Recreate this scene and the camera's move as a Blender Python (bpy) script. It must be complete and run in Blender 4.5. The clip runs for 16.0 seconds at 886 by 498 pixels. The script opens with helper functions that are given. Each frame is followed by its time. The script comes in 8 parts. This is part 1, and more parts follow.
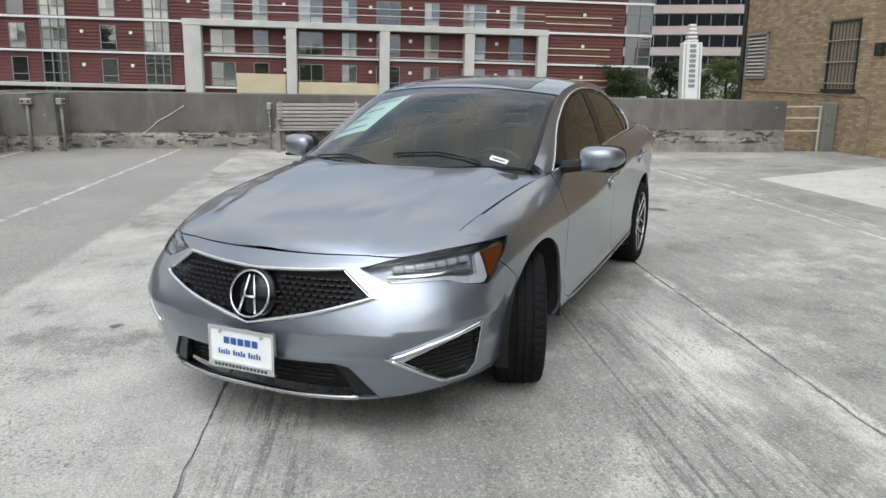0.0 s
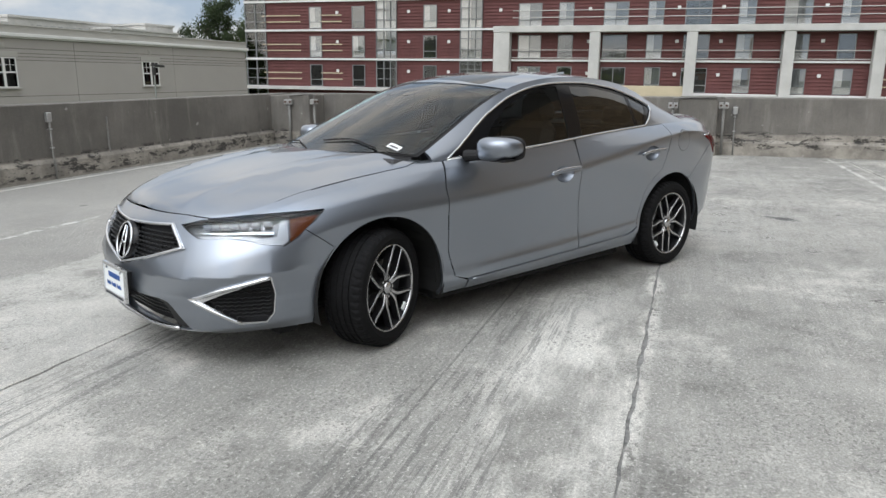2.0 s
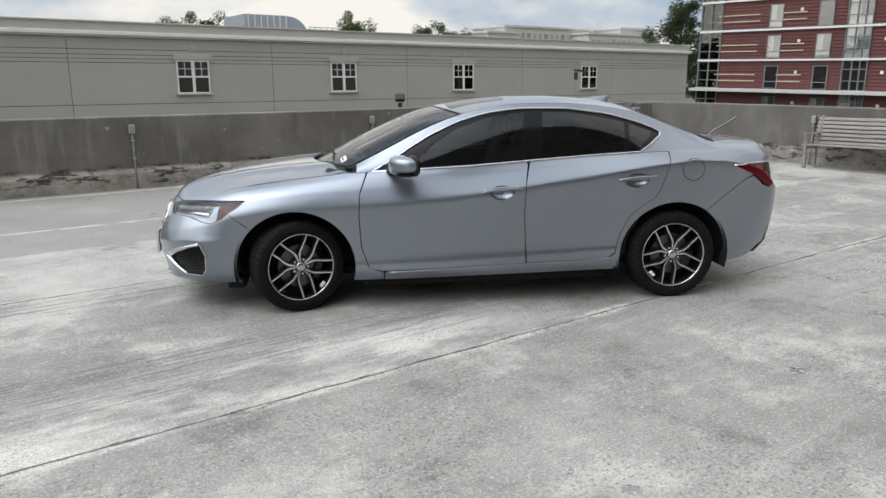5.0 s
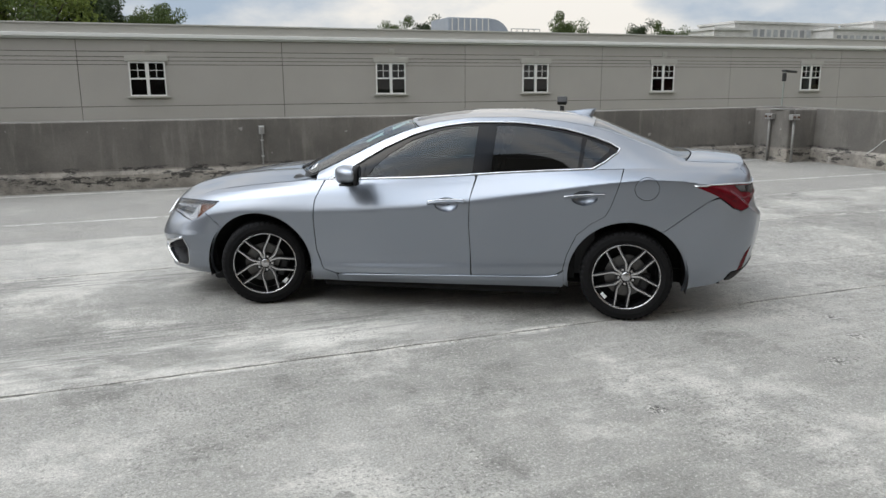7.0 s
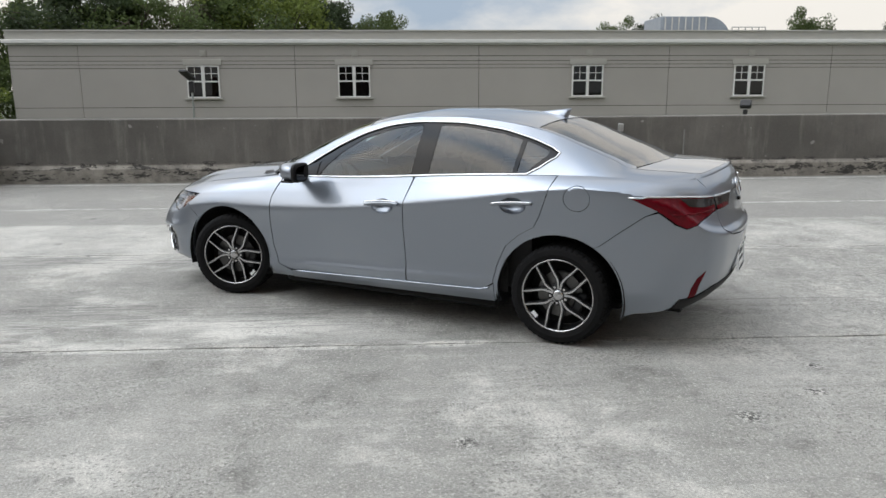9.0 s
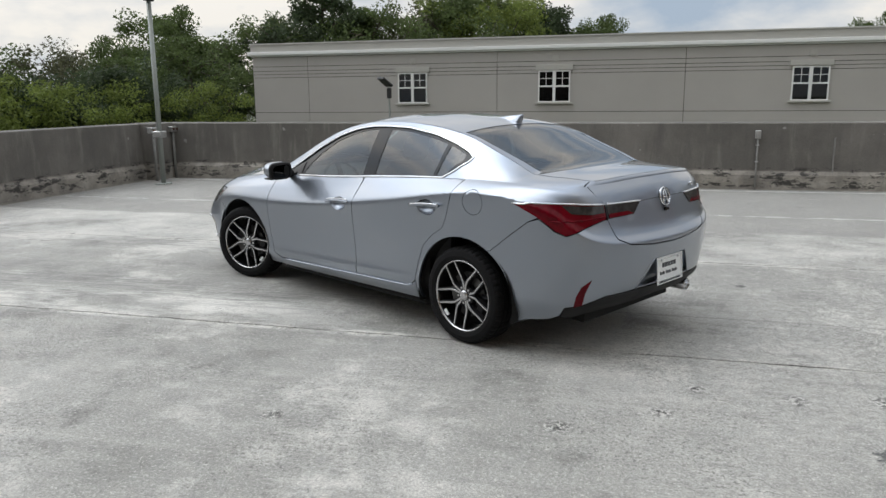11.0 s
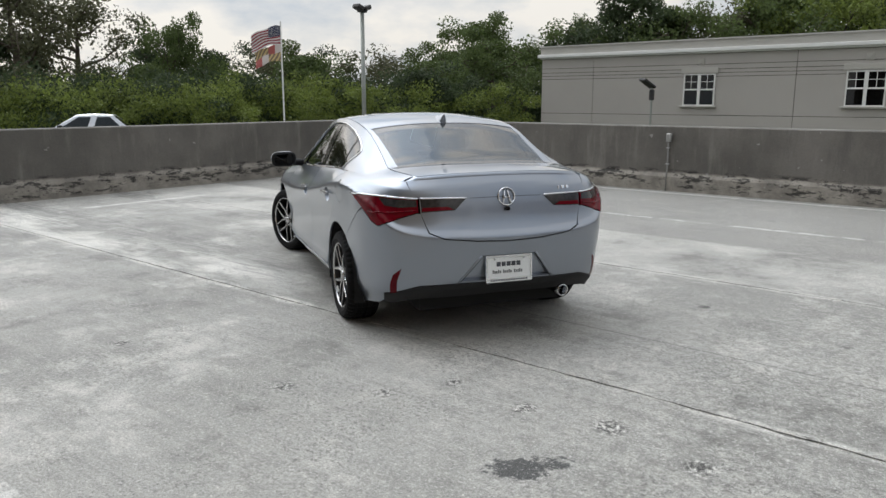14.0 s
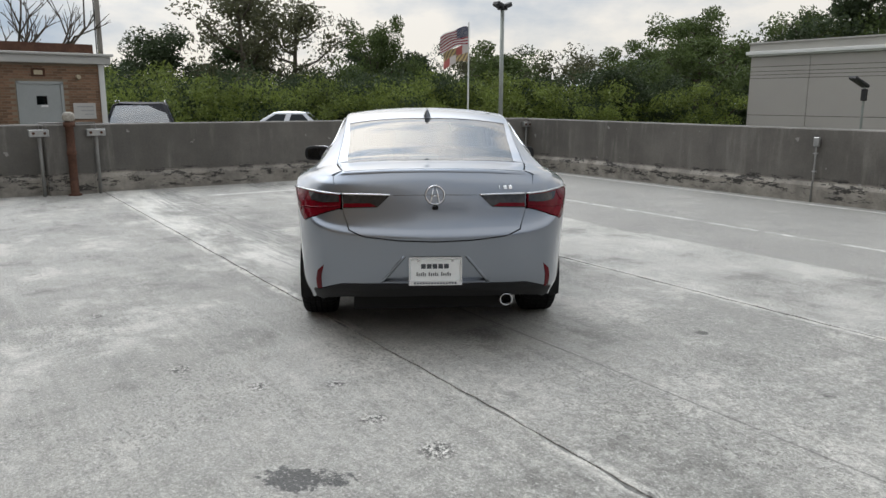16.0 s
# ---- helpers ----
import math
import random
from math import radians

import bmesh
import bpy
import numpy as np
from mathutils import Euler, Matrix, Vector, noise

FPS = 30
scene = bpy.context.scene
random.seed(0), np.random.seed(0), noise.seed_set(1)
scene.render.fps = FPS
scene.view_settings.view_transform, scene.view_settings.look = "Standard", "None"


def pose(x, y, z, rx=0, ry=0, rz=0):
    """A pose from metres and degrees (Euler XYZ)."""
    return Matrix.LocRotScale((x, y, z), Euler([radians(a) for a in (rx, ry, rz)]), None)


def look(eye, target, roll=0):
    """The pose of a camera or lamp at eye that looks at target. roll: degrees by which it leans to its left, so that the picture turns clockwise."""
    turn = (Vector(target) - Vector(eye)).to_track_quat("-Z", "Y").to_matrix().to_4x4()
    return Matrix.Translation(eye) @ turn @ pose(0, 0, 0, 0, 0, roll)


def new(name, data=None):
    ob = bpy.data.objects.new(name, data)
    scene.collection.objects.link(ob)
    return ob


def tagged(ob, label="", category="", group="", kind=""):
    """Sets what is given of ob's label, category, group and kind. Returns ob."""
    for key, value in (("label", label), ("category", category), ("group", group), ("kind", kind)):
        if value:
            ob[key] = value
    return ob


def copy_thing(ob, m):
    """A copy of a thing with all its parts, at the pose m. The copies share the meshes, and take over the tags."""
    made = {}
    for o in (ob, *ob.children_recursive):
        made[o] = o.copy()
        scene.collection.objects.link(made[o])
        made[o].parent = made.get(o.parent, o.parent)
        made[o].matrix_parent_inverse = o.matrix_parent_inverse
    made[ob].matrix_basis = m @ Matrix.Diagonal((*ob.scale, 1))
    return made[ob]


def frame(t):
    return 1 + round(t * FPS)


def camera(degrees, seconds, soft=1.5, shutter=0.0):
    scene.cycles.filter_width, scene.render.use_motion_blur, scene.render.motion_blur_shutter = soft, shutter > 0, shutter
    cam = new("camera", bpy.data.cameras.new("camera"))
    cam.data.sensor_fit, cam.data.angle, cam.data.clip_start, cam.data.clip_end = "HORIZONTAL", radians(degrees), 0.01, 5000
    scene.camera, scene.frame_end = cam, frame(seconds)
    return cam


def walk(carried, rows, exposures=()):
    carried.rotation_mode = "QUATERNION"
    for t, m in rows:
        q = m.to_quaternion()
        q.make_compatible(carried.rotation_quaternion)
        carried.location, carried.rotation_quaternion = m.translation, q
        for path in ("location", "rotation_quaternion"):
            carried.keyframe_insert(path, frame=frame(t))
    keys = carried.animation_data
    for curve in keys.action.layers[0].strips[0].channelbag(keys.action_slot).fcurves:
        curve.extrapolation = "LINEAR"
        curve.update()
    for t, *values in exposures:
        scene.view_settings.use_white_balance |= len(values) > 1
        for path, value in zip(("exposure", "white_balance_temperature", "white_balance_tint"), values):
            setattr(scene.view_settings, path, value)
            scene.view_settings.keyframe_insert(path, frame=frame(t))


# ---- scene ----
cam = camera(61.3, 16.0)
PATH = [
    (0, (3.251, 1.847, 1.427), (1.476, 1.043, 0.976), 0.2),
    (0.5, (3.11, 2.379, 1.407), (1.434, 1.384, 0.96), -0.0),
    (1, (2.866, 2.892, 1.394), (1.302, 1.728, 0.951), -0.2),
    (1.5, (2.603, 3.397, 1.377), (1.166, 2.079, 0.935), -0.3),
    (2, (2.261, 3.88, 1.372), (0.969, 2.418, 0.933), -0.5),
    (2.5, (1.857, 4.314, 1.391), (0.727, 2.724, 0.951), -0.4),
    (3, (1.422, 4.728, 1.403), (0.468, 3.026, 0.964), -0.5),
    (3.5, (0.932, 5.075, 1.42), (0.165, 3.281, 0.984), -0.5),
    (4, (0.474, 5.413, 1.447), (-0.102, 3.548, 1.015), -0.5),
    (6.5, (-1.814, 6.102, 1.597), (-1.601, 4.159, 1.171), -0.3),
    (7, (-2.3, 5.994, 1.606), (-1.959, 4.07, 1.18), -0.3),
    (7.5, (-2.79, 5.879, 1.614), (-2.317, 3.983, 1.188), -0.3),
    (8, (-3.222, 5.641, 1.604), (-2.61, 3.785, 1.179), -0.3),
    (8.5, (-3.667, 5.409, 1.579), (-2.911, 3.606, 1.159), -0.2),
    (9, (-4.095, 5.154, 1.562), (-3.196, 3.417, 1.146), -0.2),
    (11.5, (-6.263, 3.903, 1.563), (-4.779, 2.622, 1.166), -0.4),
    (12, (-6.638, 3.563, 1.573), (-5.073, 2.381, 1.178), -0.2),
    (12.5, (-6.994, 3.219, 1.593), (-5.356, 2.14, 1.199), -0.2),
    (13, (-7.287, 2.813, 1.583), (-5.579, 1.85, 1.19), -0.2),
    (13.5, (-7.581, 2.408, 1.58), (-5.803, 1.581, 1.187), -0.1),
    (14, (-7.786, 1.952, 1.54), (-5.943, 1.282, 1.147), -0.0),
    (14.5, (-7.943, 1.485, 1.523), (-6.047, 0.984, 1.131), -0.1),
    (15, (-8.006, 1.021, 1.503), (-6.074, 0.681, 1.113), -0.2),
    (15.5, (-7.992, 0.57, 1.509), (-6.042, 0.358, 1.117), -0.0),
    (16, (-7.936, 0.22, 1.498), (-5.979, 0.1, 1.106), 0.2),
]
walk(cam, [(t, look(eye, target, roll)) for t, eye, target, roll in PATH], exposures=[(0.0, 0.02), (4.0, 0.03), (8.0, -0.04), (12.0, -0.06), (16.0, -0.14)])

# ---------------------------------------------------------------- world, sun
PLAN = Matrix.Rotation(radians(30.2), 4, "Z")  # the deck's own axes: u towards the south parapet, v away from the west one


def link(nt, a, b):
    nt.links.new(a, b)


def node(nt, kind, **values):
    n = nt.nodes.new(kind)
    for key, value in values.items():
        if key in n.inputs:
            n.inputs[key].default_value = value
        else:
            n.inputs[key.replace("_", " ")].default_value = value
    return n


def math_node(nt, op, a, b=None, c=None, clamp=False):
    n = nt.nodes.new("ShaderNodeMath")
    n.operation, n.use_clamp = op, clamp
    for i, v in enumerate((a, b, c)):
        if v is None:
            continue
        if isinstance(v, (int, float)):
            n.inputs[i].default_value = v
        else:
            link(nt, v, n.inputs[i])
    return n.outputs[0]


def make_world():
    w = bpy.data.worlds.new("overcast_sky")
    w.use_nodes = True
    scene.world = w
    nt = w.node_tree
    nt.nodes.clear()
    sky = nt.nodes.new("ShaderNodeTexSky")
    sky.sky_type, sky.sun_disc = "NISHITA", False
    sky.sun_elevation, sky.sun_rotation = radians(42), radians(65)
    coord = nt.nodes.new("ShaderNodeTexCoord")
    stretch = nt.nodes.new("ShaderNodeMapping")
    stretch.inputs["Scale"].default_value = (1, 1, 2.2)
    link(nt, coord.outputs["Generated"], stretch.inputs["Vector"])
    clouds = node(nt, "ShaderNodeTexNoise", Scale=3.4, Detail=7.0, Roughness=0.55)
    link(nt, stretch.outputs[0], clouds.inputs["Vector"])
    ramp = nt.nodes.new("ShaderNodeValToRGB")
    ramp.color_ramp.elements[0].position, ramp.color_ramp.elements[0].color = 0.38, (0.47, 0.57, 0.70, 1)
    ramp.color_ramp.elements[1].position, ramp.color_ramp.elements[1].color = 0.60, (1.11, 1.06, 0.985, 1)
    link(nt, clouds.outputs["Fac"], ramp.inputs["Fac"])
    # an overcast sky is brightest overhead
    up = nt.nodes.new("ShaderNodeSeparateXYZ")
    link(nt, coord.outputs["Generated"], up.inputs[0])
    rise = nt.nodes.new("ShaderNodeMapRange")
    link(nt, up.outputs[2], rise.inputs["Value"])
    rise.inputs["From Min"].default_value, rise.inputs["From Max"].default_value = 0.08, 1.0
    rise.inputs["To Min"].default_value, rise.inputs["To Max"].default_value = 1.50, 2.3
    b1 = nt.nodes.new("ShaderNodeBackground")
    b1.inputs["Strength"].default_value = 0.06
    link(nt, sky.outputs[0], b1.inputs["Color"])
    # and round the veiled sun
    aim = nt.nodes.new("ShaderNodeVectorMath")
    aim.operation = "DOT_PRODUCT"
    link(nt, coord.outputs["Generated"], aim.inputs[0])
    aim.inputs[1].default_value = (0.52, 0.243, 0.819)
    veil = math_node(nt, "POWER", math_node(nt, "MAXIMUM", aim.outputs["Value"], 0.0), 9.0)
    veil = math_node(nt, "ADD", math_node(nt, "MULTIPLY", veil, 2.4), 0.62)
    tint = nt.nodes.new("ShaderNodeMix")
    tint.data_type, tint.blend_type = "RGBA", "MULTIPLY"
    tint.inputs[7].default_value = (0.985, 1.0, 1.02, 1)
    link(nt, math_node(nt, "MAXIMUM", up.outputs[2], 0.0), tint.inputs[0])
    link(nt, ramp.outputs[0], tint.inputs[6])
    b2 = nt.nodes.new("ShaderNodeBackground")
    link(nt, math_node(nt, "MULTIPLY", rise.outputs[0], veil), b2.inputs["Strength"])
    link(nt, tint.outputs[2], b2.inputs["Color"])
    mix = nt.nodes.new("ShaderNodeMixShader")
    mix.inputs[0].default_value = 0.88
    link(nt, b1.outputs[0], mix.inputs[1])
    link(nt, b2.outputs[0], mix.inputs[2])
    out = nt.nodes.new("ShaderNodeOutputWorld")
    link(nt, mix.outputs[0], out.inputs[0])


make_world()
sun_data = bpy.data.lights.new("sun", "SUN")
sun_data.energy, sun_data.angle, sun_data.color = 0.5, radians(70), (1.0, 0.96, 0.9)
sun = new("sun", sun_data)
sun.matrix_world = look((9, 4.2, 9), (0, 0, 0))

# ---------------------------------------------------------------- materials


def material(name, base, rough=0.6, metal=0.0, vary=0.2, scale=2.0, fine=45.0, bump=0.15, depth=0.01, coat=0.0, spec=0.5, stretch=(1, 1, 1), world=False, tint=0.0):
    """A surface of one colour with broad and fine variation, and relief."""
    m = bpy.data.materials.new(name)
    m.use_nodes = True
    nt = m.node_tree
    p = nt.nodes["Principled BSDF"]
    p.inputs["Metallic"].default_value, p.inputs["Roughness"].default_value = metal, rough
    p.inputs["Coat Weight"].default_value, p.inputs["Coat Roughness"].default_value = coat, 0.04
    p.inputs["Specular IOR Level"].default_value = spec
    if world:
        src = nt.nodes.new("ShaderNodeNewGeometry").outputs["Position"]
    else:
        src = nt.nodes.new("ShaderNodeTexCoord").outputs["Object"]
    mp = nt.nodes.new("ShaderNodeMapping")
    mp.inputs["Scale"].default_value = stretch
    link(nt, src, mp.inputs["Vector"])
    a = node(nt, "ShaderNodeTexNoise", Scale=scale, Detail=6.0, Roughness=0.6)
    b = node(nt, "ShaderNodeTexNoise", Scale=fine, Detail=4.0, Roughness=0.7)
    for n in (a, b):
        link(nt, mp.outputs[0], n.inputs["Vector"])
    both = nt.nodes.new("ShaderNodeMath")
    both.operation = "ADD"
    link(nt, a.outputs["Fac"], both.inputs[0])
    link(nt, b.outputs["Fac"], both.inputs[1])
    ramp = nt.nodes.new("ShaderNodeMapRange")
    ramp.inputs["From Min"].default_value, ramp.inputs["From Max"].default_value = 0.65, 1.35
    ramp.inputs["To Min"].default_value, ramp.inputs["To Max"].default_value = 1 - vary, 1 + vary
    link(nt, both.outputs[0], ramp.inputs["Value"])
    scaled = nt.nodes.new("ShaderNodeVectorMath")
    scaled.operation = "SCALE"
    scaled.inputs[0].default_value = base
    link(nt, ramp.outputs[0], scaled.inputs["Scale"])
    colour = scaled.outputs[0]
    if tint:
        info = nt.nodes.new("ShaderNodeObjectInfo")
        island = nt.nodes.new("ShaderNodeNewGeometry")
        vary2 = nt.nodes.new("ShaderNodeMapRange")
        vary2.inputs["To Min"].default_value, vary2.inputs["To Max"].default_value = 1 - tint, 1 + tint
        link(nt, math_node(nt, "FRACT", math_node(nt, "ADD", info.outputs["Random"], island.outputs["Random Per Island"])), vary2.inputs["Value"])
        again = nt.nodes.new("ShaderNodeVectorMath")
        again.operation = "SCALE"
        link(nt, colour, again.inputs[0])
        link(nt, vary2.outputs[0], again.inputs["Scale"])
        colour = again.outputs[0]
    link(nt, colour, p.inputs["Base Color"])
    if bump:
        bn = nt.nodes.new("ShaderNodeBump")
        bn.inputs["Strength"].default_value, bn.inputs["Distance"].default_value = bump, depth
        link(nt, b.outputs["Fac"], bn.inputs["Height"])
        link(nt, bn.outputs[0], p.inputs["Normal"])
    return m


def mix_colour(nt, fac, a, b):
    n = nt.nodes.new("ShaderNodeMix")
    n.data_type = "RGBA"
    for sock, v in ((n.inputs[0], fac), (n.inputs[6], a), (n.inputs[7], b)):
        if isinstance(v, (int, float)):
            sock.default_value = v
        elif isinstance(v, tuple):
            sock.default_value = (*v, 1)
        else:
            link(nt, v, sock)
    return n.outputs[2]


def ramp_node(nt, value, lo, hi):
    n = nt.nodes.new("ShaderNodeMapRange")
    n.interpolation_type = "SMOOTHSTEP"
    link(nt, value, n.inputs["Value"])
    n.inputs["From Min"].default_value, n.inputs["From Max"].default_value = lo, hi
    return n.outputs[0]


def noise_node(nt, vec, scale, detail=5.0, rough=0.6, stretch=(1, 1, 1), shift=(0, 0, 0)):
    mp = nt.nodes.new("ShaderNodeMapping")
    mp.inputs["Scale"].default_value, mp.inputs["Location"].default_value = stretch, shift
    link(nt, vec, mp.inputs["Vector"])
    n = node(nt, "ShaderNodeTexNoise", Scale=scale, Detail=detail, Roughness=rough)
    link(nt, mp.outputs[0], n.inputs["Vector"])
    return n.outputs["Fac"]


def band(nt, v, centre, half, soft=0.02):
    """1 within half of the centre, falling off over soft."""
    off = math_node(nt, "ABSOLUTE", math_node(nt, "SUBTRACT", v, centre))
    n = nt.nodes.new("ShaderNodeMapRange")
    n.interpolation_type = "SMOOTHSTEP"
    link(nt, off, n.inputs["Value"])
    n.inputs["From Min"].default_value, n.inputs["From Max"].default_value = half, half + soft
    n.inputs["To Min"].default_value, n.inputs["To Max"].default_value = 1, 0
    return n.outputs[0]


def deck_material():
    m = bpy.data.materials.new("weathered_deck_concrete")
    m.use_nodes = True
    nt = m.node_tree
    p = nt.nodes["Principled BSDF"]
    geo = nt.nodes.new("ShaderNodeNewGeometry")
    turn = nt.nodes.new("ShaderNodeMapping")
    turn.inputs["Rotation"].default_value = (0, 0, radians(-30.2))
    link(nt, geo.outputs["Position"], turn.inputs["Vector"])
    pos = turn.outputs[0]
    sep = nt.nodes.new("ShaderNodeSeparateXYZ")
    link(nt, pos, sep.inputs[0])
    u, v = sep.outputs[0], sep.outputs[1]
    broad = noise_node(nt, pos, 0.22, 4, 0.55)
    blotch = noise_node(nt, pos, 0.8, 8, 0.72)
    mid = noise_node(nt, pos, 5.0, 8, 0.78)
    speck = noise_node(nt, pos, 85.0, 5, 0.9)
    drag = noise_node(nt, pos, 5.0, 7, 0.72, (0.10, 2.2, 1))
    base = mix_colour(nt, ramp_node(nt, broad, 0.35, 0.68), (0.275, 0.273, 0.258), (0.40, 0.397, 0.375))
    base = mix_colour(nt, math_node(nt, "MULTIPLY", ramp_node(nt, blotch, 0.50, 0.62), 0.75), base, (0.57, 0.562, 0.53))
    base = mix_colour(nt, math_node(nt, "MULTIPLY", ramp_node(nt, blotch, 0.48, 0.36), 0.7), base, (0.14, 0.138, 0.13))
    base = mix_colour(nt, math_node(nt, "MULTIPLY", ramp_node(nt, drag, 0.50, 0.70), 0.25), base, (0.54, 0.533, 0.50))
    base = mix_colour(nt, math_node(nt, "MULTIPLY", ramp_node(nt, drag, 0.48, 0.32), 0.22), base, (0.15, 0.149, 0.14))
    base = mix_colour(nt, math_node(nt, "MULTIPLY", ramp_node(nt, mid, 0.52, 0.70), 0.60), base, (0.17, 0.168, 0.158))
    base = mix_colour(nt, math_node(nt, "MULTIPLY", ramp_node(nt, mid, 0.46, 0.30), 0.50), base, (0.55, 0.545, 0.515))
    # broom lines, drawn along the bays
    broom = noise_node(nt, pos, 60.0, 4, 0.8, (0.025, 1, 1), (1, 7, 0))
    swept = math_node(nt, "MULTIPLY", ramp_node(nt, broom, 0.5, 0.66), ramp_node(nt, noise_node(nt, pos, 0.7, 5, 0.6, (0.5, 1, 1), (9, 4, 0)), 0.48, 0.66))
    base = mix_colour(nt, math_node(nt, "MULTIPLY", swept, 0.3), base, (0.16, 0.158, 0.15))
    # a darker, coarser surface to the north, mottled down to the aggregate
    north = ramp_node(nt, math_node(nt, "ADD", math_node(nt, "MULTIPLY", u, -1.0), math_node(nt, "MULTIPLY", math_node(nt, "SUBTRACT", blotch, 0.5), 6.0)), 2.2, 4.6)
    coarse = ramp_node(nt, noise_node(nt, pos, 16.0, 8, 0.82), 0.40, 0.62)
    base = mix_colour(nt, math_node(nt, "MULTIPLY", math_node(nt, "MULTIPLY", north, coarse), 0.55), base, (0.135, 0.134, 0.126))
    # crumbled edges along the joints
    crumb = math_node(nt, "MAXIMUM", band(nt, v, 2.043, 0.032, 0.05), math_node(nt, "MAXIMUM", band(nt, v, -0.727, 0.02, 0.06), band(nt, v, 4.9, 0.02, 0.06)))
    chips = noise_node(nt, pos, 20.0, 7, 0.8, (0.5, 1, 1))
    crumb = math_node(nt, "MULTIPLY", crumb, ramp_node(nt, noise_node(nt, pos, 2.6, 5, 0.7, (0.6, 1, 1), (5, 9, 0)), 0.43, 0.60))
    base = mix_colour(nt, math_node(nt, "MULTIPLY", math_node(nt, "MULTIPLY", crumb, ramp_node(nt, chips, 0.42, 0.50)), 0.85), base, (0.62, 0.612, 0.58))
    base = mix_colour(nt, math_node(nt, "MULTIPLY", math_node(nt, "MULTIPLY", crumb, ramp_node(nt, chips, 0.42, 0.36)), 0.8), base, (0.09, 0.09, 0.085))
    # the worn pale patch beside the joint, where the coating has gone
    pale = math_node(nt, "MULTIPLY", band(nt, v, 1.74, 0.20, 0.2), ramp_node(nt, noise_node(nt, pos, 1.1, 6, 0.7, (0.35, 1, 1)), 0.42, 0.57))
    pale = math_node(nt, "MULTIPLY", pale, ramp_node(nt, u, -1.6, 0.4))
    base = mix_colour(nt, math_node(nt, "MULTIPLY", pale, 0.9), base, (0.64, 0.635, 0.60))
    slant = math_node(nt, "ADD", u, math_node(nt, "MULTIPLY", v, 0.53))
    pale2 = math_node(nt, "MULTIPLY", ramp_node(nt, v, 5.68, 5.76), ramp_node(nt, slant, -3.78, -3.70))
    pale2 = math_node(nt, "MULTIPLY", pale2, ramp_node(nt, u, -1.5, -3.5))
    base = mix_colour(nt, math_node(nt, "MULTIPLY", pale2, ramp_node(nt, mid, 0.20, 0.55)), base, (0.56, 0.555, 0.53))
    # the smoother, darker strip along the west parapet
    west = ramp_node(nt, math_node(nt, "ADD", v, math_node(nt, "MULTIPLY", math_node(nt, "SUBTRACT", blotch, 0.5), 0.25)), -2.36, -2.50)
    base = mix_colour(nt, math_node(nt, "MULTIPLY", west, 0.72), base, (0.235, 0.232, 0.220))
    pale3 = math_node(nt, "MULTIPLY", band(nt, v, -1.57, 0.80, 0.12), ramp_node(nt, blotch, 0.36, 0.62))
    base = mix_colour(nt, math_node(nt, "MULTIPLY", pale3, 0.6), base, (0.48, 0.475, 0.45))
    # tyre scuffs along the bay
    scuff = noise_node(nt, pos, 26.0, 4, 0.75, (0.05, 1, 1))
    worn = math_node(nt, "MULTIPLY", ramp_node(nt, scuff, 0.49, 0.57), ramp_node(nt, noise_node(nt, pos, 1.3, 4, 0.6, (0.4, 1, 1), (3, 1, 0)), 0.36, 0.54))
    lanes = math_node(nt, "MAXIMUM", band(nt, v, 1.30, 0.26, 0.14), band(nt, v, -0.45, 0.12, 0.2))
    lanes = math_node(nt, "MULTIPLY", lanes, ramp_node(nt, u, -1.3, -0.2))
    base = mix_colour(nt, math_node(nt, "MULTIPLY", math_node(nt, "MULTIPLY", worn, lanes), 0.6), base, (0.12, 0.12, 0.118))
    # old bay lines, worn through
    wear = ramp_node(nt, noise_node(nt, pos, 5.0, 6, 0.75), 0.42, 0.6)
    lines = math_node(nt, "MAXIMUM", band(nt, v, 4.62, 0.025, 0.02), band(nt, v, -3.7, 0.03, 0.02))
    base = mix_colour(nt, math_node(nt, "MULTIPLY", lines, math_node(nt, "MULTIPLY", wear, 0.75)), base, (0.68, 0.68, 0.66))
    edge_line = math_node(nt, "MULTIPLY", band(nt, v, -6.40, 0.028, 0.015), math_node(nt, "ADD", 0.45, math_node(nt, "MULTIPLY", wear, 0.5)))
    base = mix_colour(nt, edge_line, base, (0.74, 0.735, 0.70))
    hair = band(nt, v, 1.15, 0.004, 0.006)
    base = mix_colour(nt, math_node(nt, "MULTIPLY", hair, 0.6), base, (0.09, 0.09, 0.088))
    # damp spot
    du, dv = math_node(nt, "SUBTRACT", u, -4.13), math_node(nt, "SUBTRACT", v, 3.11)
    along = math_node(nt, "ADD", math_node(nt, "MULTIPLY", du, -0.63), math_node(nt, "MULTIPLY", dv, -0.777))
    aside = math_node(nt, "ADD", math_node(nt, "MULTIPLY", du, 0.777), math_node(nt, "MULTIPLY", dv, -0.63))
    far = math_node(nt, "ADD", math_node(nt, "POWER", math_node(nt, "ABSOLUTE", math_node(nt, "MULTIPLY", along, 4.8)), 2.0), math_node(nt, "POWER", math_node(nt, "ABSOLUTE", math_node(nt, "MULTIPLY", aside, 10.0)), 2.0))
    spot = ramp_node(nt, math_node(nt, "ADD", far, math_node(nt, "MULTIPLY", noise_node(nt, pos, 9.0, 5, 0.75), 4.2)), 2.95, 2.7)
    base = mix_colour(nt, math_node(nt, "MULTIPLY", spot, 0.9), base, (0.03, 0.031, 0.032))
    pits = ramp_node(nt, noise_node(nt, pos, 22.0, 6, 0.85), 0.60, 0.66)
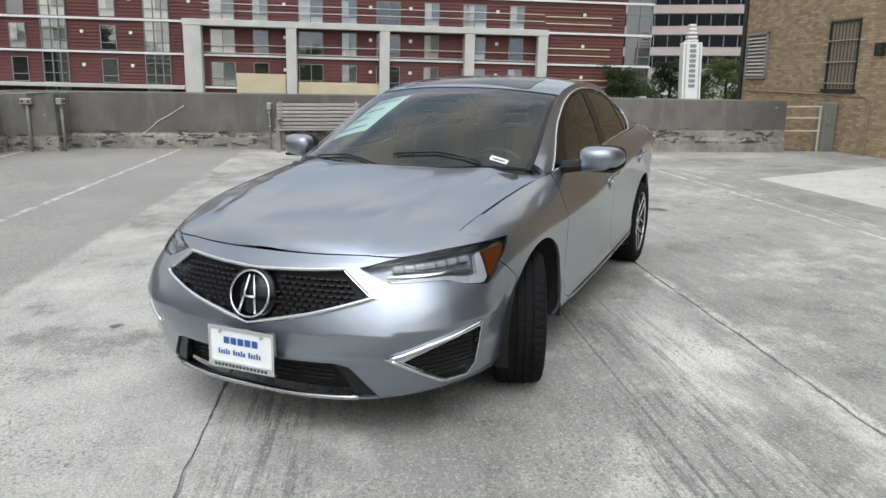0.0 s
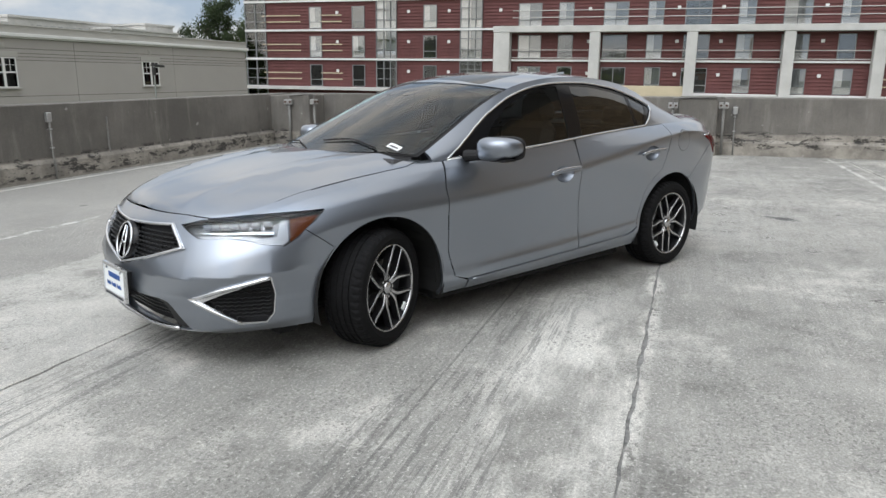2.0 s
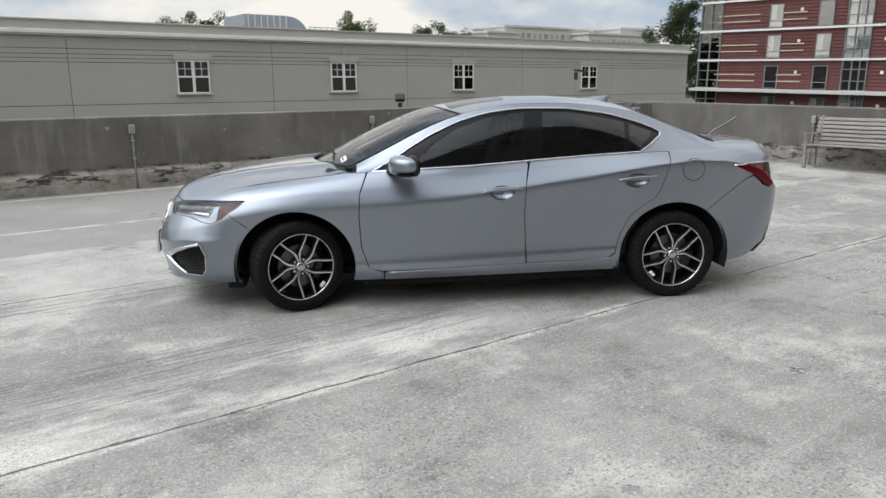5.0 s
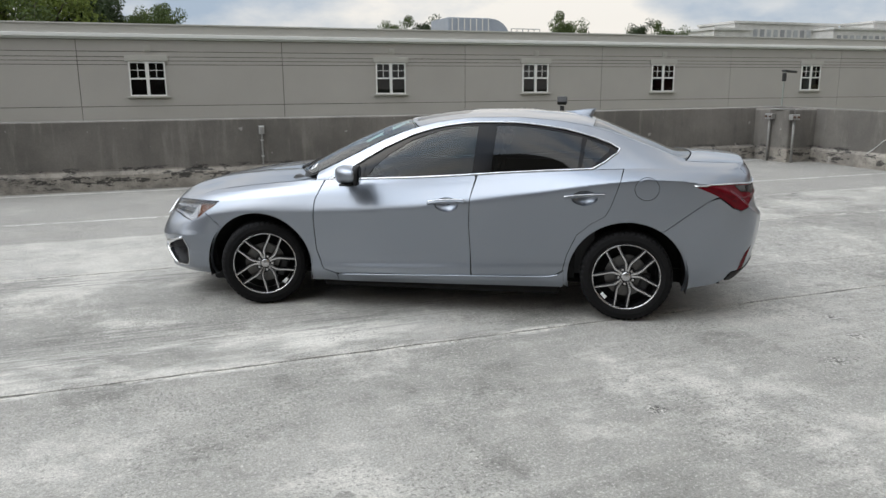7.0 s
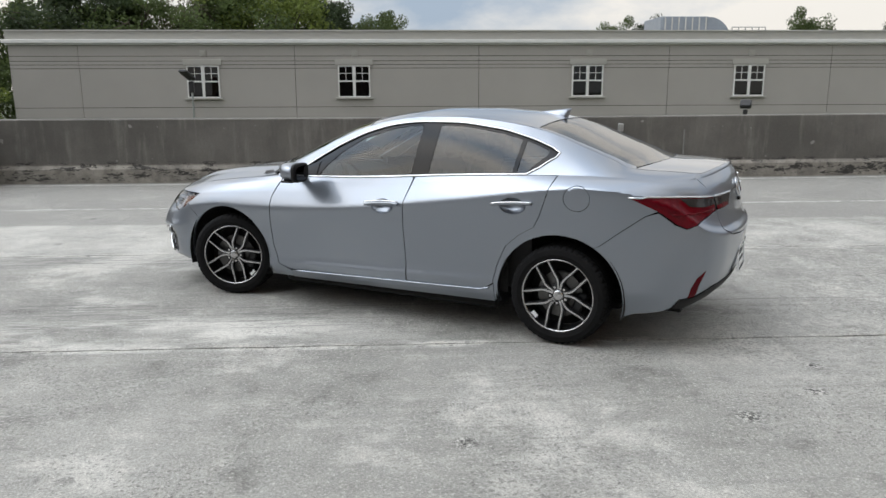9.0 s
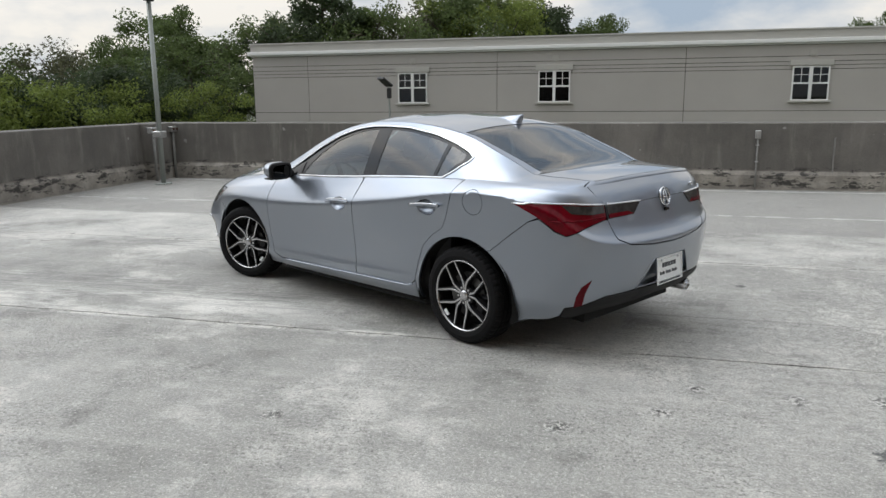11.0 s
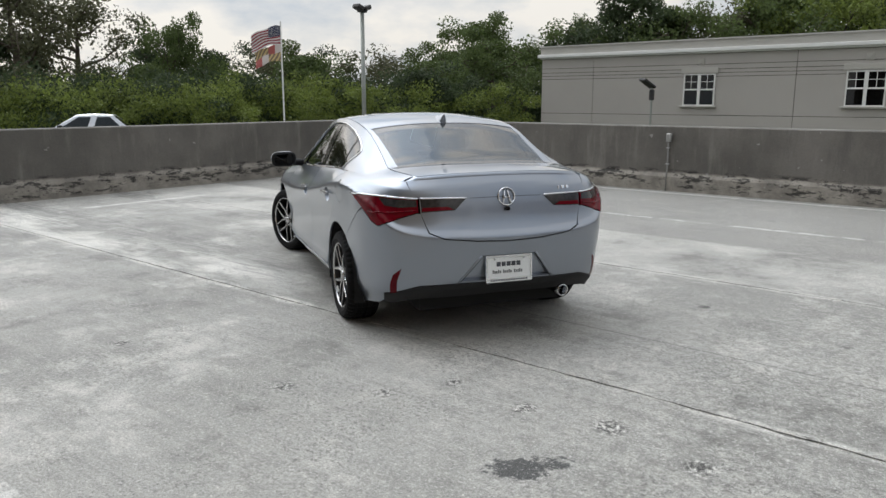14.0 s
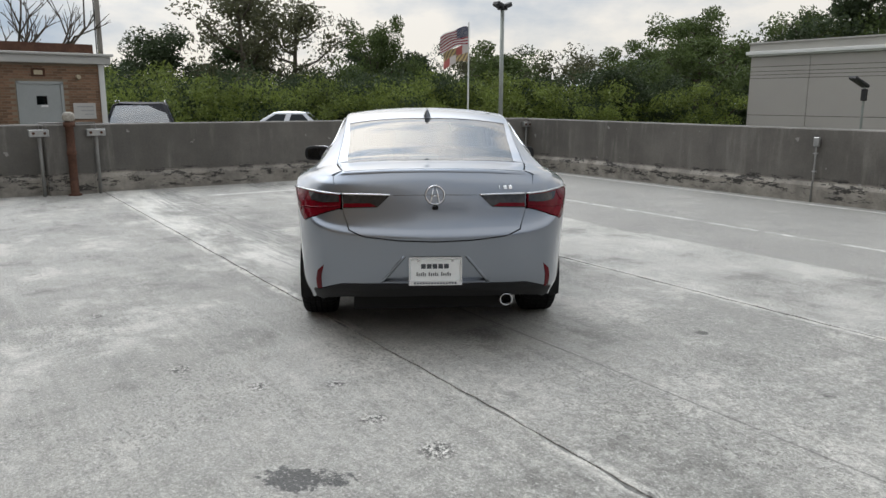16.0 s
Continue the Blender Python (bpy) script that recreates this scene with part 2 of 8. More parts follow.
    pits = math_node(nt, "MULTIPLY", pits, ramp_node(nt, noise_node(nt, pos, 1.5, 4, 0.6, (1, 1, 1), (5, 2, 0)), 0.46, 0.60))
    base = mix_colour(nt, math_node(nt, "MULTIPLY", pits, 0.8), base, (0.085, 0.085, 0.08))
    # crumbled spots: dark pits with pale chips round them
    bits = noise_node(nt, pos, 34.0, 5, 0.8, (1, 1, 1), (6, 6, 0))
    for cu, cv, reach in ((-4.22, 2.52, 0.11), (-3.78, 2.60, 0.09), (-3.09, 2.91, 0.08), (-4.70, 2.64, 0.10), (-3.28, 2.56, 0.07), (-2.6, 3.2, 0.09), (-1.2, 3.4, 0.08)):
        off = math_node(nt, "ADD", math_node(nt, "POWER", math_node(nt, "ABSOLUTE", math_node(nt, "SUBTRACT", u, cu)), 2.0), math_node(nt, "POWER", math_node(nt, "ABSOLUTE", math_node(nt, "SUBTRACT", v, cv)), 2.0))
        near = ramp_node(nt, off, reach * reach, 0.0)
        base = mix_colour(nt, math_node(nt, "MULTIPLY", near, ramp_node(nt, bits, 0.50, 0.53)), base, (0.045, 0.044, 0.042))
        base = mix_colour(nt, math_node(nt, "MULTIPLY", near, ramp_node(nt, bits, 0.46, 0.42)), base, (0.68, 0.67, 0.64))
    # a short worn stroke of paint near the south end
    stroke = math_node(nt, "MULTIPLY", band(nt, u, 5.07, 0.05, 0.03), band(nt, v, -0.3, 0.9, 0.2))
    base = mix_colour(nt, math_node(nt, "MULTIPLY", stroke, math_node(nt, "ADD", 0.3, math_node(nt, "MULTIPLY", wear, 0.6))), base, (0.70, 0.695, 0.67))
    # small dark spots of gum and tar, far apart
    gum = nt.nodes.new("ShaderNodeTexVoronoi")
    gum.inputs["Scale"].default_value = 1.6
    link(nt, pos, gum.inputs["Vector"])
    tar = ramp_node(nt, math_node(nt, "ADD", gum.outputs["Distance"], math_node(nt, "MULTIPLY", noise_node(nt, pos, 18.0, 3, 0.6), 0.05)), 0.105, 0.088)
    tar = math_node(nt, "MULTIPLY", tar, ramp_node(nt, noise_node(nt, pos, 0.6, 3, 0.6, (1, 1, 1), (7, 3, 0)), 0.48, 0.54))
    base = mix_colour(nt, math_node(nt, "MULTIPLY", tar, 0.85), base, (0.05, 0.05, 0.048))
    # loose grains: dark pits in the rough parts, pale chips
    rough_part = math_node(nt, "ADD", 0.25, math_node(nt, "MULTIPLY", ramp_node(nt, noise_node(nt, pos, 1.2, 5, 0.65, (1, 1, 1), (2, 8, 0)), 0.44, 0.60), 0.75))
    grain = ramp_node(nt, noise_node(nt, pos, 42.0, 4, 0.75, (1, 1, 1), (4, 4, 0)), 0.535, 0.60)
    base = mix_colour(nt, math_node(nt, "MULTIPLY", math_node(nt, "MULTIPLY", grain, rough_part), 0.68), base, (0.10, 0.098, 0.092))
    chip = ramp_node(nt, noise_node(nt, pos, 50.0, 4, 0.75, (1, 1, 1), (8, 1, 0)), 0.56, 0.63)
    base = mix_colour(nt, math_node(nt, "MULTIPLY", chip, 0.5), base, (0.66, 0.65, 0.62))
    fleck = nt.nodes.new("ShaderNodeMapRange")
    link(nt, speck, fleck.inputs["Value"])
    fleck.inputs["From Min"].default_value, fleck.inputs["From Max"].default_value = 0.35, 0.65
    fleck.inputs["To Min"].default_value, fleck.inputs["To Max"].default_value = 0.55, 1.45
    done = nt.nodes.new("ShaderNodeVectorMath")
    done.operation = "SCALE"
    warm = nt.nodes.new("ShaderNodeMix")
    warm.data_type, warm.blend_type = "RGBA", "MULTIPLY"
    warm.inputs[0].default_value = 1.0
    warm.inputs[7].default_value = (1.015, 1.0, 0.98, 1)
    link(nt, base, warm.inputs[6])
    link(nt, warm.outputs[2], done.inputs[0])
    link(nt, fleck.outputs[0], done.inputs["Scale"])
    link(nt, done.outputs[0], p.inputs["Base Color"])
    rough = nt.nodes.new("ShaderNodeMapRange")
    link(nt, blotch, rough.inputs["Value"])
    rough.inputs["To Min"].default_value, rough.inputs["To Max"].default_value = 0.62, 0.9
    link(nt, math_node(nt, "SUBTRACT", rough.outputs[0], math_node(nt, "MULTIPLY", spot, 0.3)), p.inputs["Roughness"])
    height = math_node(nt, "ADD", math_node(nt, "MULTIPLY", speck, 0.5), math_node(nt, "SUBTRACT", mid, math_node(nt, "MULTIPLY", pits, 0.6)))
    bn = nt.nodes.new("ShaderNodeBump")
    bn.inputs["Strength"].default_value, bn.inputs["Distance"].default_value = 0.55, 0.014
    link(nt, height, bn.inputs["Height"])
    link(nt, bn.outputs[0], p.inputs["Normal"])
    return m


def parapet_material():
    """Grey coated concrete: streaks down the face, and a pale band at the foot where the coating peels off in black flakes."""
    m = bpy.data.materials.new("peeling_parapet_concrete")
    m.use_nodes = True
    nt = m.node_tree
    p = nt.nodes["Principled BSDF"]
    p.inputs["Roughness"].default_value = 0.85
    pos = nt.nodes.new("ShaderNodeNewGeometry").outputs["Position"]
    sep = nt.nodes.new("ShaderNodeSeparateXYZ")
    link(nt, pos, sep.inputs[0])
    z = sep.outputs[2]
    broad = noise_node(nt, pos, 0.55, 5, 0.6)
    streak = noise_node(nt, pos, 4.0, 5, 0.65, (1, 1, 0.16))
    fine = noise_node(nt, pos, 38.0, 4, 0.75)
    base = mix_colour(nt, ramp_node(nt, broad, 0.35, 0.7), (0.108, 0.101, 0.091), (0.185, 0.173, 0.156))
    base = mix_colour(nt, math_node(nt, "MULTIPLY", ramp_node(nt, streak, 0.52, 0.75), 0.5), base, (0.277, 0.262, 0.238))
    base = mix_colour(nt, math_node(nt, "MULTIPLY", ramp_node(nt, streak, 0.47, 0.28), 0.65), base, (0.10, 0.095, 0.087))
    foot = ramp_node(nt, math_node(nt, "ADD", z, math_node(nt, "MULTIPLY", math_node(nt, "SUBTRACT", noise_node(nt, pos, 3.0, 4, 0.6), 0.5), 0.05)), 0.335, 0.30)
    pale = mix_colour(nt, ramp_node(nt, noise_node(nt, pos, 2.2, 6, 0.7), 0.35, 0.7), (0.187, 0.172, 0.152), (0.37, 0.342, 0.298))
    base = mix_colour(nt, foot, base, pale)
    flake = ramp_node(nt, noise_node(nt, pos, 2.6, 9, 0.80, (1, 1, 3.4)), 0.53, 0.55)
    flake = math_node(nt, "MULTIPLY", flake, band(nt, z, 0.20, 0.13, 0.06))
    base = mix_colour(nt, math_node(nt, "MULTIPLY", flake, 0.92), base, (0.028, 0.026, 0.024))
    dots = ramp_node(nt, noise_node(nt, pos, 7.0, 2, 0.4), 0.74, 0.76)
    base = mix_colour(nt, math_node(nt, "MULTIPLY", dots, 0.5), base, (0.42, 0.41, 0.39))
    done = nt.nodes.new("ShaderNodeVectorMath")
    done.operation = "SCALE"
    link(nt, base, done.inputs[0])
    mr = nt.nodes.new("ShaderNodeMapRange")
    link(nt, fine, mr.inputs["Value"])
    mr.inputs["To Min"].default_value, mr.inputs["To Max"].default_value = 0.75, 1.25
    link(nt, mr.outputs[0], done.inputs["Scale"])
    link(nt, done.outputs[0], p.inputs["Base Color"])
    bn = nt.nodes.new("ShaderNodeBump")
    bn.inputs["Strength"].default_value, bn.inputs["Distance"].default_value = 0.4, 0.01
    link(nt, math_node(nt, "SUBTRACT", fine, flake), bn.inputs["Height"])
    link(nt, bn.outputs[0], p.inputs["Normal"])
    return m


def glass_material(name, tint=(0.75, 0.8, 0.8), ior=1.5, clear=True, rough=0.0):
    """A thin pane: clear or tinted straight through, with the mirror gloss of its face."""
    m = bpy.data.materials.new(name)
    m.use_nodes = True
    nt = m.node_tree
    nt.nodes.clear()
    out = nt.nodes.new("ShaderNodeOutputMaterial")
    through_glass = nt.nodes.new("ShaderNodeBsdfTransparent")
    through_glass.inputs["Color"].default_value = (*tint, 1)
    gloss = nt.nodes.new("ShaderNodeBsdfGlossy")
    gloss.inputs["Roughness"].default_value = rough
    fres = nt.nodes.new("ShaderNodeFresnel")
    fres.inputs["IOR"].default_value = ior
    mix = nt.nodes.new("ShaderNodeMixShader")
    # both faces of the pane reflect
    twice = math_node(nt, "DIVIDE", math_node(nt, "MULTIPLY", fres.outputs[0], 2.0), math_node(nt, "ADD", fres.outputs[0], 1.0))
    link(nt, twice, mix.inputs[0])
    link(nt, through_glass.outputs[0], mix.inputs[1])
    link(nt, gloss.outputs[0], mix.inputs[2])
    link(nt, mix.outputs[0], out.inputs[0])
    return m


def siding_material(name, base, pitch, seam=0.35):
    """Horizontal boards: a dark shadow seam at every pitch, and soft variation."""
    m = material(name, base, 0.75, vary=0.22, scale=0.6, fine=9, bump=0)
    nt = m.node_tree
    p = nt.nodes["Principled BSDF"]
    sep = nt.nodes.new("ShaderNodeSeparateXYZ")
    link(nt, nt.nodes.new("ShaderNodeTexCoord").outputs["Object"], sep.inputs[0])
    saw = math_node(nt, "FRACT", math_node(nt, "DIVIDE", sep.outputs[2], pitch))
    bn = nt.nodes.new("ShaderNodeBump")
    bn.inputs["Strength"].default_value, bn.inputs["Distance"].default_value = 1.0, seam * pitch
    link(nt, saw, bn.inputs["Height"])
    link(nt, bn.outputs[0], p.inputs["Normal"])
    return m


M_DECK = deck_material()
M_PARAPET = parapet_material()
M_JOINT = material("joint_filler", (0.21, 0.208, 0.20), 0.9, vary=0.7, scale=5, fine=30, bump=0.6)
M_CONCRETE = material("pale_concrete", (0.52, 0.512, 0.49), 0.85, vary=0.2, scale=0.7, bump=0.2)
M_STUCCO = material("grey_beige_stucco", (0.385, 0.366, 0.338), 0.9, vary=0.07, scale=0.35, fine=22, bump=0.15)
M_STUCCO_TRIM = material("grey_trim_stucco", (0.41, 0.398, 0.365), 0.85, vary=0.08, scale=0.5)
# shade of the reveals between stucco panels, painted as a dark core colour
M_REVEAL_SHADE = material("reveal_shadow_grey", (0.06, 0.057, 0.052), 0.9)
M_WHITE = material("white_painted_trim", (0.72, 0.72, 0.70), 0.55, vary=0.08, scale=1.5, bump=0.05)
M_ROOFTRIM = material("pale_metal_coping", (0.52, 0.51, 0.48), 0.5, vary=0.1, scale=0.6)
M_SIDING = siding_material("dark_red_siding", (0.150, 0.056, 0.054), 0.30)
M_DARKFRAME = material("dark_grey_window_frame", (0.23, 0.24, 0.24), 0.5, vary=0.1)
M_WINDOW = glass_material("window_glass", (0.10, 0.12, 0.125), 1.33)
M_WINDOW2 = glass_material("window_glass_clear", (0.95, 0.97, 0.97), 1.95)
M_CURTAIN = material("grey_curtain", (0.33, 0.34, 0.35), 0.85, vary=0.25, scale=1.5, tint=0.3)
M_PINKSTONE = material("pinkish_spandrel_stone", (0.44, 0.375, 0.36), 0.85, vary=0.12, scale=0.5)
M_DUCT = material("blue_grey_sheet_metal", (0.27, 0.30, 0.34), 0.4, 0.6, vary=0.15, scale=1.5)
M_BLIND = material("pale_blind", (0.92, 0.88, 0.86), 0.8, vary=0.06, scale=0.8, tint=0.08)
# the dimness of unlit rooms, as the dark colour of flat sheets behind panes
M_ROOMDARK = material("painted_room_dark", (0.05, 0.05, 0.048), 0.9, vary=0.4, scale=1.2)
M_CREAM = material("cream_block_wall", (0.55, 0.47, 0.33), 0.85, vary=0.15, scale=0.8)
M_STEEL = material("galvanised_steel", (0.42, 0.42, 0.41), 0.45, 0.8, vary=0.2, scale=6)
M_CONDUIT = material("grey_pvc_conduit", (0.20, 0.196, 0.185), 0.6, vary=0.2, scale=8)
M_WORNCAP = material("worn_white_cap_paint", (0.33, 0.305, 0.265), 0.8, vary=0.5, scale=18, fine=90, bump=0.4)
M_RUST = material("rusty_steel", (0.10, 0.047, 0.029), 0.8, 0.2, vary=0.5, scale=5, fine=30, bump=0.4)
M_BLACKMETAL = material("black_painted_metal", (0.02, 0.02, 0.021), 0.45, vary=0.3, scale=8)
M_POLE = material("grey_green_painted_pole", (0.28, 0.30, 0.28), 0.5, 0.3, vary=0.15, scale=3)
M_BENCHWOOD = material("weathered_silver_wood", (0.28, 0.255, 0.235), 0.85, vary=0.35, scale=3, fine=30, bump=0.4, stretch=(8, 1, 8), tint=0.15)
M_GROUND = material("far_ground", (0.09, 0.10, 0.06), 0.95, vary=0.4, scale=0.05, fine=1.0, world=True)
M_ASPHALT = material("grey_lower_deck", (0.16, 0.158, 0.15), 0.9, vary=0.25, scale=0.5, fine=30, world=True)
M_BARK = material("bark", (0.075, 0.06, 0.045), 0.95, vary=0.4, scale=4, fine=25, bump=0.5)


def leaf_material(name, base):
    """Leaves: matt faces that let some light through."""
    m = material(name, base, 0.6, vary=0.5, scale=0.45, fine=2.5, bump=0, tint=0.15, spec=0.3)
    nt = m.node_tree
    p = nt.nodes["Principled BSDF"]
    glow = nt.nodes.new("ShaderNodeBsdfTranslucent")
    link(nt, p.inputs["Base Color"].links[0].from_socket, glow.inputs["Color"])
    mix = nt.nodes.new("ShaderNodeMixShader")
    mix.inputs[0].default_value = 0.4
    link(nt, p.outputs[0], mix.inputs[1])
    link(nt, glow.outputs[0], mix.inputs[2])
    link(nt, mix.outputs[0], nt.nodes["Material Output"].inputs[0])
    return m


M_LEAF = [leaf_material(n, c) for n, c in (
    ("leaf_mid_green", (0.088, 0.122, 0.040)), ("leaf_dark_green", (0.052, 0.074, 0.034)), ("leaf_yellow_green", (0.165, 0.210, 0.048)), ("leaf_olive", (0.100, 0.104, 0.056)))]
M_TANBRICK = material("tan_brick", (0.40, 0.298, 0.192), 0.9, vary=0.3, scale=6, fine=60, bump=0.3, tint=0.24)
M_CABINET = material("grey_green_cabinet_paint", (0.20, 0.205, 0.185), 0.6, vary=0.15, scale=2)
M_MORTAR = material("mortar", (0.29, 0.235, 0.17), 0.95, vary=0.2, scale=8)
M_ORANGEBRICK = material("orange_brown_brick", (0.27, 0.165, 0.105), 0.9, vary=0.3, scale=6, fine=60, bump=0.3, tint=0.25)
M_EASTWALL = material("grey_brown_render", (0.13, 0.12, 0.108), 0.9, vary=0.2, scale=0.6)
M_DOORGREY = material("grey_painted_door", (0.36, 0.38, 0.37), 0.6, vary=0.1, scale=2)

# ---------------------------------------------------------------- mesh helpers


def finish(name, bm, mat, parent=None, label="", smooth=False):
    me = bpy.data.meshes.new(name)
    bmesh.ops.recalc_face_normals(bm, faces=bm.faces)
    bm.to_mesh(me)
    bm.free()
    me.materials.append(mat)
    if smooth:
        for f in me.polygons:
            f.use_smooth = True
    ob = new(name, me)
    if parent is not None:
        ob.parent = parent
    if label:
        ob["label"] = label
    return ob


def part(name, bm, mat, parent, label="", smooth=False):
    return finish(name, bm, mat, parent, label, smooth)


def block(bm, x0, x1, y0, y1, z0, z1, bevel=0.0, m=None):
    """A box from corner to corner, its edges rounded by bevel."""
    c = [bm.verts.new((x, y, z)) for x in (x0, x1) for y in (y0, y1) for z in (z0, z1)]
    faces = [bm.faces.new([c[i] for i in q]) for q in ((0, 1, 3, 2), (4, 6, 7, 5), (0, 4, 5, 1), (2, 3, 7, 6), (0, 2, 6, 4), (1, 5, 7, 3))]
    if bevel:
        edges = {e for f in faces for e in f.edges}
        out = bmesh.ops.bevel(bm, geom=list(edges), offset=bevel, segments=1, affect="EDGES")
        c = list({v for f in out["faces"] for v in f.verts} | {v for v in c if v.is_valid})
    if m is not None:
        bmesh.ops.transform(bm, matrix=m, verts=[v for v in c if v.is_valid])
    return bm


def boxes(*specs, bevel=0.0):
    bm = bmesh.new()
    for s in specs:
        block(bm, *s, bevel=bevel)
    return bm


def lattice(bm, ys, zs, d0, d1, flip=False):
    """A frame in one piece: bars between the pairs of ys and of zs, from depth d0 to d1 along x (along y when flipped)."""
    yb, zb = sorted(v for p in ys for v in p), sorted(v for p in zs for v in p)

    def solid(i, j):
        return 0 <= i < len(yb) - 1 and 0 <= j < len(zb) - 1 and (i % 2 == 0 or j % 2 == 0)
    cache = {}

    def at(i, j, d):
        if (i, j, d) not in cache:
            cache[i, j, d] = bm.verts.new((yb[i], d, zb[j]) if flip else (d, yb[i], zb[j]))
        return cache[i, j, d]
    for i in range(len(yb) - 1):
        for j in range(len(zb) - 1):
            if not solid(i, j):
                continue
            ring = ((i, j), (i + 1, j), (i + 1, j + 1), (i, j + 1))
            for d in (d0, d1):
                bm.faces.new([at(*q, d) for q in ring])
            for (p, q), (di, dj) in zip(zip(ring, ring[1:] + ring[:1]), ((0, -1), (1, 0), (0, 1), (-1, 0))):
                if not solid(i + di, j + dj):
                    bm.faces.new((at(*p, d0), at(*q, d0), at(*q, d1), at(*p, d1)))
    return bm


def tube(bm, a, b, r0, r1=None, sides=12, caps=True):
    """A round bar from a to b, tapering from r0 to r1."""
    a, b = Vector(a), Vector(b)
    r1 = r0 if r1 is None else r1
    q = (b - a).to_track_quat("Z", "Y")
    rings = []
    for p, r in ((a, r0), (b, r1)):
        rings.append([bm.verts.new(p + q @ Vector((r * math.cos(2 * math.pi * i / sides), r * math.sin(2 * math.pi * i / sides), 0))) for i in range(sides)])
    for i in range(sides):
        bm.faces.new((rings[0][i], rings[0][(i + 1) % sides], rings[1][(i + 1) % sides], rings[1][i]))
    if caps:
        bm.faces.new(rings[0][::-1])
        bm.faces.new(rings[1])
    return bm


def path_tube(bm, pts, r, sides=10):
    """A round bar bent along points."""
    pts = [Vector(p) for p in pts]
    rings = []
    for i, p in enumerate(pts):
        d = (pts[min(i + 1, len(pts) - 1)] - pts[max(i - 1, 0)]).normalized()
        q = d.to_track_quat("Z", "Y")
        rings.append([bm.verts.new(p + q @ Vector((r * math.cos(2 * math.pi * k / sides), r * math.sin(2 * math.pi * k / sides), 0))) for k in range(sides)])
    for a, b in zip(rings, rings[1:]):
        best = min(range(sides), key=lambda s: (a[0].co - b[s].co).length)
        for k in range(sides):
            bm.faces.new((a[k], a[(k + 1) % sides], b[(k + 1 + best) % sides], b[(k + best) % sides]))
    bm.faces.new(rings[0][::-1])
    bm.faces.new(rings[-1])
    return bm


def lathe(bm, profile, sides=48, m=None, closed=False):
    """A profile of (radius, height) turned about z."""
    rings = []
    for r, h in profile:
        ring = [bm.verts.new((r * math.cos(2 * math.pi * i / sides), r * math.sin(2 * math.pi * i / sides), h)) for i in range(sides)]
        rings.append(ring)
    pairs = list(zip(rings, rings[1:])) + ([(rings[-1], rings[0])] if closed else [])
    for a, b in pairs:
        for i in range(sides):
            bm.faces.new((a[i], a[(i + 1) % sides], b[(i + 1) % sides], b[i]))
    if m is not None:
        bmesh.ops.transform(bm, matrix=m, verts=[v for ring in rings for v in ring])
    return bm


def thing(name, label, category, m=None, group="", kind=""):
    ob = new(name)
    ob.empty_display_size = 0.2
    if m is not None:
        ob.matrix_world = m
    return tagged(ob, label, category, group, kind)


# ---------------------------------------------------------------- the deck
V_EAST, U_NORTH, U_SOUTH, V_WEST = 16.0, -11.65, 6.5, -6.7


def floor_z(u, v):
    """The deck falls a little towards its north-east drain."""
    return -0.0016 * max(0.0, -u - 4.0) * (v + 3.5)


def make_deck():
    bm = bmesh.new()
    block(bm, U_NORTH - 0.4, U_SOUTH + 0.4, V_WEST - 0.4, V_EAST + 0.4, -0.6, -0.235)
    base = finish("floor", bm, M_JOINT)
    base.matrix_world = PLAN
    tagged(base, "weathered grey concrete parking deck with long joints", "floor", kind="structure")
    cuts = [V_WEST - 0.3, -0.727, 2.043, 4.9, V_EAST + 0.3]
    for a, b in zip(cuts, cuts[1:]):
        bm = bmesh.new()
        lo, hi = a + 0.003, b - 0.003
        nu, nv = 420, max(2, int((hi - lo) / 2.5))
        us = [U_NORTH - 0.3 + (U_SOUTH - U_NORTH + 0.6) * i / nu for i in range(nu + 1)]
        # a ragged joint edge
        def chip(u, at):
            return 0.020 * max(0.0, noise.noise((u * 5.0, at * 3.1, 1)) + 0.15) + 0.012 * max(0.0, noise.noise((u * 23.0, at * 3.1, 7)))
        grid = []
        for u in us:
            l, h = lo + chip(u, a), hi - chip(u, b + 5.0)
            grid.append([bm.verts.new((u, l + (h - l) * j / nv, floor_z(u, l + (h - l) * j / nv))) for j in range(nv + 1)])
        for i in range(nu):
            for j in range(nv):
                bm.faces.new((grid[i][j], grid[i + 1][j], grid[i + 1][j + 1], grid[i][j + 1]))
        low = {}
        for row in grid:
            for vtx in (row[0], row[-1]):
                low[vtx] = bm.verts.new((vtx.co.x, vtx.co.y, vtx.co.z - 0.03))
        for j in (0, nv):
            for i in range(nu):
                p, q = grid[i][j], grid[i + 1][j]
                bm.faces.new((p, q, low[q], low[p]))
        part("slab", bm, M_DECK, base)
    for c in cuts[1:-1]:
        bm = bmesh.new()
        for i in range(40):
            u0 = U_NORTH + (U_SOUTH - U_NORTH) * i / 40
            u1 = U_NORTH + (U_SOUTH - U_NORTH) * (i + 1) / 40
            z0, z1 = floor_z(u0, c) - 0.009, floor_z(u1, c) - 0.009
            q = [bm.verts.new(p) for p in ((u0, c - 0.06, z0), (u1, c - 0.06, z1), (u1, c + 0.06, z1), (u0, c + 0.06, z0))]
            bm.faces.new(q)
        part("joint", bm, M_JOINT, base)


make_deck()


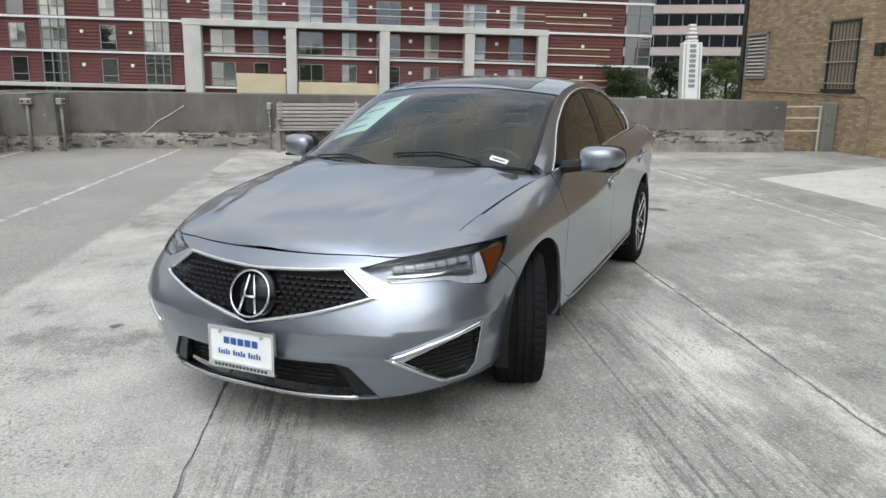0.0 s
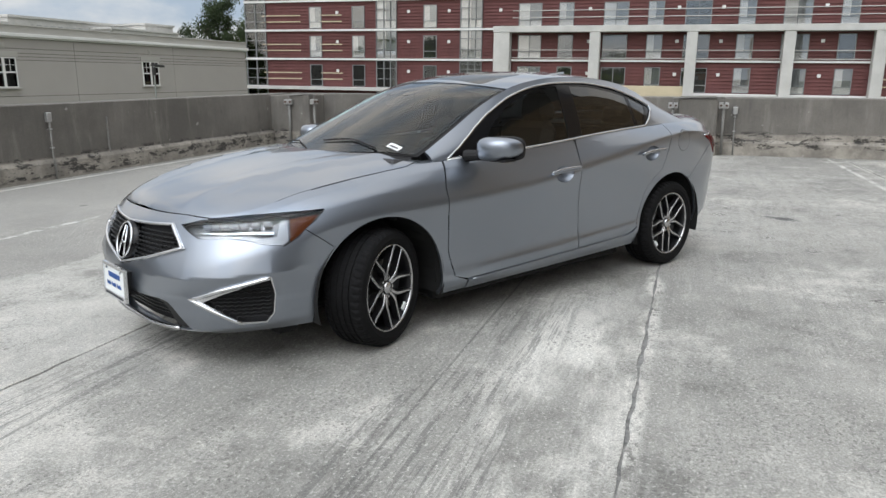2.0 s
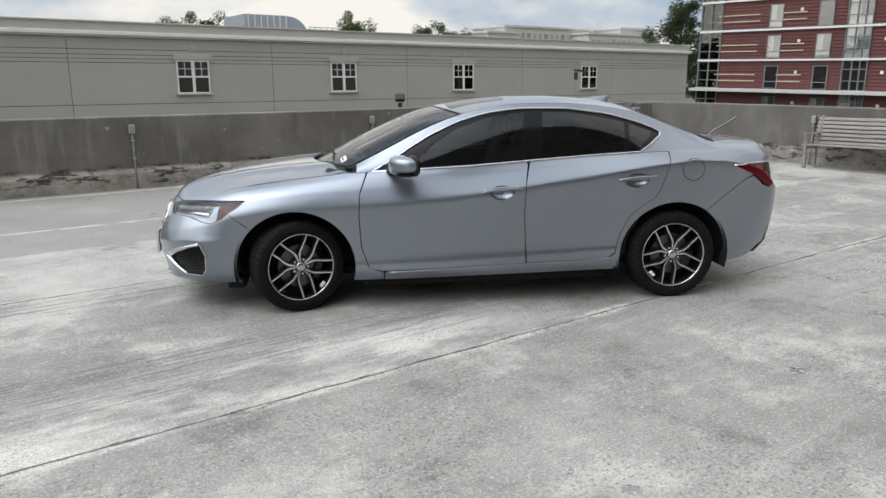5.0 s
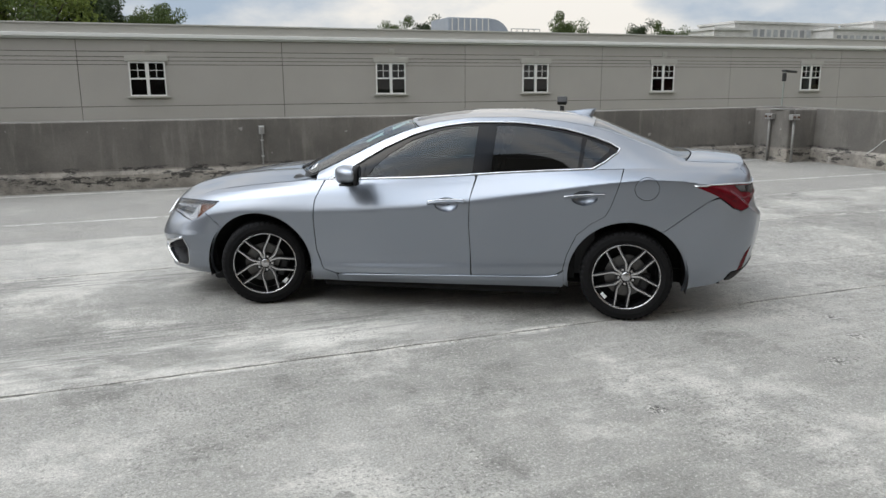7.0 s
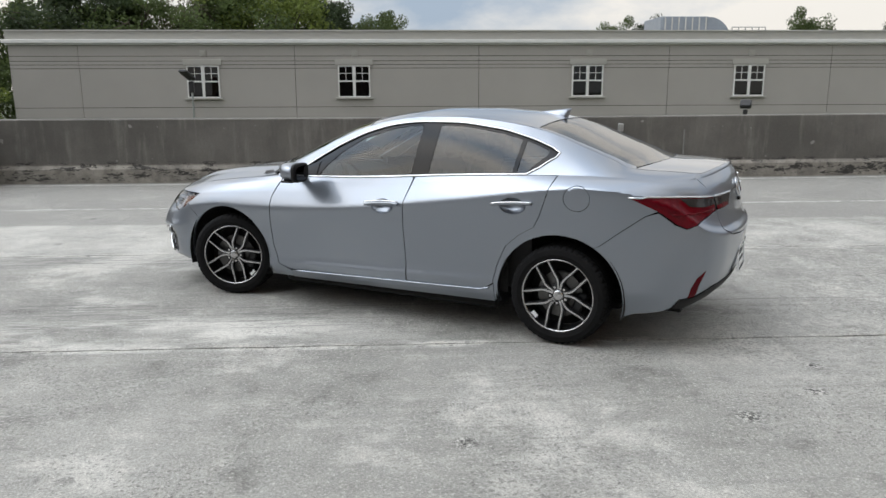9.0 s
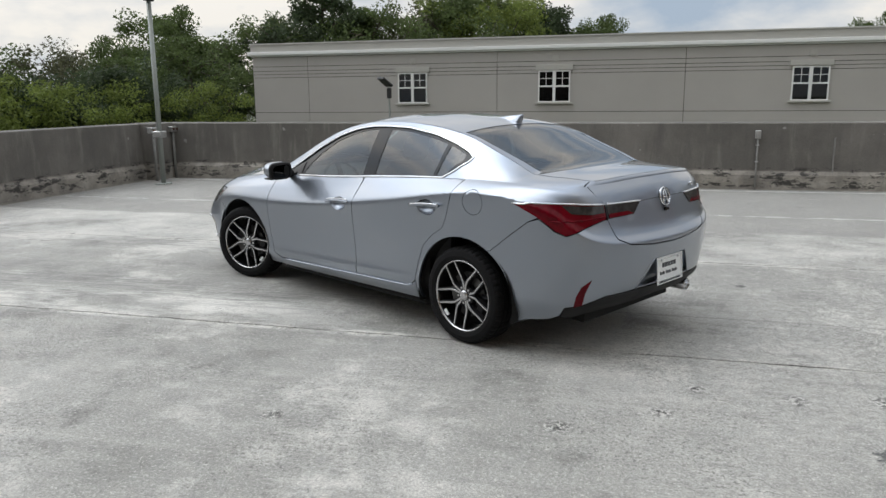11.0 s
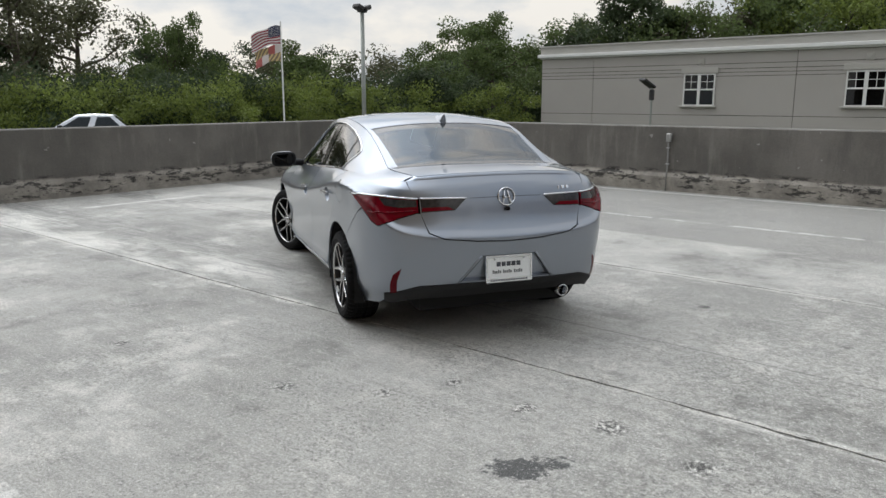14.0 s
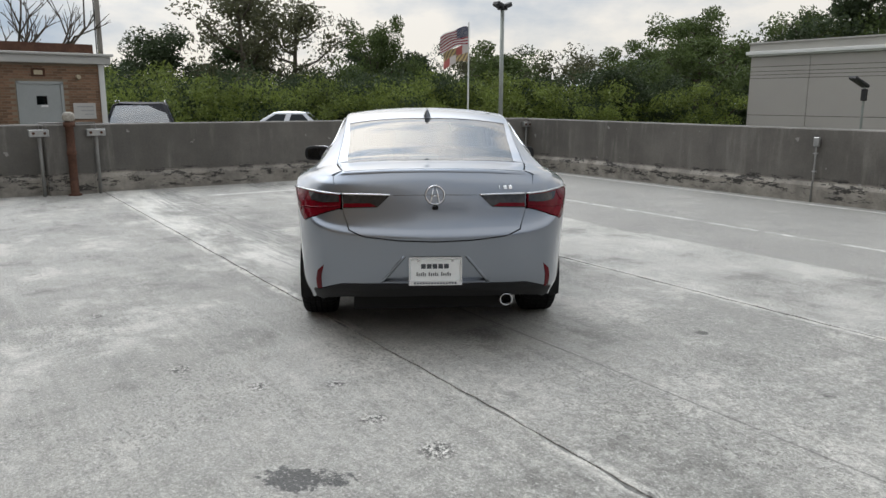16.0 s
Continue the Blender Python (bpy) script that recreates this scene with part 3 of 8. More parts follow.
def parapet(name, a, b, inward, label):
    """A concrete parapet from a to b (u, v), whose deck face lies on that line; inward points to the deck."""
    a, b, n = Vector((*a, 0)), Vector((*b, 0)), Vector((*inward, 0))
    profile = [(0.055, -0.05), (0.05, 0.24), (0.0, 0.30), (-0.012, 1.075), (-0.03, 1.09), (-0.27, 1.095), (-0.285, 1.08), (-0.285, -0.6)]
    bm = bmesh.new()
    steps = 48
    rows = []
    for i in range(steps + 1):
        p = a.lerp(b, i / steps)
        z = floor_z(p.x, p.y)
        wob = 0.006 * noise.noise((p.x * 1.3, p.y * 1.3, 3))
        rows.append([bm.verts.new((p.x + n.x * (d + wob), p.y + n.y * (d + wob), z + h)) for d, h in profile])
    for r, s in zip(rows, rows[1:]):
        for k in range(len(profile) - 1):
            bm.faces.new((r[k], s[k], s[k + 1], r[k + 1]))
    bm.faces.new(rows[0])
    bm.faces.new(rows[-1][::-1])
    ob = finish(name, bm, M_PARAPET)
    ob.matrix_world = PLAN
    return tagged(ob, label, "parapet wall", kind="structure")


parapet("wall_west", (U_SOUTH + 0.25, V_WEST), (U_NORTH - 0.25, V_WEST), (0, 1), "stained grey concrete parapet with peeling coating at its foot")
parapet("wall_south", (U_SOUTH, V_WEST + 0.03), (U_SOUTH, V_EAST), (-1, 0), "stained grey concrete parapet with a pale peeling foot")
# added out of view: blocks the east sky, standing for a tall reflected building
bm = boxes((U_NORTH + 0.3, 12.0, V_EAST + 0.45, V_EAST + 0.95, -7.0, 18.5), bevel=0.02)
ob = finish("wall_east", bm, M_EASTWALL)
ob.matrix_world = PLAN
tagged(ob, "plain unseen grey-brown wall added to darken reflections in the car", "wall", kind="structure")
parapet("wall_north", (U_NORTH, V_WEST + 0.03), (U_NORTH, 8.9), (1, 0), "stained grey concrete parapet with a pale peeling foot")


def bracket_plate(parent, u, v, z, du, dv):
    bm = boxes((u - du, u + du, v - dv, v + dv, z - 0.055, z + 0.055), bevel=0.008)
    plate = part("bracket", bm, M_STEEL, parent, "bolted galvanised bracket")
    bm = bmesh.new()
    path_tube(bm, [(u, v, -0.05), (u, v, z - 0.05)], 0.026, 10)
    part("conduit", bm, M_CONDUIT, parent, "pale grey conduit below the bracket", True)
    if du < dv:
        s = 1 if parent["side"] > 0 else -1
        spots = [(u + s * du, v + k * dv * 0.55, z) for k in (-1, 1)]
        way = Vector((s * 0.025, 0, 0))
    else:
        spots = [(u + k * du * 0.55, v + dv, z) for k in (-1, 1)]
        way = Vector((0, 0.025, 0))
    for s in spots:
        bm = bmesh.new()
        tube(bm, s, Vector(s) + way, 0.022, 0.02, 6)
        part("bolt", bm, M_RUST, plate)


def corner_pier(name, u0, u1, v0, v1, side, label, z=0.0):
    pier = thing(name, label, "pier", group="piers on the parapet")
    pier.matrix_world = PLAN
    pier["side"] = side
    bm = boxes((u0, u1, v0, v1, -0.05 + z, 1.10 + z), bevel=0.02)
    part("shaft", bm, M_PARAPET, pier)
    return pier


def pier_link(pier, a, b, z):
    """A bent conduit over the pier's head between its two brackets."""
    bm = bmesh.new()
    path_tube(bm, [(a[0], a[1], z), (a[0], a[1], z + 0.12), (b[0], b[1], z + 0.12), (b[0], b[1], z)], 0.016, 8)
    part("link_conduit", bm, M_CONDUIT, pier, "bent conduit over the pier", True)


nw = corner_pier("corner_pier", -11.7, -10.95, -6.75, -5.75, 1, "grey concrete pier in the corner with two bolted brackets")
bracket_plate(nw, -10.90, -6.22, 0.95, 0.05, 0.10)
bracket_plate(nw, -11.0, -5.66, 0.95, 0.10, 0.05)
pier_link(nw, (-10.90, -6.22), (-11.0, -5.66), 0.98)
npier = corner_pier("wall_pier", -11.75, -11.3, 1.95, 2.65, 1, "grey concrete pier on the parapet with two bolted brackets", -0.06)
bracket_plate(npier, -11.45, 1.84, 0.87, 0.05, 0.09)
bracket_plate(npier, -11.45, 2.76, 0.87, 0.05, 0.09)
pier_link(npier, (-11.28, 1.84), (-11.28, 2.76), 0.90)
spier = corner_pier("wall_pier", 6.32, 6.8, 2.15, 2.85, -1, "grey concrete pier on the parapet behind a rusty standpipe")
bracket_plate(spier, 6.27, 2.92, 0.97, 0.04, 0.14)
bracket_plate(spier, 6.27, 2.12, 0.97, 0.04, 0.14)
pier_link(spier, (6.27, 2.92), (6.27, 2.12), 1.0)
sw = corner_pier("corner_pier", 6.2, 6.75, -6.75, -6.1, -1, "grey concrete pier in the corner beside the lamp post")
bracket_plate(sw, 6.15, -6.0, 0.97, 0.05, 0.12)
bracket_plate(sw, 6.15, -6.62, 0.97, 0.05, 0.10)


def standpipe(u, v):
    t = thing("standpipe", "rusty steel standpipe with a pale domed cap against the parapet", "pipe", PLAN @ Matrix.Translation((u, v, 0)))
    bm = bmesh.new()
    lathe(bm, [(0.0, 0.0), (0.10, 0.0), (0.10, 0.02), (0.062, 0.03), (0.062, 0.62), (0.072, 0.63), (0.072, 0.69), (0.062, 0.70), (0.062, 1.06), (0.085, 1.07), (0.085, 1.13), (0.062, 1.14), (0.062, 1.17)], 20)
    part("pipe", bm, M_RUST, t, smooth=True)
    bm = bmesh.new()
    lathe(bm, [(0.07, 1.15), (0.09, 1.17), (0.092, 1.23), (0.075, 1.27), (0.04, 1.29), (0.0, 1.295)], 20)
    part("cap", bm, M_WORNCAP, t, "pale weathered cap", smooth=True)


standpipe(6.2, 2.5)


def conduit(u, v, z_top, along_u, label="grey conduit with an outlet box up the parapet"):
    t = thing("conduit_outlet", label, "conduit", PLAN @ Matrix.Translation((u, v, floor_z(u, v))), group="conduits on the parapet")
    d = (0.0, 0.04) if along_u else (0.04, 0.0)
    bm = bmesh.new()
    path_tube(bm, [(d[0] * 1.6, d[1] * 1.6, 0.0), (d[0] * 1.5, d[1] * 1.5, 0.26), (d[0], d[1], 0.34), (d[0], d[1], z_top)], 0.014)
    part("pipe", bm, M_CONDUIT, t, smooth=True)
    bm = bmesh.new()
    if along_u:
        block(bm, -0.045, 0.045, 0.0, 0.06, z_top - 0.02, z_top + 0.12, 0.01)
    else:
        block(bm, 0.0, 0.06, -0.045, 0.045, z_top - 0.02, z_top + 0.12, 0.01)
    part("outlet_box", bm, M_STEEL, t)
    for h in (0.45, 0.72):
        bm = bmesh.new()
        block(bm, d[0] - 0.025, d[0] + 0.025, d[1] - 0.025, d[1] + 0.02, h, h + 0.02)
        part("clip", bm, M_STEEL, t)


conduit(-0.5, V_WEST, 0.85, True)
conduit(-4.75, V_WEST, 0.85, True)
conduit(U_NORTH, -1.95, 0.80, False)
conduit(U_NORTH, 2.98, 0.80, False)


def bench(u, v):
    """Slatted bench with its back to the north parapet."""
    t = thing("bench", "weathered silver wooden slatted bench against the parapet", "bench", PLAN @ Matrix.Translation((u, v, floor_z(u, v))))
    length = 1.62
    for i in range(7):
        bm = bmesh.new()
        block(bm, -0.012, 0.012, -length / 2, length / 2, -0.027, 0.027, 0.004)
        s = part("back_slat", bm, M_BENCHWOOD, t)
        s.matrix_basis = pose(0.20 - 0.022 * i, 0, 0.46 + 0.072 * i, 0, -17, 0)
    for i in range(6):
        bm = bmesh.new()
        block(bm, -0.028, 0.028, -length / 2, length / 2, -0.012, 0.012, 0.004)
        s = part("seat_slat", bm, M_BENCHWOOD, t)
        s.matrix_basis = pose(0.27 + 0.07 * i, 0, 0.42 + 0.004 * i)
    for e in (-0.74, 0.74):
        bm = bmesh.new()
        block(bm, 0.60, 0.65, e - 0.03, e + 0.03, 0.0, 0.62, 0.006)
        part("leg", bm, M_BENCHWOOD, t)
        bm = bmesh.new()
        path_tube(bm, [(0.24, e, 0.0), (0.22, e, 0.42), (0.05, e, 0.95)], 0.028, 6)
        part("leg", bm, M_BENCHWOOD, t)
        bm = bmesh.new()
        block(bm, 0.13, 0.68, e - 0.04, e + 0.04, 0.62, 0.645, 0.006)
        part("armrest", bm, M_BENCHWOOD, t, "weathered dark armrest")
        bm = bmesh.new()
        block(bm, 0.22, 0.64, e - 0.02, e + 0.02, 0.36, 0.40, 0.004)
        part("rail", bm, M_BENCHWOOD, t)


bench(U_NORTH + 0.08, -0.98)


def wall_crack(pts, axis_u):
    """A pale sealed crack lying on the north parapet's face."""
    bm = bmesh.new()
    path_tube(bm, pts, 0.011, 6)
    ob = finish("sealed_crack", bm, M_CONCRETE)
    ob.matrix_world = PLAN
    tagged(ob, "pale sealant line over a crack in the parapet", "crack")


wall_crack([(U_NORTH + 0.004, -3.6, 0.84), (U_NORTH + 0.004, -3.85, 0.68), (U_NORTH + 0.004, -4.1, 0.55), (U_NORTH + 0.004, -4.3, 0.38), (U_NORTH + 0.01, -4.42, 0.30)], True)
wall_crack([(U_NORTH + 0.004, 0.02, 0.55), (U_NORTH + 0.004, 0.18, 0.52), (U_NORTH + 0.004, 0.35, 0.34), (U_NORTH + 0.03, 0.45, 0.26)], True)

# ---------------------------------------------------------------- ground, lower decks
bm = bmesh.new()
q = [bm.verts.new(p) for p in ((-1500, -1500, -7), (1500, -1500, -7), (1500, 1500, -7), (-1500, 1500, -7))]
bm.faces.new(q)
tagged(finish("ground", bm, M_GROUND), "low green and brown ground round the garage", "ground", kind="structure")
bm = boxes((U_NORTH - 0.35, U_SOUTH + 0.35, V_WEST - 0.35, V_EAST + 0.35, -7.0, -0.62))
ob = finish("garage_body", bm, M_CONCRETE)
ob.matrix_world = PLAN
tagged(ob, "pale concrete body of the parking garage", "garage", kind="structure")


def lower_z(u):
    return -0.2 - 0.021 * (u - 7.0)


bm = bmesh.new()
block(bm, U_SOUTH + 0.4, 26.0, -16.0, 16.0, -7.0, 0.0)
for vtx in bm.verts:
    if vtx.co.z > -1:
        vtx.co.z = lower_z(vtx.co.x)
ob = finish("lower_deck", bm, M_ASPHALT)
ob.matrix_world = PLAN
tagged(ob, "lower grey parking deck beyond the parapet", "deck", kind="structure")

# ---------------------------------------------------------------- buildings round the deck


def shared(name, bm, mat):
    me = bpy.data.meshes.new(name)
    bmesh.ops.recalc_face_normals(bm, faces=bm.faces)
    bm.to_mesh(me)
    bm.free()
    me.materials.append(mat)
    return me


def instance(name, me, parent, m, label=""):
    ob = new(name, me)
    ob.parent = parent
    ob.matrix_basis = m
    if label:
        ob["label"] = label
    return ob


def window_meshes(key, w, h, mullions, transom, frame, glass, f=0.06, d=0.10):
    """Meshes for a window in the y-z plane looking along +x: a frame with mullions, and its panes."""
    bm = bmesh.new()
    lattice(bm, [(-w / 2, -w / 2 + f)] + [(k * w - f / 2, k * w + f / 2) for k in mullions] + [(w / 2 - f, w / 2)], [(0, f)] + [(k * h - f / 2, k * h + f / 2) for k in transom] + [(h - f, h)], 0, d)
    me_f = shared(key + "_frame", bm, frame)
    bm = bmesh.new()
    block(bm, 0.03, 0.045, -w / 2 + f, w / 2 - f, f, h - f)
    me_g = shared(key + "_pane", bm, glass)
    # no room is built: a dark sheet behind the pane carries its shade
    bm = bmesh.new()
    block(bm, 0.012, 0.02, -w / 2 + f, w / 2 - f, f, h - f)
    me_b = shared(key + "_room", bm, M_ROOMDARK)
    bm = bmesh.new()
    block(bm, 0.02, 0.026, -w / 2 + f, -0.02 * w, f, h - f)
    block(bm, 0.02, 0.026, -0.02 * w, w / 2 - f, f, h * 0.28)
    me_c = shared(key + "_blind", bm, M_BLIND)
    bm = bmesh.new()
    block(bm, 0.02, 0.026, 0.0, w / 2 - f, h * 0.30, h - f)
    me_d = shared(key + "_curtain", bm, M_CURTAIN)
    return me_f, me_g, me_b, me_c, me_d


def put_window(parent, meshes, m, blind=0, name="window"):
    w = instance(name, meshes[0], parent, m)
    instance("pane", meshes[1], w, Matrix.Identity(4)).visible_shadow = False
    instance("blind" if blind else "backing", meshes[3 if blind else 2], w, Matrix.Identity(4))
    if blind:
        instance("backing", meshes[2], w, Matrix.Identity(4))
        instance("curtain", meshes[4], w, Matrix.Identity(4))
    return w


def red_building():
    """Apartment block with dark red siding, white slab edges and a concrete portal frame, beyond the north parapet."""
    U = -66.4
    tilt = Matrix.Rotation(radians(-1.25), 4, "X")
    t = thing("apartment_building", "dark red apartment block with white bands and concrete portal frame", "building", PLAN @ Matrix.Translation((U, 1.0, 0)) @ tilt)
    v0, v1, storey = -43.6, 25.5, 2.80
    z0 = 0.10
    bm = boxes((-14, -0.10, v0 + 0.4, v1 - 2.6, -8, z0 + 5 * storey))
    part("wall", bm, M_SIDING, t)
    # lapped boards, each leaning out to its lower edge
    verts, faces = [], []
    z = -3.0
    while z < z0 + 5 * storey - 0.3:
        n = len(verts)
        verts += [(-0.10, v0 + 0.4, z), (-0.10, v1 - 2.6, z), (0.0, v1 - 2.6, z), (0.0, v0 + 0.4, z), (-0.085, v1 - 2.6, z + 0.29), (-0.085, v0 + 0.4, z + 0.29)]
        faces += [(n, n + 1, n + 2, n + 3), (n + 3, n + 2, n + 4, n + 5)]
        z += 0.30
    me = bpy.data.meshes.new("siding")
    me.from_pydata(verts, [], faces)
    me.materials.append(M_SIDING)
    boards = new("siding", me)
    boards.parent = t
    boards["kind"] = "stuff"
    bm = boxes((-13.9, -0.05, v0 + 0.5, v1 - 2.7, z0 + 5 * storey + 0.01, z0 + 5 * storey + 0.25))
    part("roof", bm, M_CONCRETE, t)
    for k in range(-1, 6):
        z = z0 + k * storey
        bm = boxes((-0.02, 0.20, v0, v1, z - 0.13, z + 0.05))
        part("floor_band", bm, M_WHITE, t, "white floor band")
    # pale accent strips across the plain ends
    for k in range(0, 5):
        for dz in (0.75, 1.35):
            bm = boxes((0.0, 0.06, 15.4, 21.6, z0 + k * storey + dz, z0 + k * storey + dz + 0.10))
            part("accent_strip", bm, M_CREAM, t)
            bm = boxes((0.0, 0.06, v0 + 2.0, -37.2, z0 + k * storey + dz, z0 + k * storey + dz + 0.10))
            part("accent_strip", bm, M_CREAM, t)
            bm = boxes((0.0, 0.06, -35.0, -32.6, z0 + k * storey + dz, z0 + k * storey + dz + 0.10))
            part("accent_strip", bm, M_CREAM, t)
    small = window_meshes("single_window", 1.35, 2.1, (), (0.3,), M_DARKFRAME, M_WINDOW2)
    double = window_meshes("double_window", 2.15, 2.1, (0.0,), (0.3,), M_DARKFRAME, M_WINDOW2)
    glassbay = window_meshes("glazed_bay", 2.15, 2.62, (-0.12, 0.2), (0.32, 0.7), M_DARKFRAME, M_WINDOW2, d=0.18)
    corner = window_meshes("corner_glazing", 2.4, 2.62, (0.0,), (0.3, 0.65), M_DARKFRAME, M_WINDOW2, d=0.18)
    rng = random.Random(4)
    singles = (-35.5, -30.8, -23.3, -10.3, -2.5, 4.9, 12.7)
    doubles = (-13.6, -5.9, 1.0, 8.8)
    bays = (-27.8, -19.2)
    for k in range(-1, 5):
        z = z0 + k * storey
        for v in singles:
            put_window(t, small, Matrix.Translation((0.0, v, z + 0.12)), rng.random() < 0.75)
        for v in doubles:
            put_window(t, double, Matrix.Translation((0.0, v, z + 0.10)), rng.random() < 0.75)
        for v in bays:
            put_window(t, glassbay, Matrix.Translation((0.0, v, z + 0.06)), rng.random() < 0.6)
        put_window(t, corner, Matrix.Translation((0.0, v1 - 1.25, z + 0.06)), rng.random() < 0.4)
        put_window(t, corner, Matrix.Translation((0.0, v0 + 1.25, z + 0.06)), rng.random() < 0.4)
        for v in (-33.1, -25.5, -21.4, -16.4, -8.2, -0.6, 3.0, 10.9, 19.0):
            bm = boxes((0.0, 0.09, v - 0.14, v + 0.14, z + 1.5, z + 1.78), bevel=0.02)
            part("vent_hood", bm, M_WHITE, t, "small white vent hood")
    # the portal frame: five columns, a head beam, and thin rails across
    for v in (-16.0, -7.55, 0.65, 8.3, 15.0):
        bm = boxes((0.15, 1.1, v - 0.75 if v < -15 else v - 0.45, v + 0.75 if v < -15 else v + 0.45, -7, 5.62), bevel=0.03)
        part("column", bm, M_CONCRETE, t, "pale concrete column")
    bm = boxes((0.1, 1.14, -16.8, 15.5, 5.3, 5.85), bevel=0.03)
    part("beam", bm, M_CONCRETE, t, "pale concrete head beam")
    for z in (3.05, 3.75, 6.6, 7.2):
        bm = boxes((0.25, 0.31, -15.2, 15.2, z, z + 0.06))
        part("rail", bm, M_ROOFTRIM, t)
    bm = boxes((0.3, 0.8, -12.4, -8.1, -6, 1.35), bevel=0.02)
    part("garden_wall", bm, M_CREAM, t, "cream block wall")
    bm = boxes((0.3, 0.8, -7.0, 0.2, -6, 0.72), bevel=0.02)
    part("garden_wall", bm, M_CREAM, t, "cream block wall")
    for spec in ((0.25, 1.3, v0, -16.8, -0.15, 0.12), (0.25, 1.2, 0.2, v1, -0.2, 0.05)):
        part("ledge", boxes(spec), M_CONCRETE, t, "pale concrete ledge")


red_building()


def grey_building():
    """Long low grey-beige stucco building beyond the west parapet."""
    V = -32.6
    t = thing("stucco_building", "long grey-beige stucco building with white paired sash windows", "building", PLAN @ Matrix.Translation((0, V, 0)))
    u0, u1 = 18.5, -50.6
    bm = boxes((u1, u0, -16, -0.04, -7, 3.9))
    part("core", bm, M_REVEAL_SHADE, t)
    rows = (-7.0, 0.74, 2.66, 2.84, 3.02, 3.26, 3.80)
    cols = (18.5, 15.2, 4.56, -4.75, -14.6, -23.2, -32.5, -41.5, -50.6)
    for za, zb in zip(rows, rows[1:]):
        for ca, cb in zip(cols, cols[1:]):
            bm = bmesh.new()
            block(bm, cb + 0.012, ca - 0.012, -0.05, 0.0, za + 0.012, zb - 0.012, 0.004)
            part("panel", bm, M_STUCCO, t)
        bm = boxes((u0, u0 + 0.05, -16, 0.0, za + 0.012, zb - 0.012))
        part("panel", bm, M_STUCCO, t)
    bm = boxes((u1 - 0.12, u0 + 0.16, -16.1, 0.12, 3.80, 3.88), (u1 - 0.2, u0 + 0.26, -16.2, 0.22, 3.88, 4.06), bevel=0.015)
    part("cornice", bm, M_WHITE, t, "white cornice moulding")
    bm = boxes((u1 - 0.08, u0 + 0.12, -16, 0.08, 4.06, 4.46), bevel=0.01)
    part("parapet", bm, M_STUCCO_TRIM, t)
    bm = boxes((u1 - 0.12, u0 + 0.16, -16.1, 0.13, 4.46, 4.52))
    part("coping", bm, M_ROOFTRIM, t)
    frame_bm = bmesh.new()
    w, h = 1.62, 1.58
    lattice(frame_bm, ((-w / 2, -w / 2 + 0.06), (-0.07, 0.07), (w / 2 - 0.06, w / 2)), ((0, 0.05), (h / 2 - 0.03, h / 2 + 0.03), (h - 0.05, h)), 0, 0.07, flip=True)
    bar_bm = bmesh.new()
    lattice(bar_bm, ((-0.755, -0.74), (-0.425, -0.400), (-0.085, -0.07)), ((h / 2 + 0.03, h / 2 + 0.045), (h * 0.75 - 0.012, h * 0.75 + 0.012), (h - 0.065, h - 0.05)), 0.032, 0.05, flip=True)
    bar_me = shared("glazing_grid", bar_bm, M_WHITE)
    frame_me = shared("sash_frame", frame_bm, M_WHITE)
    pane_bm = bmesh.new()
    block(pane_bm, -w / 2 + 0.05, -0.04, 0.02, 0.03, 0.05, h - 0.05)
    pane_me = shared("sash_pane", pane_bm, M_WINDOW)
    # dark backing sheet, coloured like the unlit inside
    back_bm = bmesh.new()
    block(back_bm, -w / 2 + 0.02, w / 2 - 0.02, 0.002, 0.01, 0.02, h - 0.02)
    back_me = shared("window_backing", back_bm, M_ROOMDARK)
    sill_bm = bmesh.new()
    block(sill_bm, -w / 2 - 0.12, w / 2 + 0.12, 0, 0.14, -0.09, 0.0, 0.012)
    sill_me = shared("window_sill", sill_bm, M_STUCCO_TRIM)
    head_bm = bmesh.new()
    block(head_bm, -w / 2 - 0.14, w / 2 + 0.14, 0, 0.10, h + 0.02, h + 0.30, 0.012)
    head_me = shared("window_header", head_bm, M_STUCCO_TRIM)
    vent_bm = bmesh.new()
    block(vent_bm, -0.16, 0.16, 0, 0.05, 0, 0.3, 0.01)
    block(vent_bm, -0.09, 0.09, 0.03, 0.09, 0.06, 0.24, 0.01)
    vent_me = shared("vent", vent_bm, M_STUCCO_TRIM)
    warm = material("lit_shade", (0.75, 0.45, 0.2), 0.9, vary=0.2)
    for u in (9.15, 1.6, -10.37, -18.87, -27.46, -39.0):
        wob = instance("window", frame_me, t, Matrix.Translation((u, 0, 1.22)))
        instance("backing", back_me, wob, Matrix.Identity(4))
        instance("pane", pane_me, wob, Matrix.Identity(4))
        instance("pane", pane_me, wob, Matrix.Translation((w / 2 - 0.01, 0, 0)))
        instance("glazing_grid", bar_me, wob, Matrix.Identity(4))
        instance("glazing_grid", bar_me, wob, Matrix.Translation((0.825, 0, 0)))
        instance("sill", sill_me, wob, Matrix.Identity(4))
        instance("header", head_me, wob, Matrix.Identity(4))
        instance("vent", vent_me, t, Matrix.Translation((u - 0.05, 0, 3.25)))
        if u == -27.46:
            bm = boxes((-w / 2 + 0.06, -0.1, 0.011, 0.016, h * 0.5, h - 0.06))
            part("shade", bm, warm, wob, "warm orange shade")
    # roof plant and antennas
    hv = thing("air_handler", "grey metal air handler with a curved hood and rails", "roof plant", PLAN @ Matrix.Translation((-20.4, -45.0, 4.0)) @ Matrix.Scale(1.18, 4))
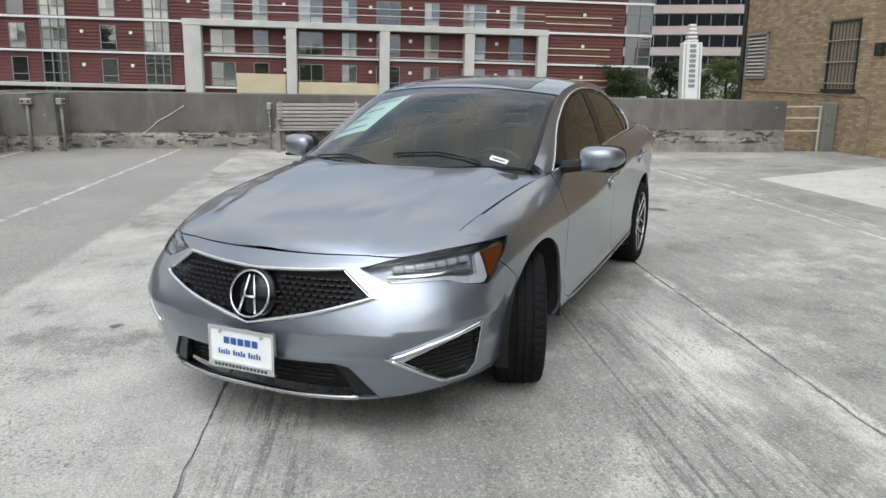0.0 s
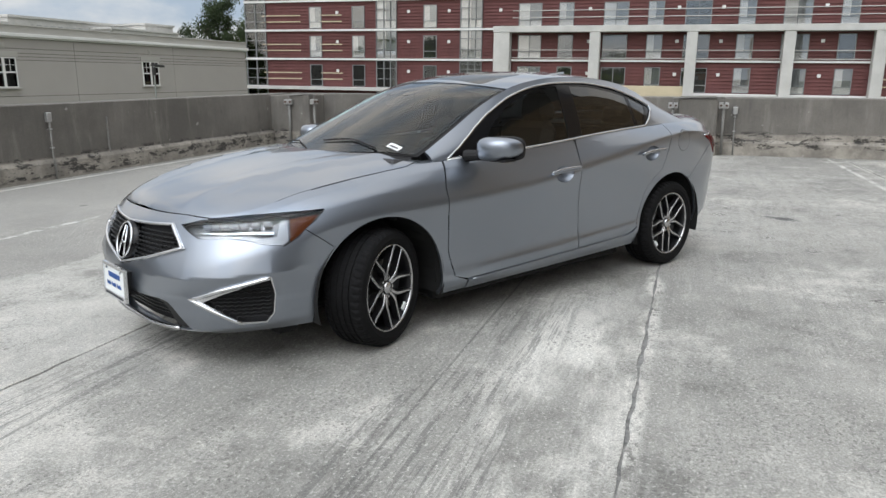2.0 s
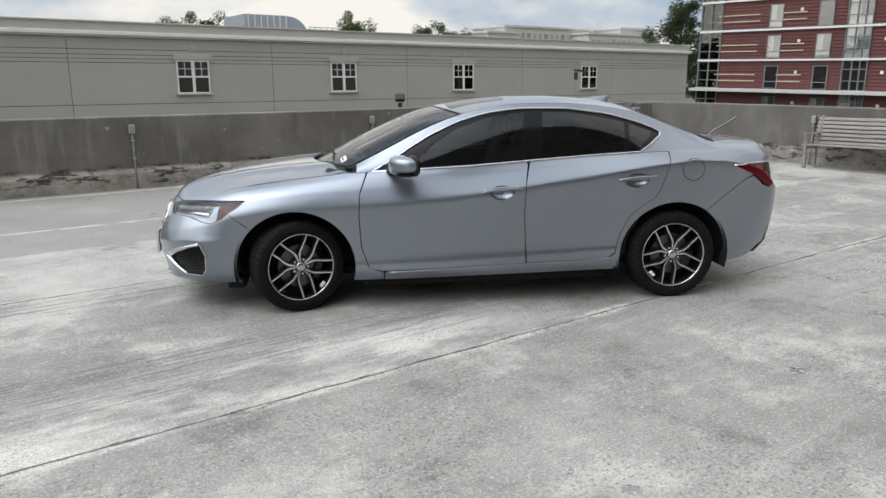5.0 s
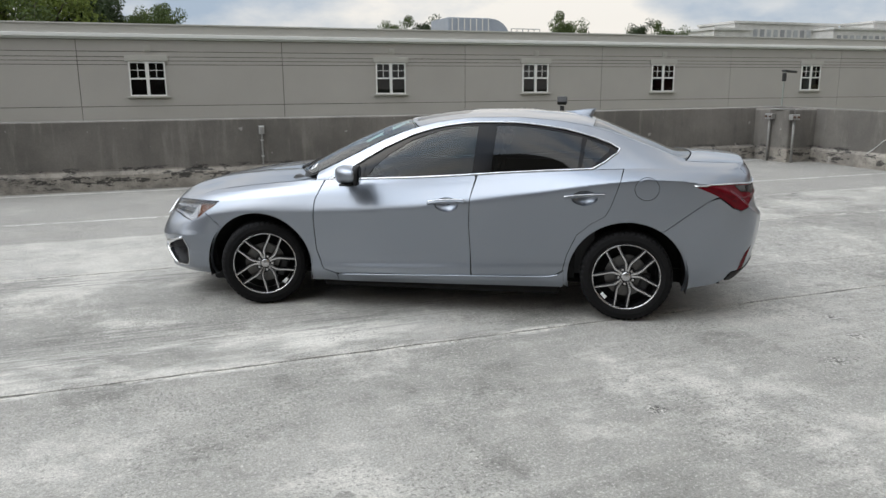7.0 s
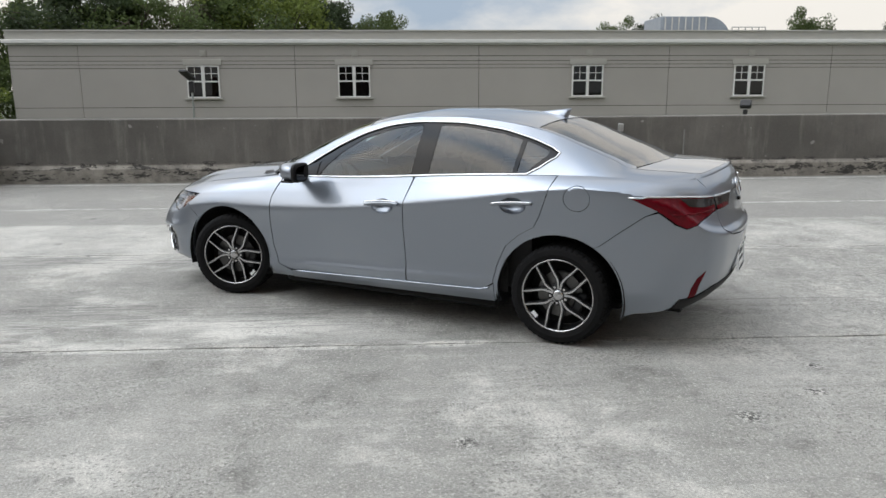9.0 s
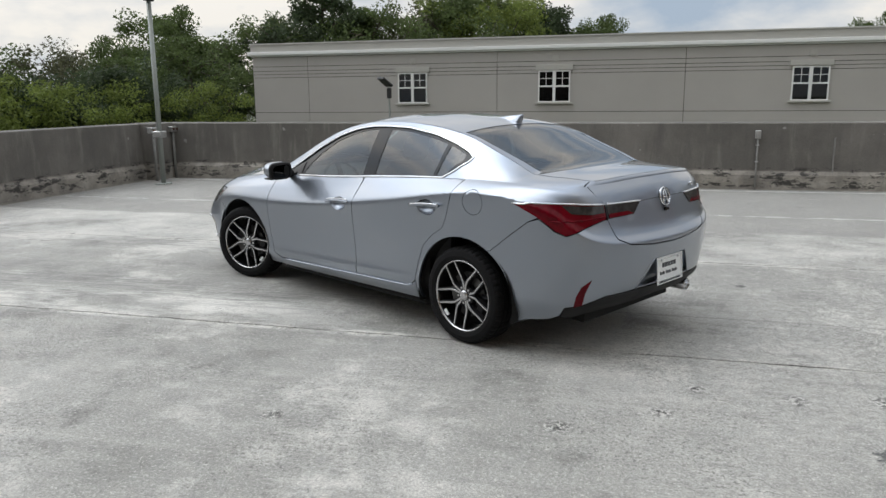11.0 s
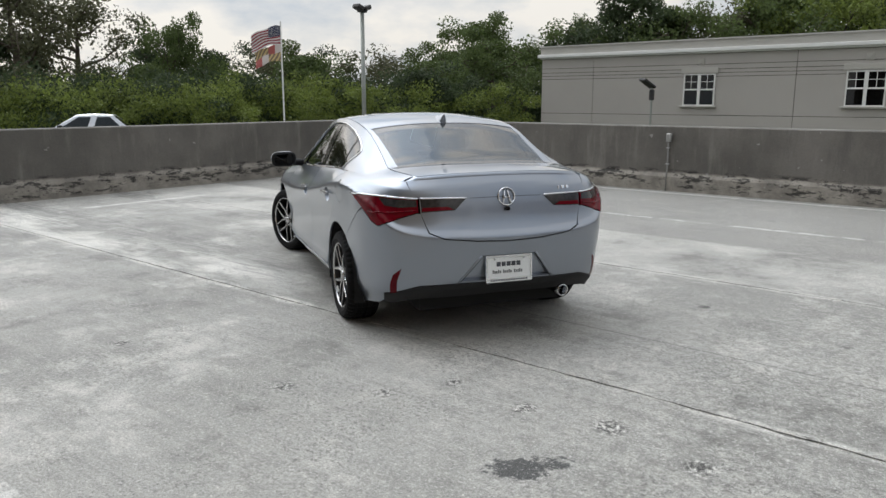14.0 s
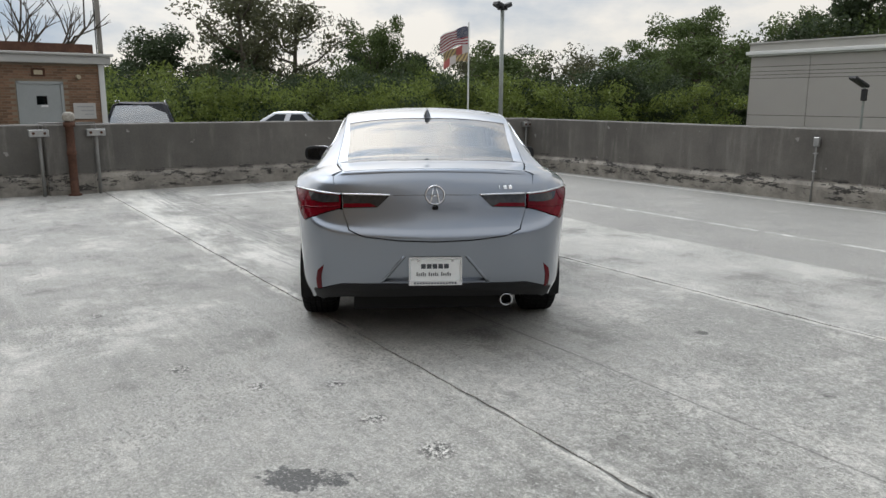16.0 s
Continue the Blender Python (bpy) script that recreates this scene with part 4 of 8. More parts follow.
    bm = boxes((-0.3, 2.35, -1.5, 1.5, 0.0, 1.85), bevel=0.03)
    part("casing", bm, M_DUCT, hv)
    bm = bmesh.new()
    tube(bm, (-0.35, 1.45, 0.55), (-0.35, -1.45, 0.55), 1.28, 1.28, 36)
    part("hood", bm, M_DUCT, hv, smooth=False)
    for i in range(7):
        bm = boxes((-0.2 + i * 0.38, -0.14 + i * 0.38, 1.5, 1.54, 0.05, 1.80))
        part("rib", bm, M_ROOFTRIM, hv)
    for i in range(6):
        bm = bmesh.new()
        tube(bm, (-1.75 - i * 0.38, 1.3, 0.0), (-1.75 - i * 0.38, 1.3, 1.3), 0.03, sides=6)
        part("rail_post", bm, M_STEEL, hv)
    for z in (0.95, 1.3):
        bm = bmesh.new()
        tube(bm, (-1.75, 1.3, z), (-3.65, 1.3, z), 0.03, sides=6)
        part("rail", bm, M_STEEL, hv)


grey_building()


def brick_field(parent, mat, u0, u1, z0, z1, holes, picked, seed, L=0.20, H=0.062, gap=0.011):
    """Running-bond bricks proud of their mortar in the x-z plane, facing +y: the picked stretch as parts, the rest joined."""
    rng = random.Random(seed)
    one = bmesh.new()
    block(one, 0, L - gap, 0, 0.014, 0, H - gap)
    me = shared("brick", one, mat)
    verts, faces, count = [], [], 0
    rows = int((z1 - z0) / H)
    for r in range(rows):
        z = z0 + r * H
        x = u0 - (L / 2 if r % 2 else 0)
        while x < u1 - 0.02:
            a, b = max(x, u0), min(x + L - gap, u1)
            if b - a > 0.03 and not any(h[0] < b and a < h[1] and h[2] < z + H and z < h[3] for h in holes):
                d = rng.uniform(0.009, 0.016)
                if picked(a, z) and count < 290 and b - a > L - 0.03:
                    instance("brick", me, parent, Matrix.Translation((a, d - 0.014, z)))
                    count += 1
                else:
                    n = len(verts)
                    verts += [(a, 0, z), (b, 0, z), (b, 0, z + H - gap), (a, 0, z + H - gap), (a, d, z), (b, d, z), (b, d, z + H - gap), (a, d, z + H - gap)]
                    faces += [(n + 4, n + 5, n + 6, n + 7), (n, n + 4, n + 7, n + 3), (n + 5, n + 1, n + 2, n + 6), (n + 7, n + 6, n + 2, n + 3), (n, n + 1, n + 5, n + 4)]
            x += L
    me2 = bpy.data.meshes.new("bricks")
    me2.from_pydata(verts, [], faces)
    me2.materials.append(mat)
    rest = new("bricks", me2)
    rest.parent = parent
    rest["kind"] = "stuff"


def tan_brick_building():
    """Tan brick stair tower at the deck's north-east corner."""
    turn = PLAN @ Matrix.Translation((-16.3, 10.2, 0))
    t = thing("stair_tower", "tan brick stair tower with a louvre and a barred window", "building", turn)
    length, top = 13.0, 7.5
    # the face looks along -v: build it looking along +y of a frame that is turned round
    face = new("wall")
    face.parent = t
    face.matrix_basis = Matrix.Translation((length, 0, 0)) @ Matrix.Rotation(math.pi, 4, "Z")
    bm = bmesh.new()
    block(bm, 0, length, -5.0, 0, -7, top)
    ob = part("core", bm, M_MORTAR, t)
    ob.matrix_basis = face.matrix_basis

    def x(u):
        return length - (u + 16.3)
    win = (x(-11.4), x(-12.45), 1.18, 2.62)
    louvre = (x(-15.0), x(-16.05), 1.42, 2.55)
    holes = [win, louvre]
    brick_field(face, M_TANBRICK, 0, length, -0.25, top, holes, lambda a, z: x(-10.2) < a < x(-13.2) and 0.0 < z < 2.6, 3)
    w = thing("louvre", "grey metal louvre with a bricked frame", "louvre", turn @ face.matrix_basis)
    bm = boxes((louvre[0], louvre[0] + 0.06, 0.0, 0.07, 1.42, 2.55), (louvre[1] - 0.06, louvre[1], 0.0, 0.07, 1.42, 2.55), (louvre[0], louvre[1], 0.0, 0.07, 2.49, 2.55), (louvre[0], louvre[1], 0.0, 0.09, 1.38, 1.44))
    part("frame", bm, M_STEEL, w)
    for i in range(11):
        bm = bmesh.new()
        block(bm, louvre[0] + 0.05, louvre[1] - 0.05, -0.035, 0.035, -0.006, 0.006)
        s = part("blade", bm, M_ROOFTRIM, w)
        s.matrix_basis = pose(0, 0.04, 1.49 + i * 0.092, -38)
    g = thing("window_1", "dark barred steel window in the brick wall", "window", turn @ face.matrix_basis, kind="structure")
    bm = boxes((win[0] + 0.02, win[1] - 0.02, -0.03, -0.02, 1.2, 2.6))
    part("pane", bm, M_WINDOW, g)
    bm = boxes((win[0] + 0.02, win[1] - 0.02, -0.06, -0.05, 1.2, 2.6))
    part("backing", bm, M_ROOMDARK, g)
    bm = boxes((win[0], win[0] + 0.05, -0.03, 0.03, 1.18, 2.62), (win[1] - 0.05, win[1], -0.03, 0.03, 1.18, 2.62), (win[0], win[1], -0.03, 0.03, 2.57, 2.62), (win[0] - 0.06, win[1] + 0.06, -0.03, 0.06, 1.10, 1.18))
    part("frame", bm, M_BLACKMETAL, g)
    for i in range(8):
        bm = bmesh.new()
        xx = win[0] + 0.1 + i * (win[1] - win[0] - 0.2) / 7
        tube(bm, (xx, 0.03, 1.2), (xx, 0.03, 2.6), 0.008, sides=6)
        part("bar", bm, M_BLACKMETAL, g)
    for z in (1.3, 1.75, 2.2):
        bm = bmesh.new()
        tube(bm, (win[0], 0.04, z), (win[1], 0.04, z), 0.014, sides=6)
        part("bar", bm, M_STEEL, g)
    lampt = thing("wall_light", "small dark wall light on the brick", "light", turn @ face.matrix_basis)
    bm = boxes((x(-10.55), x(-10.75), 0, 0.14, 1.85, 2.1), bevel=0.02)
    part("housing", bm, M_BLACKMETAL, lampt)
    pipe = thing("surface_pipe", "thin tan conduit run along the brick wall", "pipe", turn @ face.matrix_basis)
    bm = bmesh.new()
    path_tube(bm, [(x(-15.9), 0.03, 1.08), (x(-12.0), 0.03, 1.05), (x(-10.95), 0.03, 1.04), (x(-10.8), 0.03, 0.95), (x(-10.8), 0.03, -0.15)], 0.018, 8)
    part("pipe", bm, M_TANBRICK, pipe)
    dp = thing("downpipe", "dark downpipe at the corner of the brick tower", "pipe", turn @ face.matrix_basis)
    bm = bmesh.new()
    tube(bm, (x(-16.25), 0.06, -1), (x(-16.25), 0.06, 7.2), 0.06, sides=10)
    part("pipe", bm, M_BLACKMETAL, dp)
    # railing between the parapet's end and the tower
    rail = thing("railing", "pale tubular steel railing beside the parapet", "railing", PLAN)
    for z in (0.38, 0.66, 0.90):
        bm = bmesh.new()
        tube(bm, (-11.9, 8.92, z - 0.1), (-11.9, 9.85, z - 0.1), 0.02, sides=8)
        part("rail", bm, M_CREAM, rail)
    for v in (9.0, 9.82):
        bm = bmesh.new()
        tube(bm, (-11.9, v, -0.16), (-11.9, v, 0.82), 0.022, sides=8)
        part("post", bm, M_CREAM, rail)
    cab = thing("utility_cabinet", "grey metal utility cabinet beside the brick tower", "cabinet", PLAN)
    bm = boxes((-12.2, -11.85, 9.9, 10.18, -0.2, 0.88), bevel=0.012)
    part("body", bm, M_CABINET, cab)
    bm = boxes((-11.85, -11.835, 9.93, 10.15, -0.1, 0.84), bevel=0.004)
    door = part("door", bm, M_CABINET, cab)
    bm = boxes((-11.835, -11.81, 9.96, 10.0, 0.45, 0.52))
    part("handle", bm, M_STEEL, door)


tan_brick_building()


def shed():
    """Small brick utility building on the lower deck."""
    zb = lower_z(13.3)
    c = PLAN @ Matrix.Translation((13.1, 0.75, zb)) @ Matrix.Rotation(radians(4.5), 4, "Z")
    t = thing("brick_utility_building", "small orange-brown brick building with a grey steel door", "building", c)
    wide = 5.2
    face = new("wall")
    face.parent = t
    # bricks face -u
    face.matrix_basis = Matrix.Rotation(radians(90), 4, "Z")
    ob = part("core", boxes((0, wide, -4.0, 0, -1, 2.62)), M_MORTAR, t)
    ob.matrix_basis = face.matrix_basis
    door = (0.98, 1.83, -0.1, 2.17)
    brick_field(face, M_ORANGEBRICK, 0.12, wide, 0.9, 2.6, [(door[0] - 0.06, door[1] + 0.06, -1, 2.25)], lambda a, z: a < 3.0, 8)
    d = thing("door_1", "closed grey steel door with a small dark window", "door", c @ face.matrix_basis, kind="structure")
    part("leaf", boxes((door[0], door[1], -0.02, 0.01, 0.0, 2.15), bevel=0.004), M_DOORGREY, d)
    part("frame", boxes((door[0] - 0.06, door[0], -0.02, 0.03, 0, 2.21), (door[1], door[1] + 0.06, -0.02, 0.03, 0, 2.21), (door[0] - 0.06, door[1] + 0.06, -0.02, 0.03, 2.15, 2.21)), M_DOORGREY, d)
    part("vision_panel", boxes((1.28, 1.5, 0.008, 0.014, 1.68, 1.88)), M_WINDOW, d)
    part("notice", boxes((1.27, 1.42, 0.012, 0.016, 1.63, 1.68)), M_WHITE, d)
    sg = thing("notice_board", "pale faded notice with unreadable lines on the brick", "sign", c @ face.matrix_basis)
    part("board", boxes((0.25, 0.74, 0.016, 0.03, 1.35, 1.72)), M_ROOFTRIM, sg)
    for i in range(3):
        part("line", boxes((0.3, 0.66 - 0.08 * i, 0.03, 0.033, 1.62 - 0.09 * i, 1.65 - 0.09 * i)), M_STEEL, sg)
    pl = thing("number_plate", "small brown plaque above the door with a plain bar", "sign", c @ face.matrix_basis)
    part("plate", boxes((1.28, 1.56, 0.016, 0.04, 2.32, 2.50)), M_RUST, pl)
    part("bar", boxes((1.33, 1.51, 0.04, 0.045, 2.36, 2.46)), M_CREAM, pl)
    lt = thing("wall_light", "small round pale light on the brick", "light", c @ face.matrix_basis)
    bm = bmesh.new()
    tube(bm, (0.58, 0.0, 2.32), (0.58, 0.1, 2.32), 0.06, 0.05, 12)
    part("housing", bm, M_CREAM, lt)
    f = part("fascia", boxes((-0.14, wide + 0.2, -4.2, 0.16, 2.62, 2.80), (-0.2, wide + 0.25, -4.3, 0.22, 2.80, 2.86), bevel=0.01), M_ROOFTRIM, t)
    f.matrix_basis = face.matrix_basis
    f = part("roof", boxes((0.1, wide, -4.2, -0.4, 2.86, 3.1)), M_RUST, t)
    f.matrix_basis = face.matrix_basis
    f = part("corner_board", boxes((0.0, 0.12, -0.05, 0.05, 0.0, 2.62)), M_WHITE, t, "white corner board")
    f.matrix_basis = face.matrix_basis


shed()


def office_and_sign():
    t = thing("office_building", "distant pale office block with dark ribbon windows", "building", PLAN @ Matrix.Translation((-150, 75, 0)) @ Matrix.Rotation(radians(-10), 4, "Z"))
    part("core", boxes((-15, 0, -26, 28, -8, 40)), M_CONCRETE, t)
    for k in range(9):
        z = 2 + k * 4.2
        # dark strip behind the glazing, its colour standing for unlit floors
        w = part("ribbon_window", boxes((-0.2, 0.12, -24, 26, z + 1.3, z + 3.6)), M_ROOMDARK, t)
        part("glazing", boxes((0.14, 0.16, -24, 26, z + 1.3, z + 3.6)), M_WINDOW, w)
        for i in range(18):
            part("mullion", boxes((0.12, 0.2, -24 + i * 2.85, -23.85 + i * 2.85, z + 1.3, z + 3.6)), M_DARKFRAME, w)
        part("spandrel", boxes((0.0, 0.6, -26, 28, z - 0.45, z + 1.2)), M_PINKSTONE, t, "pinkish stone spandrel band")
    s = thing("sign_pylon", "white pylon sign with unreadable dark letters running up it", "sign", PLAN @ Matrix.Translation((-60.4, 28.05, 0)) @ Matrix.Rotation(radians(-4), 4, "Y"))
    bm = boxes((-0.4, 0.4, -0.85, 0.85, -7, 4.3), bevel=0.05)
    part("body", bm, M_WHITE, s)
    for i in range(5):
        part("cap_tier", boxes((-0.3, 0.3, -0.5 + 0.06 * i, 0.5 - 0.06 * i, 4.35 + i * 0.32, 4.55 + i * 0.32), bevel=0.03), M_WHITE, s)
    for i in range(9):
        part("letter_bar", boxes((0.4, 0.44, -0.28, 0.28, 0.5 + i * 0.42, 0.78 + i * 0.42)), M_DARKFRAME, s)
    for e in (-0.62, 0.62):
        part("edge_trim", boxes((0.4, 0.43, e - 0.05, e + 0.05, -0.5, 4.2)), M_STEEL, s)
    # far roofs beyond the stucco building
    for (u, v, w, d, z) in ((-94.7, -110, 8, 10, 11.0), (-111, -114, 25, 10, 12.6), (-136, -112, 9, 8, 13.3), (-127, -108, 20, 8, 11.5)):
        b = thing("distant_block", "distant pale flat-roofed building over the roofs", "building", PLAN @ Matrix.Translation((u, v, -7)))
        part("wall", boxes((-w / 2, w / 2, -d / 2, d / 2, 0, z + 7)), M_CONCRETE, b)
        for i in range(int(w / 1.6)):
            part("window", boxes((-w / 2 + 0.5 + 1.6 * i, -w / 2 + 1.5 + 1.6 * i, d / 2, d / 2 + 0.05, z + 4.6, z + 6.0)), M_CURTAIN, b)
        part("roof", boxes((-w / 2 - 0.3, w / 2 + 0.3, -d / 2 - 0.3, d / 2 + 0.3, z + 7, z + 7.4)), M_CONCRETE, b)


office_and_sign()

# ---------------------------------------------------------------- poles, lamps, flags


def lamp_post():
    t = thing("lamp_post", "tall grey-green lamp post in the corner of the deck", "lamp post", PLAN @ Matrix.Translation((5.68, -5.53, 0)))
    bm = bmesh.new()
    tube(bm, (0, 0, 0), (0, 0, 3.30), 0.046, 0.040, 16)
    part("pole", bm, M_POLE, t, smooth=True)
    part("base_plate", boxes((-0.11, 0.11, -0.11, 0.11, 0, 0.025), bevel=0.006), M_POLE, t)
    part("clamp", boxes((-0.09, 0.09, -0.09, 0.09, 0.86, 0.98), bevel=0.01), M_STEEL, t)
    part("head_bracket", boxes((-0.05, 0.05, -0.10, 0.10, 3.27, 3.32), bevel=0.01), M_BLACKMETAL, t)
    for s in (-1, 1):
        lampm = part("lamp_head", boxes((-0.10, 0.10, -0.09, 0.09, -0.045, 0.045), bevel=0.02), M_BLACKMETAL, t)
        lampm.matrix_basis = pose(0, 0.10 * s, 3.365, 20 * s)


lamp_post()


def flood_pole(u, v, z_top, base, heads, label):
    t = thing("flood_light", label, "flood light", group="flood lights beyond the parapet", m=PLAN @ Matrix.Translation((u, v, 0)))
    bm = bmesh.new()
    tube(bm, (0, 0, base), (0, 0, z_top), 0.05, 0.04, 10)
    part("pole", bm, M_POLE, t)
    for a, tilt in heads:
        h = part("lamp_head", boxes((-0.05, 0.65, -0.16, 0.16, -0.05, 0.05), bevel=0.02), M_BLACKMETAL, t)
        h.matrix_basis = pose(0, 0, z_top, 0, tilt, a)
    part("knuckle", boxes((-0.08, 0.08, -0.08, 0.08, z_top - 0.5, z_top - 0.1), bevel=0.02), M_BLACKMETAL, t)


flood_pole(6.85, -22.0, 2.0, -7, ((75, -25),), "flood light on a pale pole beyond the parapet")
flood_pole(-27.8, -23.3, 2.25, -7, ((180, 5),), "slim area light on a dark pole beyond the parapet")
fl = thing("flood_light", "black flood light on a knuckle above the parapet", "flood light", group="flood lights beyond the parapet", m=PLAN @ Matrix.Translation((-10.46, -14.3, 0)))
bm = bmesh.new()
tube(bm, (0, 0, -7), (0, 0, 0.8), 0.05, 0.04, 10)
part("pole", bm, M_POLE, fl)
h = part("lamp_head", boxes((-0.08, 0.08, -0.15, 0.15, -0.12, 0.12), bevel=0.03), M_BLACKMETAL, fl)
h.matrix_basis = pose(0, 0, 1.15, 0, -35, 60)
part("knuckle", boxes((-0.05, 0.05, -0.05, 0.05, 0.8, 1.0), bevel=0.01), M_BLACKMETAL, fl)

pipe = thing("conduit_outlet", "grey conduit up the west parapet to the flood light", "conduit", PLAN @ Matrix.Translation((-5.9, V_WEST, 0)))
bm = bmesh.new()
path_tube(bm, [(0, 0.05, 0.3), (0, 0.03, 0.4), (0, 0.03, 0.86)], 0.012)
part("pipe", bm, M_CONDUIT, pipe)


def cloth(name, w, h, mat, parent, label, m, seed):
    """A flag as a thin waved sheet that hangs from its left edge."""
    bm = bmesh.new()
    nx, nz = 22, 14
    rows = []
    for i in range(nx + 1):
        a = i / nx
        rows.append([bm.verts.new((a * w, 0.10 * a * math.sin(a * 8 + seed) + 0.04 * a * math.sin(j * 0.5 + seed), -h * j / nz - 0.35 * w * a * a + 0.03 * math.sin(9 * a + j * 0.3))) for j in range(nz + 1)])
    for i in range(nx):
        for j in range(nz):
            bm.faces.new((rows[i][j], rows[i + 1][j], rows[i + 1][j + 1], rows[i][j + 1]))
    uv_layer = bm.loops.layers.uv.new("cloth")
    for i, f in enumerate(bm.faces):
        ci, cj = divmod(i, nz)
        for loop, (di, dj) in zip(f.loops, ((0, 0), (1, 0), (1, 1), (0, 1))):
            loop[uv_layer].uv = ((ci + di) / nx, 1 - (cj + dj) / nz)
    me = bpy.data.meshes.new(name)
    bm.to_mesh(me)
    bm.free()
    me.materials.append(mat)
    for f in me.polygons:
        f.use_smooth = True
    ob = new(name, me)
    ob.parent = parent
    ob.matrix_basis = m
    ob["label"] = label
    return ob


def stripes_material():
    m = material("striped_cloth", (0.5, 0.5, 0.5), 0.85, bump=0)
    nt = m.node_tree
    p = nt.nodes["Principled BSDF"]
    sep = nt.nodes.new("ShaderNodeSeparateXYZ")
    link(nt, nt.nodes.new("ShaderNodeTexCoord").outputs["UV"], sep.inputs[0])
    x, y = sep.outputs[0], sep.outputs[1]
    odd = math_node(nt, "GREATER_THAN", math_node(nt, "FRACT", math_node(nt, "MULTIPLY", y, 6.5)), 0.5)
    col = mix_colour(nt, odd, (0.62, 0.60, 0.58), (0.28, 0.035, 0.05))
    canton = math_node(nt, "MULTIPLY", math_node(nt, "LESS_THAN", x, 0.42), math_node(nt, "GREATER_THAN", y, 0.46))
    dots = math_node(nt, "LESS_THAN", math_node(nt, "ADD", math_node(nt, "POWER", math_node(nt, "SUBTRACT", math_node(nt, "FRACT", math_node(nt, "MULTIPLY", x, 24.0)), 0.5), 2.0), math_node(nt, "POWER", math_node(nt, "SUBTRACT", math_node(nt, "FRACT", math_node(nt, "MULTIPLY", y, 14.0)), 0.5), 2.0)), 0.06)
    blue = mix_colour(nt, dots, (0.02, 0.025, 0.07), (0.6, 0.6, 0.6))
    link(nt, mix_colour(nt, canton, col, blue), p.inputs["Base Color"])
    return m


def quarters_material():
    """Yellow and black chequers quartered with red and white."""
    m = material("quartered_cloth", (0.5, 0.5, 0.5), 0.85, bump=0)
    nt = m.node_tree
    p = nt.nodes["Principled BSDF"]
    sep = nt.nodes.new("ShaderNodeSeparateXYZ")
    link(nt, nt.nodes.new("ShaderNodeTexCoord").outputs["UV"], sep.inputs[0])
    x, y = sep.outputs[0], sep.outputs[1]
    a = math_node(nt, "GREATER_THAN", math_node(nt, "FRACT", math_node(nt, "MULTIPLY", math_node(nt, "ADD", x, math_node(nt, "MULTIPLY", y, 0.4)), 6.0)), 0.5)
    yellow = mix_colour(nt, a, (0.55, 0.42, 0.20), (0.22, 0.17, 0.12))
    b = math_node(nt, "GREATER_THAN", math_node(nt, "FRACT", math_node(nt, "ADD", math_node(nt, "MULTIPLY", x, 2.0), math_node(nt, "GREATER_THAN", y, 0.75))), 0.5)
    red = mix_colour(nt, b, (0.62, 0.56, 0.53), (0.42, 0.12, 0.11))
    quad = math_node(nt, "FRACT", math_node(nt, "MULTIPLY", math_node(nt, "ADD", math_node(nt, "GREATER_THAN", x, 0.5), math_node(nt, "GREATER_THAN", y, 0.5)), 0.5))
    link(nt, mix_colour(nt, math_node(nt, "GREATER_THAN", quad, 0.25), yellow, red), p.inputs["Base Color"])
    return m


def flag_pole():
    t = thing("flag_pole", "white flag pole with two limp flags beyond the parapet", "flag pole", PLAN @ Matrix.Translation((22.05, -16.4, 0)))
    bm = bmesh.new()
    tube(bm, (0, 0, -7), (0, 0, 4.95), 0.06, 0.03, 10)
    part("pole", bm, M_WHITE, t)
    turn = Matrix.Rotation(radians(52), 4, "Z")
    cloth("flag", 1.3, 0.8, stripes_material(), t, "red and white striped flag with a dark blue corner", Matrix.Translation((0, 0, 4.75)) @ turn, 0.3)
    cloth("flag", 1.15, 0.7, quarters_material(), t, "faded yellow, red and white quartered flag", Matrix.Translation((0, 0, 3.95)) @ turn, 1.7)


flag_pole()

pole = thing("utility_pole", "tall weathered wooden utility pole beyond the lower deck", "utility pole", PLAN @ Matrix.Translation((37.6, -3.4, 0)))
bm = bmesh.new()
tube(bm, (0, 0, -7), (-0.15, 0, 9.0), 0.16, 0.12, 12)
part("shaft", bm, M_BENCHWOOD, pole)
bm = bmesh.new()
path_tube(bm, [(0.10, 0.16, -2), (0.06, 0.15, 4), (-0.05, 0.14, 8.8)], 0.03, 6)
part("cable", bm, M_BLACKMETAL, pole, "black cable down the pole")
part("cross_arm", boxes((-0.2, 0.0, -1.1, 1.1, 8.3, 8.45), bevel=0.01), M_BENCHWOOD, pole)


def bare_tree(u, v, z):
    """A dead tree: a trunk and forked bare branches."""
    rng = random.Random(9)
    t = thing("tree", "bare grey dead tree with forked branches", "tree", PLAN @ Matrix.Translation((u, v, z)), group="trees beyond the deck")
    bm = bmesh.new()

    def grow(p, d, length, r, depth):
        q = p + d * length
        tube(bm, p, q, r, r * 0.65, 6, caps=False)
        if depth:
            for k in range(3 if depth > 2 else 2):
                e = (d + Vector((rng.gauss(0, 0.45), rng.gauss(0, 0.45), rng.gauss(0.12, 0.25)))).normalized()
                grow(p.lerp(q, rng.uniform(0.55, 1.0)), e, length * rng.uniform(0.55, 0.8), r * 0.6, depth - 1)
    grow(Vector((0, 0, 0)), Vector((0.02, 0.03, 1)).normalized(), 4.6, 0.22, 5)
    part("trunk", bm, M_BARK, t)


BARE_TREE_AT = (37.5, 0.2, -3.2)
